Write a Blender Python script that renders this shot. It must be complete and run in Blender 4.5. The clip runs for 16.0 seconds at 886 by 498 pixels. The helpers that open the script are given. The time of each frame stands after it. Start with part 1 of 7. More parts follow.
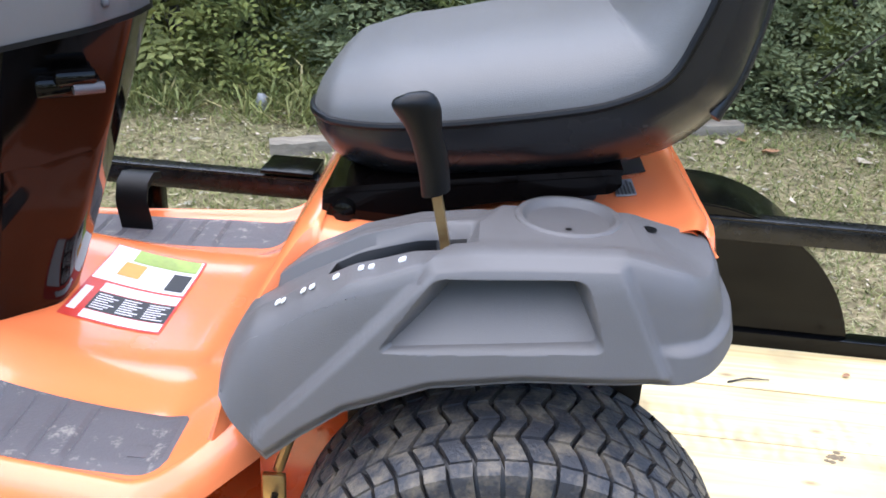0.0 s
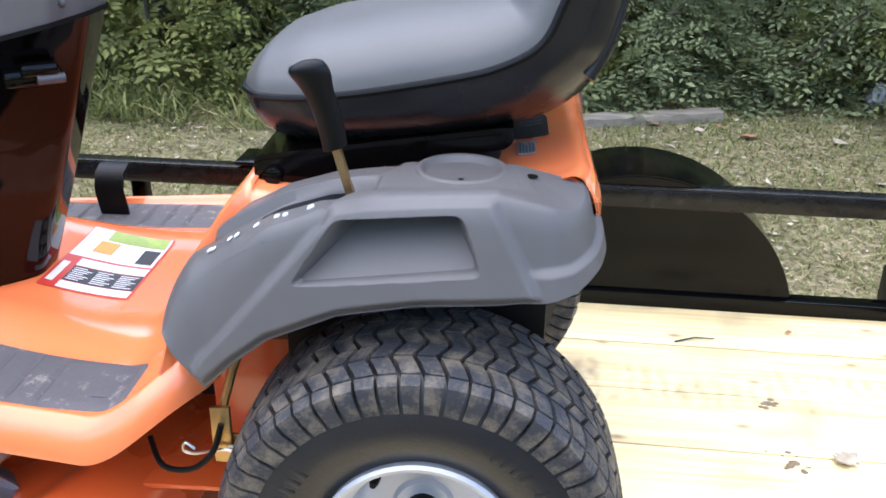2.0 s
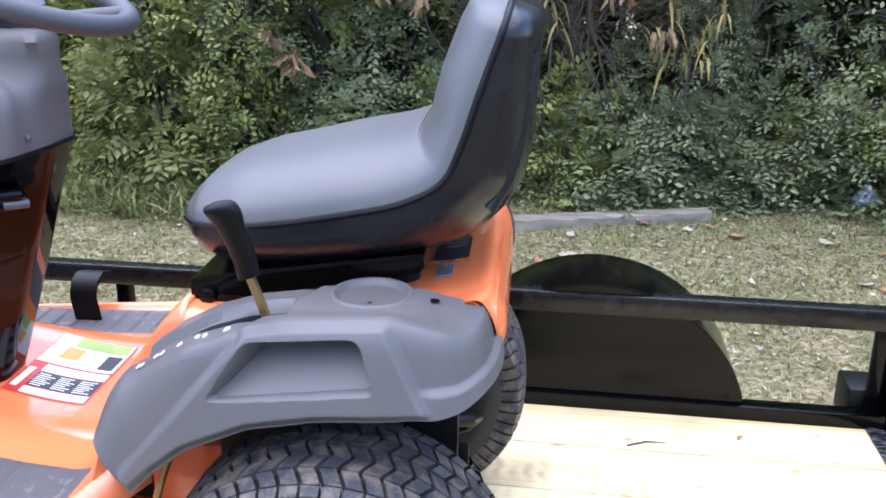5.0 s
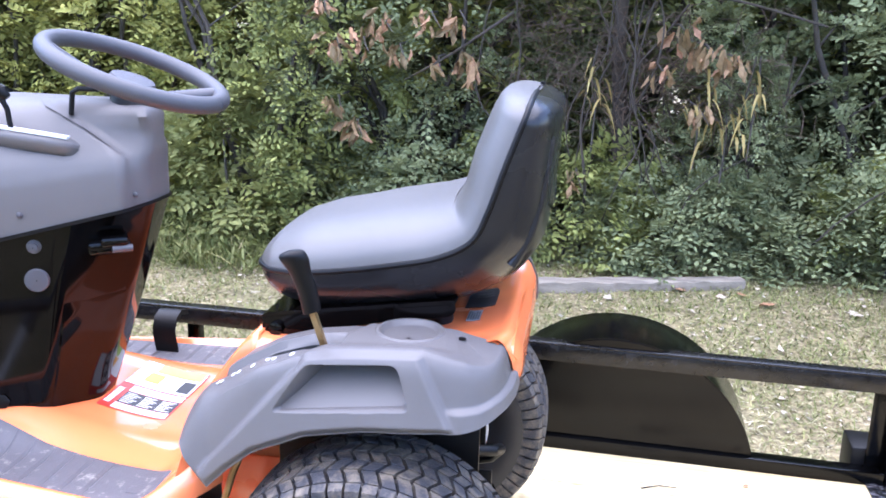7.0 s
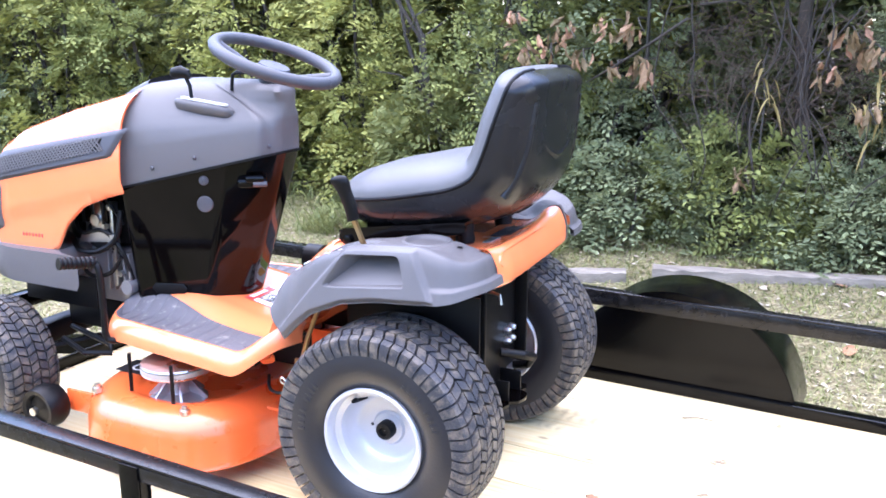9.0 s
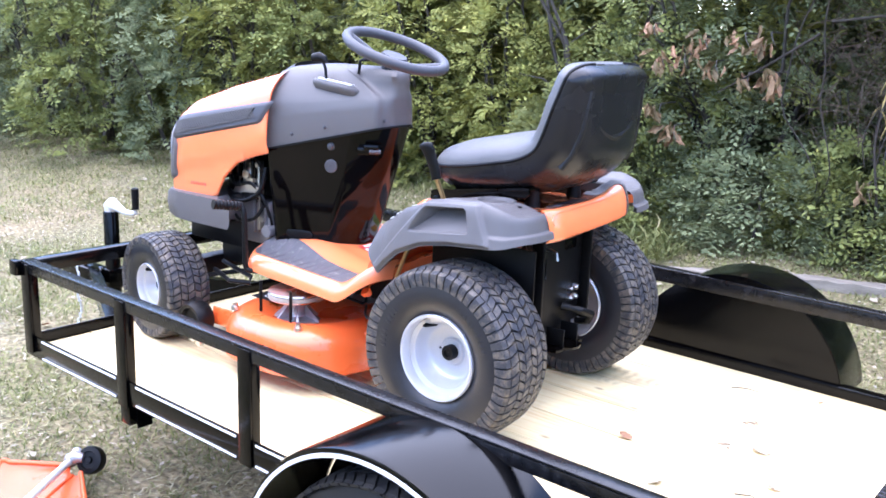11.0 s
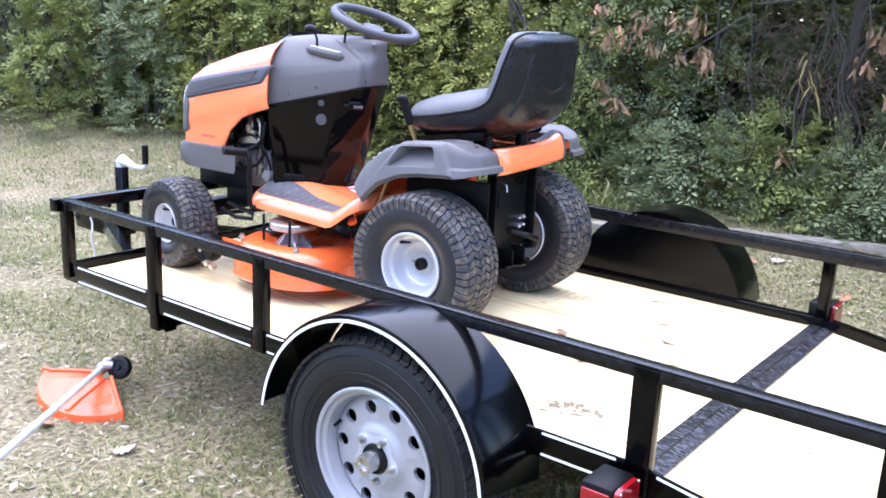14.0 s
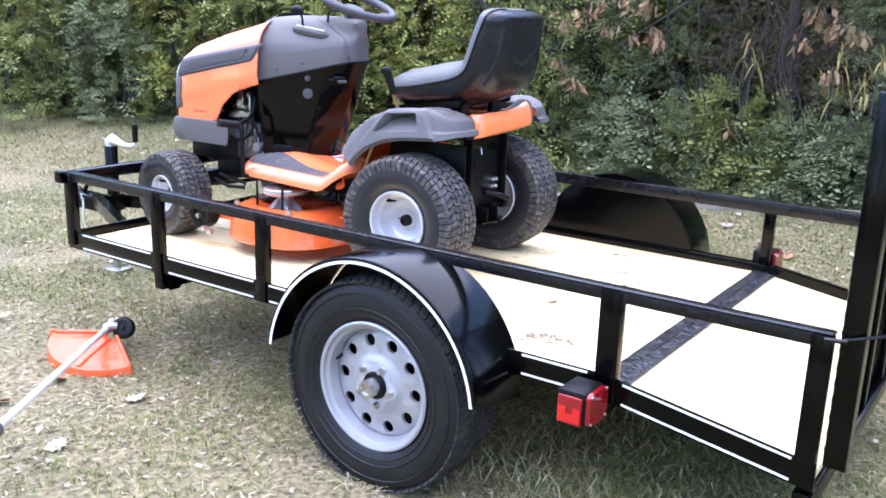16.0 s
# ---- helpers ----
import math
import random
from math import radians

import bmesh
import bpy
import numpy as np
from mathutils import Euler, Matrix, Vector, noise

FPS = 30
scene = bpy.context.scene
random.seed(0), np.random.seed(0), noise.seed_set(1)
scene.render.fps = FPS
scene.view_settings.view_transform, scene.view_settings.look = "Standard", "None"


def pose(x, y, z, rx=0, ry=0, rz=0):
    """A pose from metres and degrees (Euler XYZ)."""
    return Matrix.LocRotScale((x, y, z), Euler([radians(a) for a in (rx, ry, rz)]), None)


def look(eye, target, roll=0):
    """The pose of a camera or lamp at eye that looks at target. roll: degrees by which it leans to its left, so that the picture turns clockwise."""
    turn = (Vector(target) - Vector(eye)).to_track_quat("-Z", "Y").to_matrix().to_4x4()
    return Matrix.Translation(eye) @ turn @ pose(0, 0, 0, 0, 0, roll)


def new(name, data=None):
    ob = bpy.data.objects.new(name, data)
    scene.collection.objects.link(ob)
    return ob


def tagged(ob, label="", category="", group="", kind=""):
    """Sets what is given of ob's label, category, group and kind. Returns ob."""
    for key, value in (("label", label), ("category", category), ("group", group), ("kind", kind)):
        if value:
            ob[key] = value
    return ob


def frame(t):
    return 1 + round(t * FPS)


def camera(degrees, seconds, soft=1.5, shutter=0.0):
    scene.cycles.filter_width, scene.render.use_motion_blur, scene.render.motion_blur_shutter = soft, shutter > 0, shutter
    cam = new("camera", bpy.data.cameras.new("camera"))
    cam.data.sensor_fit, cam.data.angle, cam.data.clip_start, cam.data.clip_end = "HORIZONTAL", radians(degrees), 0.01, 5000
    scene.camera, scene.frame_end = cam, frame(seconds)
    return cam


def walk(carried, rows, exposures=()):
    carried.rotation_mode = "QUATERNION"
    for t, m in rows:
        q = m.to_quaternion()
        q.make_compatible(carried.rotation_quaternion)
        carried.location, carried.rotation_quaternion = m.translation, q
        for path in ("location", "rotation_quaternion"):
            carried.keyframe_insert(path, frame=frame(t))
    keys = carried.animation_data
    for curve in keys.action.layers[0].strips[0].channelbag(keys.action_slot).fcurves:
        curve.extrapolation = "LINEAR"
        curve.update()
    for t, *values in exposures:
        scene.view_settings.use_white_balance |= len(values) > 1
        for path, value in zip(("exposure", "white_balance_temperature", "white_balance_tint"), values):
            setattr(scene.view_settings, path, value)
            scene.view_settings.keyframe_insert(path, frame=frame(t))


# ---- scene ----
cam = camera(51.7, 16.0, soft=1.7)
PATH = [
    (0, (-0.019, -0.297, 1.007), (-0.182, 1.518, 0.183), 3.4),
    (0.5, (-0.072, -0.28, 1.004), (-0.171, 1.532, 0.164), 4.0),
    (1, (-0.069, -0.3, 1.007), (-0.127, 1.52, 0.18), 3.9),
    (1.5, (0.003, -0.36, 1.007), (-0.12, 1.461, 0.189), 2.1),
    (2, (0.127, -0.439, 1.005), (-0.08, 1.379, 0.198), 0.7),
    (2.5, (0.2, -0.518, 0.99), (-0.123, 1.277, 0.169), 1.2),
    (3, (0.225, -0.535, 0.995), (-0.119, 1.225, 0.11), 0.4),
    (3.5, (0.224, -0.493, 0.992), (0.024, 1.294, 0.116), 0.1),
    (4, (0.193, -0.454, 1.016), (0.046, 1.378, 0.227), 0.0),
    (4.5, (0.246, -0.457, 1.053), (0.033, 1.407, 0.359), -0.4),
    (4.7, (0.284, -0.467, 1.067), (0.019, 1.4, 0.4), 0.1),
    (6.8, (0.283, -0.747, 1.152), (0.019, 1.168, 0.64), 2.1),
    (7, (0.355, -0.743, 1.146), (-0.034, 1.153, 0.642), 1.6),
    (7.5, (0.653, -0.798, 1.139), (-0.111, 0.975, 0.618), 2.5),
    (8, (0.801, -0.882, 1.146), (-0.073, 0.847, 0.65), 0.7),
    (8.5, (0.898, -1.03, 1.128), (0.019, 0.7, 0.645), -0.0),
    (9, (1.008, -1.122, 1.124), (0.08, 0.583, 0.641), 0.3),
    (9.5, (1.206, -1.108, 1.092), (0.081, 0.482, 0.638), 2.3),
    (9.7, (1.285, -1.108, 1.076), (0.085, 0.43, 0.634), 2.1),
    (11.8, (1.591, -1.502, 1.108), (0.33, -0.033, 0.604), 2.3),
    (12, (1.655, -1.493, 1.096), (0.364, -0.056, 0.578), 2.3),
    (12.5, (1.778, -1.52, 1.079), (0.432, -0.129, 0.575), 2.8),
    (13, (1.838, -1.597, 1.085), (0.515, -0.166, 0.633), 2.7),
    (13.5, (1.841, -1.76, 1.06), (0.582, -0.272, 0.609), 2.1),
    (14, (1.872, -1.878, 1.066), (0.7, -0.334, 0.57), 2.6),
    (14.5, (1.981, -1.941, 1.054), (0.788, -0.415, 0.554), 2.5),
    (15, (2.084, -2.003, 1.037), (0.865, -0.524, 0.464), 2.7),
    (15.5, (2.087, -2.068, 1.033), (0.881, -0.566, 0.497), 2.6),
    (16, (2.015, -2.212, 1.014), (0.92, -0.618, 0.507), 2.0),
]
walk(cam, [(t, look(eye, target, roll)) for t, eye, target, roll in PATH],
     [(0.0, 2.2, 6420, 12), (1.5, 2.12, 6450, 12), (3.5, 1.92, 6350, 13), (4.6, 2.14, 6050, 17), (7.0, 2.84, 5990, 22), (9.5, 2.95, 5960, 23), (12.0, 2.64, 5930, 22), (16.0, 2.57, 5930, 22)])


# ---------- light ----------
world = bpy.data.worlds.new("sky")
scene.world = world
world.use_nodes = True
wn = world.node_tree
sky = wn.nodes.new("ShaderNodeTexSky")
sky.sky_type = "NISHITA"
sky.sun_disc = False
sky.sun_elevation = radians(80)
sky.sun_rotation = radians(255)
sky.air_density, sky.dust_density, sky.ozone_density = 1.0, 0.6, 1.2
wn.links.new(sky.outputs["Color"], wn.nodes["Background"].inputs["Color"])
wn.nodes["Background"].inputs["Strength"].default_value = 0.15

sun = new("sun", bpy.data.lights.new("sun", "SUN"))
sun.data.energy = 1.45
sun.data.angle = radians(110)
sun.data.color = (1.0, 0.955, 0.885)
sun.matrix_world = look((-1.0, 0.3, 7.0), (0, 0.6, 0))


# ---------- materials ----------
def mat(name, base, rough=0.5, metal=0.0, vary=0.12, scale=9.0, fine=120.0, bump=0.08, second=None, blotch=0.5,
        rough_vary=0.1, coat=0.0, stretch=(1, 1, 1), island=0.0, random_ob=0.0, spec=0.5, trans=0.0, fine_mix=0.5, soft=0.22):
    """Base colour with stains at one scale and grain at a finer one, and a fine relief."""
    m = bpy.data.materials.new(name)
    m.use_nodes = True
    nt = m.node_tree
    n, l = nt.nodes, nt.links
    b = n["Principled BSDF"]
    b.inputs["Metallic"].default_value = metal
    b.inputs["Specular IOR Level"].default_value = spec
    if coat:
        b.inputs["Coat Weight"].default_value = coat
        b.inputs["Coat Roughness"].default_value = 0.06
    tc = n.new("ShaderNodeTexCoord")
    mp = n.new("ShaderNodeMapping")
    mp.inputs["Scale"].default_value = stretch
    l.new(tc.outputs["Object"], mp.inputs["Vector"])
    big = n.new("ShaderNodeTexNoise")
    big.inputs["Scale"].default_value = scale
    big.inputs["Detail"].default_value = 5
    small = n.new("ShaderNodeTexNoise")
    small.inputs["Scale"].default_value = fine
    small.inputs["Detail"].default_value = 3
    l.new(mp.outputs["Vector"], big.inputs["Vector"])
    l.new(mp.outputs["Vector"], small.inputs["Vector"])
    sec = second or tuple(c * (1 - vary * 2) for c in base)
    ramp = n.new("ShaderNodeValToRGB")
    ramp.color_ramp.elements[0].position = max(0.0, blotch - soft)
    ramp.color_ramp.elements[1].position = min(1.0, blotch + soft)
    ramp.color_ramp.elements[0].color = (*sec, 1)
    ramp.color_ramp.elements[1].color = (*base, 1)
    mixf = n.new("ShaderNodeMix")
    mixf.data_type = "FLOAT"
    mixf.inputs[0].default_value = fine_mix * 0.5
    l.new(big.outputs["Fac"], mixf.inputs[2])
    l.new(small.outputs["Fac"], mixf.inputs[3])
    l.new(mixf.outputs[0], ramp.inputs["Fac"])
    col = ramp.outputs["Color"]
    if island or random_ob:
        if island:
            g = n.new("ShaderNodeNewGeometry")
            src = g.outputs["Random Per Island"]
            amt = island
        else:
            g = n.new("ShaderNodeObjectInfo")
            src = g.outputs["Random"]
            amt = random_ob
        mr = n.new("ShaderNodeMapRange")
        mr.inputs["To Min"].default_value = 1 - amt
        mr.inputs["To Max"].default_value = 1 + amt
        l.new(src, mr.inputs["Value"])
        hs = n.new("ShaderNodeHueSaturation")
        l.new(mr.outputs["Result"], hs.inputs["Value"])
        l.new(col, hs.inputs["Color"])
        mh = n.new("ShaderNodeMapRange")
        mh.inputs["To Min"].default_value = 0.5 + amt * 0.05
        mh.inputs["To Max"].default_value = 0.5 - amt * 0.05
        l.new(src, mh.inputs["Value"])
        l.new(mh.outputs["Result"], hs.inputs["Hue"])
        col = hs.outputs["Color"]
    l.new(col, b.inputs["Base Color"])
    rr = n.new("ShaderNodeMapRange")
    rr.inputs["To Min"].default_value = max(0.02, rough - rough_vary)
    rr.inputs["To Max"].default_value = min(1.0, rough + rough_vary)
    l.new(big.outputs["Fac"], rr.inputs["Value"])
    l.new(rr.outputs["Result"], b.inputs["Roughness"])
    if bump:
        bp = n.new("ShaderNodeBump")
        bp.inputs["Strength"].default_value = bump
        bp.inputs["Distance"].default_value = 0.004
        l.new(small.outputs["Fac"], bp.inputs["Height"])
        l.new(bp.outputs["Normal"], b.inputs["Normal"])
    if trans:
        b.inputs["Transmission Weight"].default_value = trans
    return m


ORANGE = mat("orange_paint", (0.90, 0.225, 0.078), 0.25, vary=0.04, coat=0.8, bump=0.01, fine=300, rough_vary=0.06)
DECK_ORANGE = mat("orange_deck_paint", (0.80, 0.135, 0.030), 0.28, vary=0.06, coat=0.5, bump=0.015, fine=300, rough_vary=0.06)
GREY = mat("grey_plastic", (0.102, 0.095, 0.093), 0.45, vary=0.05, bump=0.14, fine=900, rough_vary=0.06, spec=0.42)
GREY_DARK = mat("dark_grey_plastic", (0.055, 0.055, 0.062), 0.5, vary=0.06, bump=0.1, fine=700)
VINYL = mat("grey_vinyl", (0.092, 0.089, 0.087), 0.43, vary=0.05, bump=0.18, fine=700, rough_vary=0.06)
SHELL = mat("black_vinyl", (0.012, 0.012, 0.0135), 0.26, vary=0.1, bump=0.05, fine=600, spec=0.33)
BLACK_GLOSS = mat("black_gloss_plastic", (0.002, 0.0015, 0.0015), 0.07, vary=0.1, bump=0.0, rough_vary=0.03, spec=0.20)
BLACK = mat("black_plastic", (0.004, 0.004, 0.0045), 0.42, vary=0.1, bump=0.06, fine=400, spec=0.2)
RUBBER = mat("tyre_rubber", (0.012, 0.0128, 0.016), 0.36, second=(0.020, 0.020, 0.022), blotch=0.42, bump=0.12, fine=220, rough_vary=0.10, spec=0.46)
TREAD = mat("tyre_tread", (0.034, 0.035, 0.040), 0.50, second=(0.155, 0.128, 0.095), blotch=0.44, soft=0.11, scale=40, bump=0.5, fine=240, rough_vary=0.1, spec=0.32)
ROAD_RUBBER = mat("road_tyre_rubber", (0.0075, 0.0080, 0.0098), 0.40, second=(0.016, 0.016, 0.017), blotch=0.40, bump=0.12, fine=240, rough_vary=0.12, spec=0.34)
ROAD_TREAD = mat("road_tread", (0.013, 0.013, 0.014), 0.7, second=(0.060, 0.054, 0.046), blotch=0.42, scale=24, bump=0.3, fine=260, spec=0.3)
RIM = mat("silver_rim_paint", (0.50, 0.51, 0.54), 0.34, metal=0.3, vary=0.06, bump=0.03, fine=300)
RIM_GREY = mat("grey_rim_paint", (0.42, 0.42, 0.44), 0.38, metal=0.45, vary=0.06, bump=0.03, fine=300)
CHALK = mat("galvanised", (0.78, 0.79, 0.80), 0.4, metal=0.3, vary=0.08, bump=0.05)
STEEL = mat("zinc_steel", (0.62, 0.61, 0.58), 0.30, metal=1.0, vary=0.1, bump=0.05)
ALU = mat("cast_aluminium", (0.40, 0.39, 0.40), 0.42, metal=0.75, vary=0.12, bump=0.25, fine=180)
BRASS = mat("yellow_zinc", (0.55, 0.42, 0.20), 0.34, metal=0.9, vary=0.2, scale=30, second=(0.42, 0.24, 0.10))
TRAILER = mat("black_trailer_paint", (0.0010, 0.0010, 0.0012), 0.15, vary=0.2, scale=60, spec=0.19, bump=0.05, fine=110, rough_vary=0.03)
TRAILER_GLOSS = mat("glossy_black_paint", (0.0010, 0.0010, 0.0012), 0.15, vary=0.2, scale=30, spec=0.26, bump=0.06, fine=9, rough_vary=0.02)
TRAILER_WORN = mat("worn_black_paint", (0.002, 0.002, 0.0025), 0.26, second=(0.022, 0.022, 0.024), spec=0.36, blotch=0.33, scale=40, bump=0.10, fine=200, rough_vary=0.06)
PLATE = mat("scuffed_black_plate", (0.003, 0.003, 0.0035), 0.22, second=(0.10, 0.10, 0.11), blotch=0.44, soft=0.12, stretch=(0.5, 1.6, 1), scale=85, bump=0.12, fine=170, rough_vary=0.08, spec=0.4)
WHITE = mat("white_paint", (0.82, 0.82, 0.80), 0.45, vary=0.03, bump=0.0)
RED = mat("red_lens", (0.26, 0.005, 0.008), 0.12, vary=0.2, scale=30, coat=0.4, bump=0.08)
RED_BRIGHT = mat("red_reflector", (0.62, 0.020, 0.016), 0.2, vary=0.1, bump=0.1, fine=500)
PAPER = mat("label_white", (0.80, 0.80, 0.80), 0.4, vary=0.03, bump=0.0)
INK = mat("label_black", (0.02, 0.02, 0.022), 0.4, vary=0.05, bump=0.0)
LABEL_RED = mat("label_red", (0.62, 0.05, 0.035), 0.4, vary=0.05, bump=0.0)
LABEL_GREEN = mat("label_green", (0.36, 0.50, 0.10), 0.4, vary=0.2, scale=40, bump=0.0)
LABEL_YELLOW = mat("label_amber", (0.78, 0.38, 0.08), 0.4, vary=0.1, bump=0.0)
BARK = mat("bark", (0.075, 0.065, 0.055), 0.9, vary=0.25, scale=14, bump=0.6, fine=70)
TIMBER_OLD = mat("weathered_timber", (0.30, 0.262, 0.205), 0.85, second=(0.10, 0.087, 0.072), stretch=(0.12, 1, 1), scale=26, fine=140, bump=0.5)
STONE = mat("pale_stone", (0.30, 0.31, 0.32), 0.85, vary=0.25, scale=30, bump=0.5)
BAG = mat("plastic_film", (0.50, 0.52, 0.55), 0.22, vary=0.15, scale=30, bump=0.2, trans=0.35)
DRY_LEAF = mat("dry_leaf", (0.36, 0.20, 0.10), 0.75, second=(0.20, 0.10, 0.05), scale=30, bump=0.2, island=0.45)
DEAD_LEAF = mat("dead_leaf", (0.31, 0.195, 0.095), 0.7, second=(0.15, 0.088, 0.042), scale=6, bump=0.2, random_ob=0.45)
BARK_DARK = mat("dark_bark", (0.060, 0.048, 0.038), 0.9, vary=0.25, scale=14, bump=0.5, fine=70)
DRY_TWIG = mat("dry_twig", (0.12, 0.085, 0.058), 0.9, vary=0.3, scale=14, bump=0.3, island=0.35)
LITTER = mat("leaf_litter", (0.44, 0.40, 0.31), 0.85, second=(0.24, 0.19, 0.125), scale=20, bump=0.1, island=0.5)
GUARD = mat("orange_guard_plastic", (0.86, 0.13, 0.035), 0.30, vary=0.08, bump=0.03)
PAD = mat("grey_rubber_mat", (0.088, 0.084, 0.090), 0.6, second=(0.240, 0.225, 0.200), blotch=0.375, soft=0.05, scale=48, bump=0.25, fine=260)


def leaf_mat(name, a, b, dry, tufts=5.0, leafwise=0.5):
    """A leaf's two greens and a share of yellowing ones, told apart leaf by leaf."""
    m = bpy.data.materials.new(name)
    m.use_nodes = True
    nt = m.node_tree
    n, l = nt.nodes, nt.links
    p = n["Principled BSDF"]
    g = n.new("ShaderNodeNewGeometry")
    r = n.new("ShaderNodeValToRGB")
    e = r.color_ramp.elements
    e[0].position, e[0].color = 0.12, (*a, 1)
    e[1].position, e[1].color = 0.86, (*b, 1)
    k = e.new(0.95)
    k.color = (*dry, 1)
    t = n.new("ShaderNodeTexNoise")
    t.inputs["Scale"].default_value = tufts
    t.inputs["Detail"].default_value = 2
    both = n.new("ShaderNodeMath")
    both.operation = "MULTIPLY_ADD"
    both.inputs[1].default_value = leafwise
    off = n.new("ShaderNodeMath")
    off.operation = "MULTIPLY_ADD"
    off.inputs[1].default_value, off.inputs[2].default_value = 1.7 * (1 - leafwise), -0.35 * (1 - leafwise)
    l.new(t.outputs["Fac"], off.inputs[0])
    l.new(g.outputs["Random Per Island"], both.inputs[0])
    l.new(off.outputs[0], both.inputs[2])
    l.new(both.outputs[0], r.inputs["Fac"])
    tc = n.new("ShaderNodeTexCoord")
    l.new(tc.outputs["Object"], t.inputs["Vector"])
    hs = n.new("ShaderNodeHueSaturation")
    mr = n.new("ShaderNodeMapRange")
    mr.inputs["To Min"].default_value, mr.inputs["To Max"].default_value = 0.60, 1.40
    l.new(t.outputs["Fac"], mr.inputs["Value"])
    l.new(mr.outputs["Result"], hs.inputs["Value"])
    l.new(r.outputs["Color"], hs.inputs["Color"])
    l.new(hs.outputs["Color"], p.inputs["Base Color"])
    p.inputs["Roughness"].default_value = 0.55
    p.inputs["Specular IOR Level"].default_value = 0.14
    tr = n.new("ShaderNodeBsdfTranslucent")
    l.new(hs.outputs["Color"], tr.inputs["Color"])
    mx = n.new("ShaderNodeMixShader")
    mx.inputs["Fac"].default_value = 0.22
    l.new(p.outputs["BSDF"], mx.inputs[1])
    l.new(tr.outputs["BSDF"], mx.inputs[2])
    l.new(mx.outputs["Shader"], n["Material Output"].inputs["Surface"])
    return m


LEAF_A = leaf_mat("leaf_green", (0.112, 0.134, 0.044), (0.290, 0.310, 0.096), (0.44, 0.39, 0.10))
LEAF_B = leaf_mat("leaf_bluish", (0.110, 0.136, 0.068), (0.265, 0.295, 0.150), (0.40, 0.40, 0.15))
LEAF_C = leaf_mat("leaf_yellowing", (0.160, 0.172, 0.050), (0.380, 0.385, 0.110), (0.48, 0.43, 0.09))
LEAF_E = leaf_mat("leaf_dark", (0.050, 0.064, 0.029), (0.175, 0.198, 0.085), (0.40, 0.36, 0.10))
LEAF_F = leaf_mat("leaf_cane", (0.24, 0.185, 0.065), (0.38, 0.30, 0.12), (0.45, 0.33, 0.17))
LEAF_D = leaf_mat("leaf_broad", (0.096, 0.110, 0.036), (0.230, 0.242, 0.085), (0.42, 0.38, 0.10))
GRASS = leaf_mat("grass_blade", (0.175, 0.170, 0.080), (0.44, 0.405, 0.235), (0.64, 0.57, 0.42), 3.2, 0.85)
GRASS_GREEN = leaf_mat("green_grass_blade", (0.105, 0.128, 0.042), (0.250, 0.262, 0.100), (0.44, 0.37, 0.19), 3.2, 0.85)


def ground_mat():
    m = bpy.data.materials.new("dry_lawn")
    m.use_nodes = True
    nt = m.node_tree
    n, l = nt.nodes, nt.links
    p = n["Principled BSDF"]
    p.inputs["Roughness"].default_value = 0.95
    tc = n.new("ShaderNodeTexCoord")
    a = n.new("ShaderNodeTexNoise")
    a.inputs["Scale"].default_value, a.inputs["Detail"].default_value = 0.9, 6
    b = n.new("ShaderNodeTexNoise")
    b.inputs["Scale"].default_value, b.inputs["Detail"].default_value = 42, 6
    c = n.new("ShaderNodeTexVoronoi")
    c.inputs["Scale"].default_value = 34
    for k in (a, b, c):
        l.new(tc.outputs["Object"], k.inputs["Vector"])
    r1 = n.new("ShaderNodeValToRGB")
    r1.color_ramp.elements[0].position, r1.color_ramp.elements[1].position = 0.36, 0.62
    r1.color_ramp.elements[0].color = (0.172, 0.158, 0.090, 1)
    r1.color_ramp.elements[1].color = (0.245, 0.206, 0.130, 1)
    l.new(a.outputs["Fac"], r1.inputs["Fac"])
    r2 = n.new("ShaderNodeValToRGB")
    r2.color_ramp.elements[0].position, r2.color_ramp.elements[1].position = 0.30, 0.72
    r2.color_ramp.elements[0].color = (0.30, 0.27, 0.22, 1)
    r2.color_ramp.elements[1].color = (1.55, 1.5, 1.35, 1)
    l.new(b.outputs["Fac"], r2.inputs["Fac"])
    mx = n.new("ShaderNodeMix")
    mx.data_type, mx.blend_type = "RGBA", "MULTIPLY"
    mx.inputs[0].default_value = 1.0
    l.new(r1.outputs["Color"], mx.inputs[6])
    l.new(r2.outputs["Color"], mx.inputs[7])
    l.new(mx.outputs[2], p.inputs["Base Color"])
    bp = n.new("ShaderNodeBump")
    bp.inputs["Strength"].default_value, bp.inputs["Distance"].default_value = 0.8, 0.02
    l.new(b.outputs["Fac"], bp.inputs["Height"])
    l.new(bp.outputs["Normal"], p.inputs["Normal"])
    return m


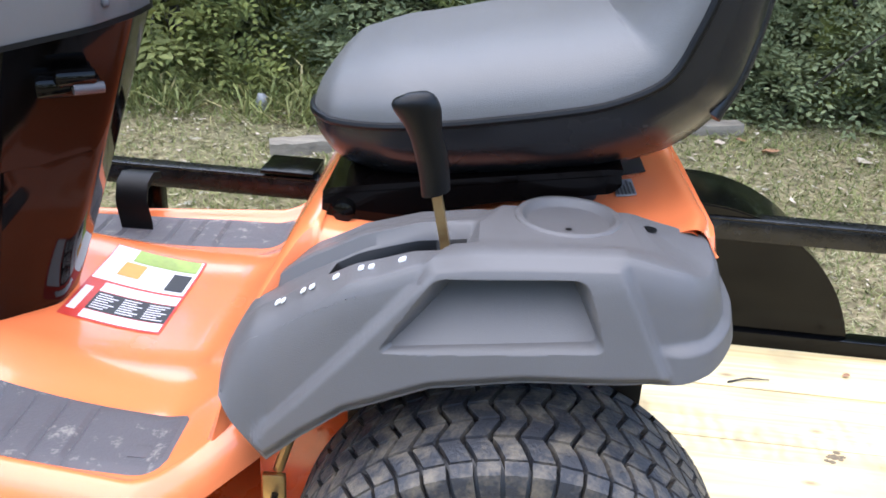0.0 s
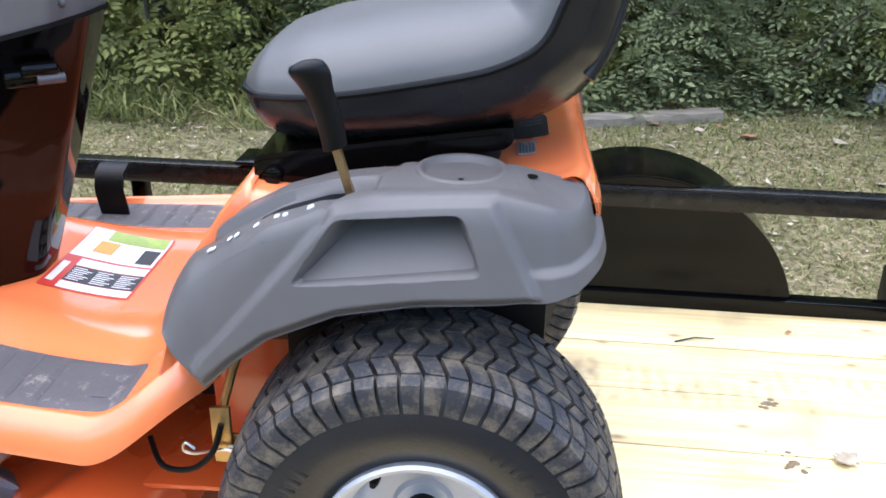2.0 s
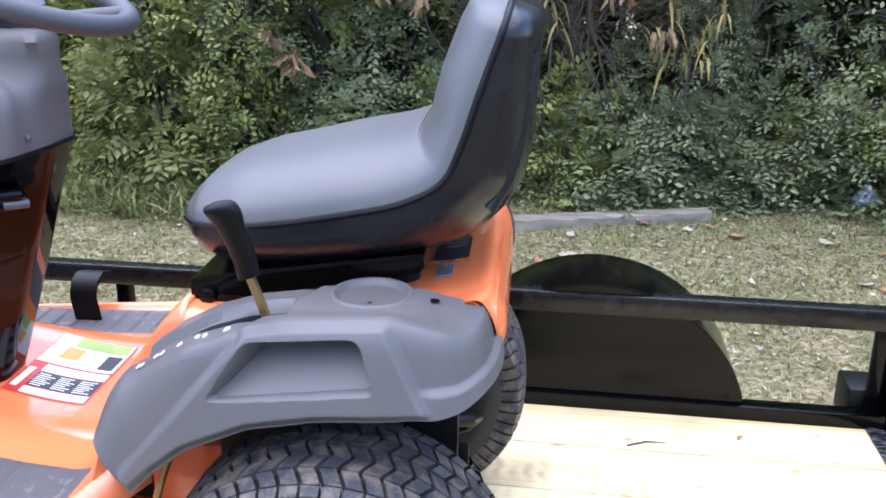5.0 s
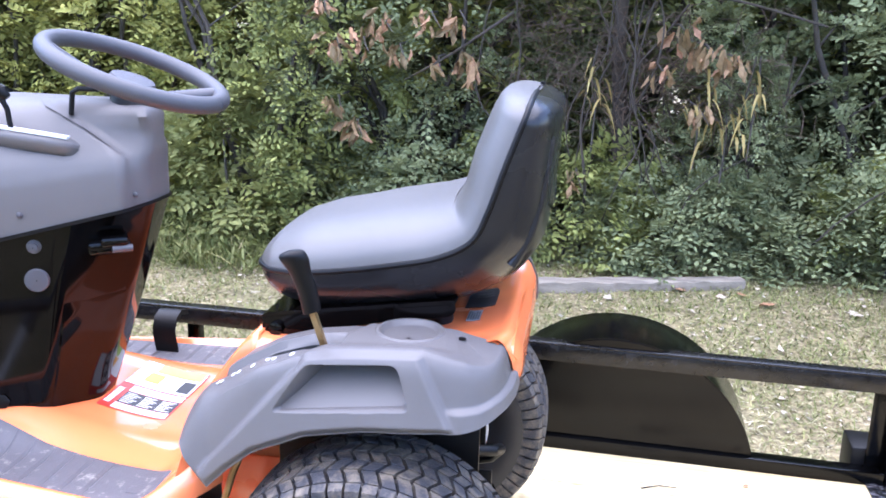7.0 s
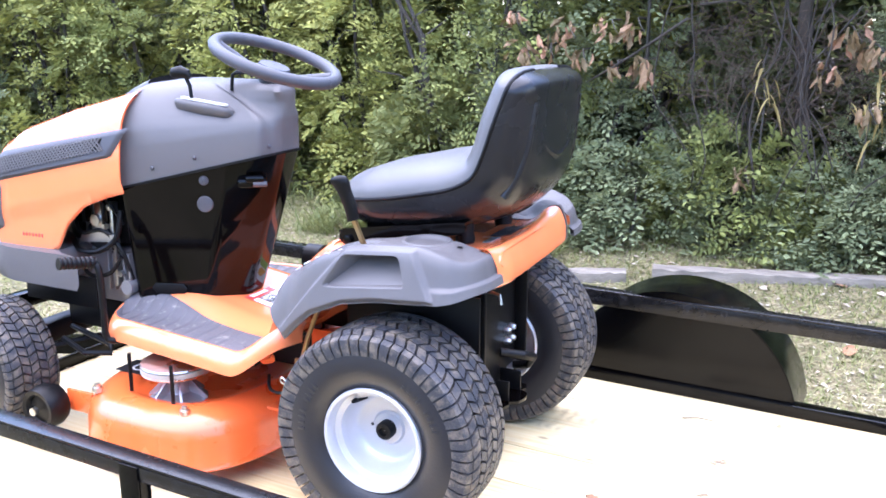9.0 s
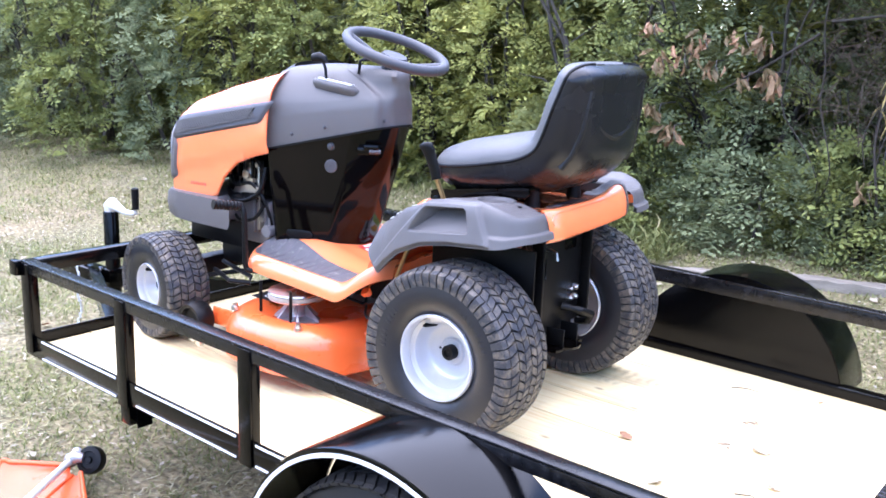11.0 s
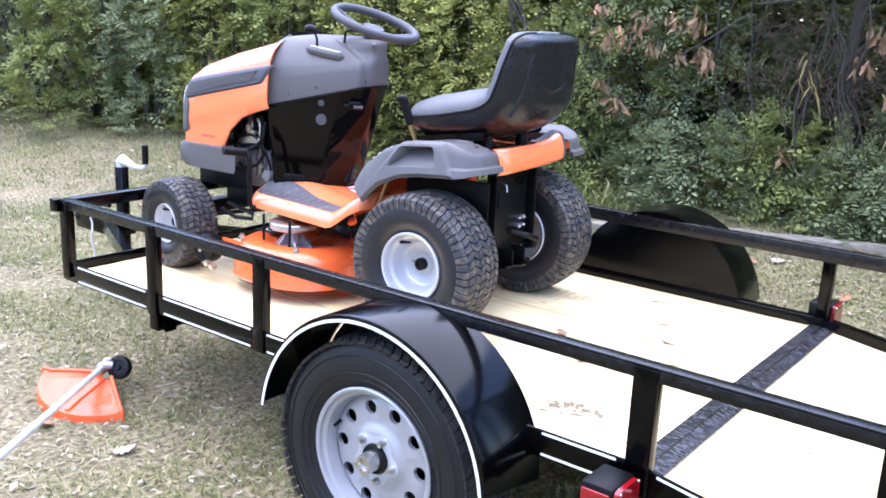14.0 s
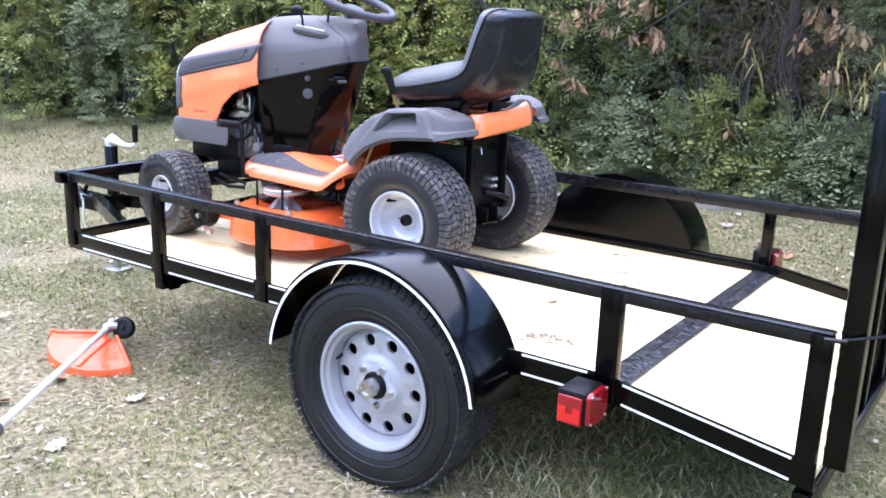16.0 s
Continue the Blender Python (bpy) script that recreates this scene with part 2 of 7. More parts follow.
def plank_mat():
    m = bpy.data.materials.new("new_pine_plank")
    m.use_nodes = True
    nt = m.node_tree
    n, l = nt.nodes, nt.links
    p = n["Principled BSDF"]
    p.inputs["Roughness"].default_value = 0.62
    tc = n.new("ShaderNodeTexCoord")
    oi = n.new("ShaderNodeObjectInfo")
    add = n.new("ShaderNodeVectorMath")
    add.operation = "ADD"
    sc = n.new("ShaderNodeVectorMath")
    sc.operation = "SCALE"
    sc.inputs[0].default_value = (7.0, 3.0, 5.0)
    l.new(oi.outputs["Random"], sc.inputs["Scale"])
    l.new(tc.outputs["Object"], add.inputs[0])
    l.new(sc.outputs[0], add.inputs[1])
    mp = n.new("ShaderNodeMapping")
    mp.inputs["Scale"].default_value = (0.7, 15.0, 15.0)
    l.new(add.outputs[0], mp.inputs["Vector"])
    g = n.new("ShaderNodeTexNoise")
    g.inputs["Scale"].default_value, g.inputs["Detail"].default_value, g.inputs["Distortion"].default_value = 3.0, 7, 0.9
    l.new(mp.outputs["Vector"], g.inputs["Vector"])
    r = n.new("ShaderNodeValToRGB")
    e = r.color_ramp.elements
    e[0].position, e[0].color = 0.30, (0.72, 0.51, 0.245, 1)
    e[1].position, e[1].color = 0.66, (0.88, 0.74, 0.435, 1)
    k = e.new(0.48)
    k.color = (0.84, 0.67, 0.355, 1)
    l.new(g.outputs["Fac"], r.inputs["Fac"])
    d = n.new("ShaderNodeTexNoise")
    d.inputs["Scale"].default_value, d.inputs["Detail"].default_value = 5.5, 8
    l.new(add.outputs[0], d.inputs["Vector"])
    dr = n.new("ShaderNodeValToRGB")
    dr.color_ramp.elements[0].position, dr.color_ramp.elements[1].position = 0.52, 0.70
    dr.color_ramp.elements[0].color, dr.color_ramp.elements[1].color = (0, 0, 0, 1), (0.55, 0.55, 0.55, 1)
    l.new(d.outputs["Fac"], dr.inputs["Fac"])
    mx = n.new("ShaderNodeMix")
    mx.data_type = "RGBA"
    l.new(dr.outputs["Color"], mx.inputs[0])
    l.new(r.outputs["Color"], mx.inputs[6])
    mx.inputs[7].default_value = (0.40, 0.29, 0.17, 1)
    kp = n.new("ShaderNodeMapping")
    kp.inputs["Scale"].default_value = (1.5, 3.2, 1.0)
    l.new(add.outputs[0], kp.inputs["Vector"])
    kv = n.new("ShaderNodeTexVoronoi")
    kv.inputs["Scale"].default_value = 1.6
    kv.voronoi_dimensions = "2D"
    l.new(kp.outputs["Vector"], kv.inputs["Vector"])
    kr = n.new("ShaderNodeValToRGB")
    ke = kr.color_ramp.elements
    ke[0].position, ke[0].color = 0.012, (0.7, 0.7, 0.7, 1)
    ke[1].position, ke[1].color = 0.055, (0, 0, 0, 1)
    l.new(kv.outputs["Distance"], kr.inputs["Fac"])
    mk = n.new("ShaderNodeMix")
    mk.data_type = "RGBA"
    l.new(kr.outputs["Color"], mk.inputs[0])
    l.new(mx.outputs[2], mk.inputs[6])
    mk.inputs[7].default_value = (0.22, 0.12, 0.055, 1)
    # a faint tread print left by a tyre along the deck
    ge = n.new("ShaderNodeNewGeometry")
    xyz = n.new("ShaderNodeSeparateXYZ")
    l.new(ge.outputs["Position"], xyz.inputs[0])
    off = n.new("ShaderNodeMath")
    off.operation = "SUBTRACT"
    off.inputs[1].default_value = 1.215
    l.new(xyz.outputs["Y"], off.inputs[0])
    dist = n.new("ShaderNodeMath")
    dist.operation = "ABSOLUTE"
    l.new(off.outputs[0], dist.inputs[0])
    band = n.new("ShaderNodeMapRange")
    band.inputs["From Min"].default_value, band.inputs["From Max"].default_value = 0.092, 0.070
    l.new(dist.outputs[0], band.inputs["Value"])
    wv = n.new("ShaderNodeTexWave")
    wv.bands_direction = "X"
    wv.inputs["Scale"].default_value, wv.inputs["Distortion"].default_value, wv.inputs["Detail"].default_value, wv.inputs["Detail Scale"].default_value = 9.0, 5.0, 2.0, 2.0
    l.new(ge.outputs["Position"], wv.inputs["Vector"])
    pn = n.new("ShaderNodeTexNoise")
    pn.inputs["Scale"].default_value, pn.inputs["Detail"].default_value = 9.0, 6
    l.new(ge.outputs["Position"], pn.inputs["Vector"])
    pr = n.new("ShaderNodeMapRange")
    pr.inputs["From Min"].default_value, pr.inputs["From Max"].default_value, pr.inputs["To Max"].default_value = 0.40, 0.66, 0.55
    l.new(pn.outputs["Fac"], pr.inputs["Value"])
    m1 = n.new("ShaderNodeMath")
    m1.operation = "MULTIPLY"
    l.new(band.outputs["Result"], m1.inputs[0])
    l.new(wv.outputs["Fac"], m1.inputs[1])
    m2 = n.new("ShaderNodeMath")
    m2.operation = "MULTIPLY"
    l.new(m1.outputs[0], m2.inputs[0])
    l.new(pr.outputs["Result"], m2.inputs[1])
    mt = n.new("ShaderNodeMix")
    mt.data_type = "RGBA"
    l.new(m2.outputs[0], mt.inputs[0])
    l.new(mk.outputs[2], mt.inputs[6])
    mt.inputs[7].default_value = (0.22, 0.15, 0.085, 1)
    mx = mt
    hs = n.new("ShaderNodeHueSaturation")
    mr = n.new("ShaderNodeMapRange")
    mr.inputs["To Min"].default_value, mr.inputs["To Max"].default_value = 0.84, 1.06
    l.new(oi.outputs["Random"], mr.inputs["Value"])
    l.new(mr.outputs["Result"], hs.inputs["Value"])
    l.new(mx.outputs[2], hs.inputs["Color"])
    l.new(hs.outputs["Color"], p.inputs["Base Color"])
    bp = n.new("ShaderNodeBump")
    bp.inputs["Strength"].default_value, bp.inputs["Distance"].default_value = 0.25, 0.003
    l.new(g.outputs["Fac"], bp.inputs["Height"])
    l.new(bp.outputs["Normal"], p.inputs["Normal"])
    return m


LAWN = ground_mat()
PINE = plank_mat()


# ---------- shape helpers ----------
class Shape:
    """Vertices and faces that become one mesh."""

    def __init__(self):
        self.v, self.f = [], []

    def add(self, v, f):
        o = len(self.v)
        self.v += [tuple(p) for p in v]
        self.f += [tuple(i + o for i in q) for q in f]
        return self

    def box(self, x0, x1, y0, y1, z0, z1, c=0.0):
        """A box, its edges cut off by c."""
        if c <= 0:
            v = [(x, y, z) for x in (x0, x1) for y in (y0, y1) for z in (z0, z1)]
            return self.add(v, [(0, 1, 3, 2), (4, 6, 7, 5), (0, 4, 5, 1), (2, 3, 7, 6), (0, 2, 6, 4), (1, 5, 7, 3)])
        bm = bmesh.new()
        bmesh.ops.create_cube(bm, size=1.0)
        for p in bm.verts:
            p.co = Vector((x0 + (p.co.x + 0.5) * (x1 - x0), y0 + (p.co.y + 0.5) * (y1 - y0), z0 + (p.co.z + 0.5) * (z1 - z0)))
        bmesh.ops.bevel(bm, geom=bm.edges[:], offset=c, segments=2, affect="EDGES", profile=0.5)
        bm.verts.ensure_lookup_table()
        self.add([p.co[:] for p in bm.verts], [[q.index for q in f.verts] for f in bm.faces])
        bm.free()
        return self

    def rings(self, rings, close=True, cap0=True, cap1=True):
        """A skin over rings that have equally many points."""
        n = len(rings[0])
        v = [p for r in rings for p in r]
        f = []
        for k in range(len(rings) - 1):
            for i in range(n if close else n - 1):
                j = (i + 1) % n
                f.append((k * n + i, k * n + j, (k + 1) * n + j, (k + 1) * n + i))
        if cap0:
            f.append(tuple(range(n))[::-1])
        if cap1:
            f.append(tuple((len(rings) - 1) * n + i for i in range(n)))
        return self.add(v, f)

    def tube(self, pts, r, seg=10, cap=True):
        """A round bar along a line of points; r is one radius or one for each point."""
        pts = [Vector(p) for p in pts]
        rs = r if isinstance(r, (list, tuple)) else [r] * len(pts)
        side = None
        rings = []
        for i, p in enumerate(pts):
            d = (pts[min(i + 1, len(pts) - 1)] - pts[max(i - 1, 0)]).normalized()
            if side is None:
                side = d.orthogonal().normalized()
            side = (side - d * side.dot(d)).normalized()
            up = d.cross(side)
            rings.append([p + (side * math.cos(a) + up * math.sin(a)) * rs[i] for a in [math.tau * k / seg for k in range(seg)]])
        return self.rings(rings, True, cap, cap)

    def lathe(self, prof, seg=48, axis="y", at=(0, 0, 0), cap=False):
        """A turned form: prof is a line of (radius, place along the axis)."""
        rings = []
        for r, h in prof:
            ring = []
            for k in range(seg):
                a = math.tau * k / seg
                c, s = r * math.cos(a), r * math.sin(a)
                p = {"y": (c, h, s), "z": (c, s, h), "x": (h, c, s)}[axis]
                ring.append((p[0] + at[0], p[1] + at[1], p[2] + at[2]))
            rings.append(ring)
        return self.rings(rings, True, cap, cap)

    def prism(self, outline, axis, a, b):
        """A flat outline given thickness from a to b along an axis."""
        def put(p, h):
            return {"x": (h, p[0], p[1]), "y": (p[0], h, p[1]), "z": (p[0], p[1], h)}[axis]
        return self.rings([[put(p, a) for p in outline], [put(p, b) for p in outline]])

    def turned(self, m, start=0):
        self.v[start:] = [tuple(m @ Vector(p)) for p in self.v[start:]]
        return self

    def ico(self, c, r, sub=2):
        bm = bmesh.new()
        bmesh.ops.create_icosphere(bm, subdivisions=sub, radius=1)
        rr = r if isinstance(r, (tuple, list)) else (r, r, r)
        v = [(c[0] + p.co.x * rr[0], c[1] + p.co.y * rr[1], c[2] + p.co.z * rr[2]) for p in bm.verts]
        bm.verts.index_update()
        f = [[q.index for q in g.verts] for g in bm.faces]
        bm.free()
        return self.add(v, f)


def to_mesh(name, s, material, smooth=38, fix=True):
    me = bpy.data.meshes.new(name)
    me.from_pydata(s.v, [], s.f)
    me.materials.append(material)
    if fix:
        bm = bmesh.new()
        bm.from_mesh(me)
        bmesh.ops.recalc_face_normals(bm, faces=bm.faces[:])
        bm.to_mesh(me)
        bm.free()
    if smooth:
        me.polygons.foreach_set("use_smooth", [True] * len(me.polygons))
        me.set_sharp_from_angle(angle=radians(smooth))
    me.update()
    return me


def part(name, s, material, parent=None, label="", smooth=38, fix=True):
    """Links a shape as one mesh object under a thing or a part."""
    ob = new(name, s if isinstance(s, bpy.types.Mesh) else to_mesh(name, s, material, smooth, fix))
    if parent:
        ob.parent = parent
    if label:
        ob["label"] = label
    return ob


def thing(name, label, category, at=(0, 0, 0), turn=0.0, group=""):
    ob = new(name)
    ob.empty_display_size = 0.1
    ob.location = at
    ob.rotation_euler = (0, 0, radians(turn))
    return tagged(ob, label, category, group)


def lerp(x, xs, ys):
    return float(np.interp(x, xs, ys))


def smoothstep(a, b, x):
    t = min(1.0, max(0.0, (x - a) / (b - a)))
    return t * t * (3 - 2 * t)


def spline(pts, n):
    """n points on a smooth line through pts."""
    p = np.array(pts, float)
    m = len(p)
    out = []
    for k in range(n):
        t = k / (n - 1) * (m - 1)
        i = min(int(t), m - 2)
        u = t - i
        p0, p1, p2, p3 = p[max(i - 1, 0)], p[i], p[i + 1], p[min(i + 2, m - 1)]
        out.append(0.5 * ((2 * p1) + (p2 - p0) * u + (2 * p0 - 5 * p1 + 4 * p2 - p3) * u * u + (3 * p1 - p0 - 3 * p2 + p3) * u ** 3))
    return [tuple(float(c) for c in q) for q in out]


def rounded(hx, hy, n=4.0, seg=40, cx=0.0, cy=0.0):
    """A rounded rectangle's outline."""
    out = []
    for k in range(seg):
        a = math.tau * (k + 0.5) / seg
        c, s = math.cos(a), math.sin(a)
        out.append((cx + hx * math.copysign(abs(c) ** (2 / n), c), cy + hy * math.copysign(abs(s) ** (2 / n), s)))
    return out


def round_corners(pts, rad, seg=6):
    out = []
    n = len(pts)
    for i in range(n):
        p, a, b = Vector(pts[i]), Vector(pts[i - 1]), Vector(pts[(i + 1) % n])
        r = rad[i]
        s0, s1 = p + (a - p).normalized() * r, p + (b - p).normalized() * r
        for k in range(seg + 1):
            t = k / seg
            out.append(tuple(s0 * (1 - t) ** 2 + p * (2 * t * (1 - t)) + s1 * t * t))
    return out


GROUND = -0.455

# ---------- ground ----------
def build_ground():
    s = Shape()
    xs = sorted(set([-400, -120, -40, -20] + [round(-12 + 0.2 * i, 3) for i in range(96)] + [10, 20, 60, 400]))
    ys = sorted(set([-400, -120, -40, -15, -8] + [round(-4 + 0.2 * i, 3) for i in range(56)] + [10, 20, 60, 400]))
    for y in ys:
        for x in xs:
            near = max(0.0, 1 - max(abs(x + 2) / 14, abs(y - 1) / 10))
            z = GROUND + near * (0.03 * noise.noise((x * 0.7, y * 0.7, 0)) + 0.012 * noise.noise((x * 3, y * 3, 5)))
            z += 0.28 * smoothstep(1.9, 4.4, y)
            s.v.append((x, y, z))
    w = len(xs)
    for j in range(len(ys) - 1):
        for i in range(w - 1):
            s.f.append((j * w + i, j * w + i + 1, (j + 1) * w + i + 1, (j + 1) * w + i))
    ob = part("ground", s, LAWN, smooth=80)
    return tagged(ob, "dry autumn lawn with patches of bare earth", "ground", kind="structure")


def ground_z(x, y):
    near = max(0.0, 1 - max(abs(x + 2) / 14, abs(y - 1) / 10))
    return GROUND + near * (0.03 * noise.noise((x * 0.7, y * 0.7, 0)) + 0.012 * noise.noise((x * 3, y * 3, 5))) + 0.28 * smoothstep(1.9, 4.4, y)


build_ground()


# ---------- tyres and wheels, axis along y, outer face towards -y ----------
def tyre_shape(r, w, bead, lugs, rows, depth, chevron=0.25, shoulder=0.7):
    """Carcass of a tyre and its tread blocks."""
    h = w / 2
    body = Shape()
    rc = r - depth
    prof = [(bead * 0.96, -h * 0.60), (bead, -h * 0.74), (bead * 1.06, -h * 0.82), (bead + (rc - bead) * 0.28, -h * 0.97), (bead + (rc - bead) * 0.5, -h),
            (bead + (rc - bead) * 0.72, -h * 0.97), (bead + (rc - bead) * 0.9, -h * 0.88), (rc * 0.988, -h * 0.72), (rc, -h * 0.4), (rc * 1.004, 0)]
    prof = prof + [(a, -b) for a, b in prof[-2::-1]]
    body.lathe(prof, 72, "y")
    tread = Shape()

    def surf(y, up):
        """Radius at a place across the tread."""
        t = abs(y) / h
        return (rc * (1.004 - 0.02 * t ** 2 - 0.10 * max(0, t - 0.72) ** 1.3 * 2.2)) + up

    step = math.tau / lugs
    span = h * 0.84
    edges = [-span + 2 * span * i / rows for i in range(rows + 1)]
    amp = chevron * step * 0.5
    for i in range(rows):
        y0, y1 = edges[i], edges[i + 1]
        gap = 0.075 * (y1 - y0)
        for k in range(lugs):
            a0 = k * step
            cols = [(y0 + gap, amp * (1 if i % 2 else -1)), ((y0 + y1) / 2, 0.0), (y1 - gap, amp * (-1 if i % 2 else 1))]
            if i == 0:
                cols[0] = (y0, cols[0][1])
            if i == rows - 1:
                cols[2] = (y1, cols[2][1])
            v = []
            for up in (-0.004, depth):
                half = step * (0.430 if up < 0 else 0.385)
                for y, off in cols:
                    for sgn in (-1, 1):
                        a = a0 + off + sgn * half
                        rr = surf(y, up)
                        v.append((rr * math.cos(a), y, rr * math.sin(a)))
            tread.add(v, [(6, 7, 9, 8), (8, 9, 11, 10), (0, 6, 8, 2), (2, 8, 10, 4), (1, 3, 9, 7), (3, 5, 11, 9), (0, 1, 7, 6), (4, 10, 11, 5)])
    # bars that run down over each shoulder
    for sg in (-1, 1):
        for k in range(lugs):
            a0 = k * step + (amp if (sg > 0 and rows % 2) else -amp) * (1 if sg < 0 else 1)
            line = [(surf(span, 0), span), (rc * 0.965, h * 0.94), (r * shoulder + (r - r * shoulder) * 0.45, h * 0.995), (r * shoulder, h * 0.985)]
            v = []
            for q, (rr, y) in enumerate(line):
                for lift in (-0.004, depth * (1.0, 0.85, 0.5, 0.0)[q]):
                    for sgn in (-1, 1):
                        a = a0 + sgn * step * (0.425, 0.415, 0.40, 0.385)[q]
                        n_r, n_y = (0.9, 0.3) if q < 1 else ((0.6, 0.7) if q == 1 else (0.1, 0.6))
                        v.append(((rr + lift * n_r) * math.cos(a), sg * (y + lift * n_y), (rr + lift * n_r) * math.sin(a)))
            f = []
            for q in range(3):
                o, p = q * 4, q * 4 + 4
                f += [(o + 2, o + 3, p + 3, p + 2), (o, o + 2, p + 2, p), (o + 1, p + 1, p + 3, o + 3)]
            f.append((12, 14, 15, 13))
            tread.add(v, f)
    return body, tread


def dished_rim(bead, w, seg=56):
    """A pressed steel mower rim: lip, barrel and a disc set far in."""
    s = Shape()
    h = w / 2
    prof = [(bead * 1.02, -h * 0.80), (bead * 1.03, -h * 0.86), (bead * 1.0, -h * 0.90), (bead * 0.955, -h * 0.88), (bead * 0.93, -h * 0.80), (bead * 0.91, -h * 0.62),
            (bead * 0.80, -h * 0.56), (bead * 0.76, -h * 0.42), (bead * 0.70, -h * 0.16), (bead * 0.60, -h * 0.07), (bead * 0.34, -h * 0.05), (bead * 0.30, -h * 0.11), (0.001, -h * 0.11)]
    s.lathe(prof, seg, "y")
    back = [(bead * 1.02, -h * 0.80), (bead * 0.95, h * 0.2), (bead * 0.95, h * 0.7), (bead * 1.03, h * 0.86), (bead * 0.99, h * 0.90), (bead * 0.92, h * 0.8), (bead * 0.90, h * 0.1), (bead * 0.60, -h * 0.03), (0.001, -h * 0.03)]
    s.lathe(back, seg, "y")
    return s


# ---------- trailer ----------
trailer = thing("utility_trailer", "black painted steel utility trailer with a new pine plank deck", "trailer", (0, 0, 0))
XF, XD, XR = -1.460, 1.045, 1.628       # front end, start of the dovetail, rear end
YN, YF = 0.0, 1.602                    # outer faces of the two sides
DROP = 0.152                           # slope of the dovetail


def dz(x):
    return -DROP * max(0.0, x - XD)


def side(y_out, sign, lift, posts, top):
    """One side of the trailer; sign is +1 where the inside lies towards +y, lift the height of its lower rail."""
    def yb(a, b):
        return (y_out + sign * a, y_out + sign * b) if sign > 0 else (y_out + sign * b, y_out + sign * a)
    z0, z1 = top
    # angle iron: a flat upper flange and a flange that hangs down outside
    a, b = yb(0.0, 0.042)
    c, d = yb(0.0, 0.006) if sign > 0 else yb(0.036, 0.042)
    s = Shape().box(XF - 0.002, XR - 0.004, a, b, z1 - 0.006, z1, 0.002)
    s.box(XF - 0.002, XR - 0.004, c, d, z0, z1 - 0.0065, 0.002)
    part("top_rail", s, TRAILER_WORN, trailer, "scuffed black angle-iron top rail")
    a, b = yb(0.002, 0.010 if sign > 0 else 0.048)
    c, d = yb(0.010, 0.048)
    s = Shape().box(XF, XD, a, b, lift - 0.036, lift + 0.036, 0.002)
    if sign > 0:
        s.box(XF, XD, c, d, -0.030, -0.0235)
    part("bottom_rail", s, TRAILER, trailer)
    s = Shape()
    s.rings([[(x, y, z + lift + dz(x)) for y, z in ((a, -0.036), (b, -0.036), (b, 0.036), (a, 0.036))] for x in (XD + 0.003, XR)])
    part("bottom_rail", s, TRAILER, trailer, "bottom rail sloping down over the dovetail")
    if sign > 0:
        part("bottom_flange", Shape().rings([[(x, y, z + dz(x)) for y, z in ((c, -0.030), (d, -0.030), (d, -0.0235), (c, -0.0235))] for x in (XD + 0.003, XR)]), TRAILER, trailer)
    for x, low in posts:
        a, b = yb(-0.004, 0.002)
        c, d = yb(0.002, 0.030)
        w = 0.064 if x > 1.02 and x < 1.1 else 0.050
        s = Shape().box(x, x + w, a, b, low, z1 - 0.007, 0.002)
        s.box(x + w - 0.006, x + w, c, d, low, z1 - 0.007, 0.002)
        part("post", s, TRAILER, trailer)
    # thin white lines along the outer face of the bottom rail
    for x0, x1 in ((-1.348, -0.905), (-0.797, -0.330), (-0.250, -0.075), (0.790, 1.000), (1.108, 1.568)):
        for z in (lift + 0.029, lift - 0.029):
            a, b = yb(-0.0005, 0.0015)
            s = Shape().rings([[(x, y, z + dz(x) + h) for y, h in ((a, -0.003), (b, -0.003), (b, 0.003), (a, 0.003))] for x in (x0, x1)])
            part("pinstripe", s, WHITE, trailer, "thin white pinstripe")


side(YN, 1, 0.013, ((-1.452, -0.010), (-0.888, -0.035), (-0.314, -0.026), (1.024, -0.030), (1.574, -0.100)), (0.264, 0.301))
side(YF, -1, 0.0, ((-1.452, -0.036), (-0.888, -0.060), (-0.314, -0.045), (1.006, -0.040), (1.574, -0.125)), (0.250, 0.300))

s = Shape().box(XF - 0.004, XF + 0.040, YN + 0.044, YF - 0.044, 0.256, 0.302, 0.003).box(XF - 0.026, XF + 0.016, YN - 0.024, YN - 0.001, 0.252, 0.302, 0.003)
part("front_top_rail", s, TRAILER, trailer)
s = Shape().box(XF, XF + 0.006, YN + 0.01, YF - 0.01, -0.030, 0.040, 0.001).box(XF + 0.006, XF + 0.05, YN + 0.05, YF - 0.05, -0.030, -0.0235)
part("front_bottom_rail", s, TRAILER, trailer)
for x in (-0.9, -0.1, 0.45, 0.99):
    part("cross_member", Shape().box(x, x + 0.05, YN + 0.01, YF - 0.01, -0.10, -0.031, 0.003), TRAILER, trailer)
part("dovetail_beam", Shape().box(XR - 0.05, XR - 0.002, YN + 0.01, YF - 0.01, -0.185, -0.130, 0.003), TRAILER, trailer)

# plate over the joint of deck and dovetail
s = Shape()
s.rings([[(x, y, z) for x, z in ((1.003, 0.006), (1.0445, 0.006), (1.0445, 0.001), (1.003, 0.001))] for y in (0.012, 1.590)])
s.rings([[(x, y, dz(x) + z) for x, z in ((1.0475, 0.006), (1.090, 0.006), (1.090, 0.001), (1.0475, 0.001))] for y in (0.012, 1.590)])
part("joint_plate", s, PLATE, trailer, "worn black steel plate across the deck")

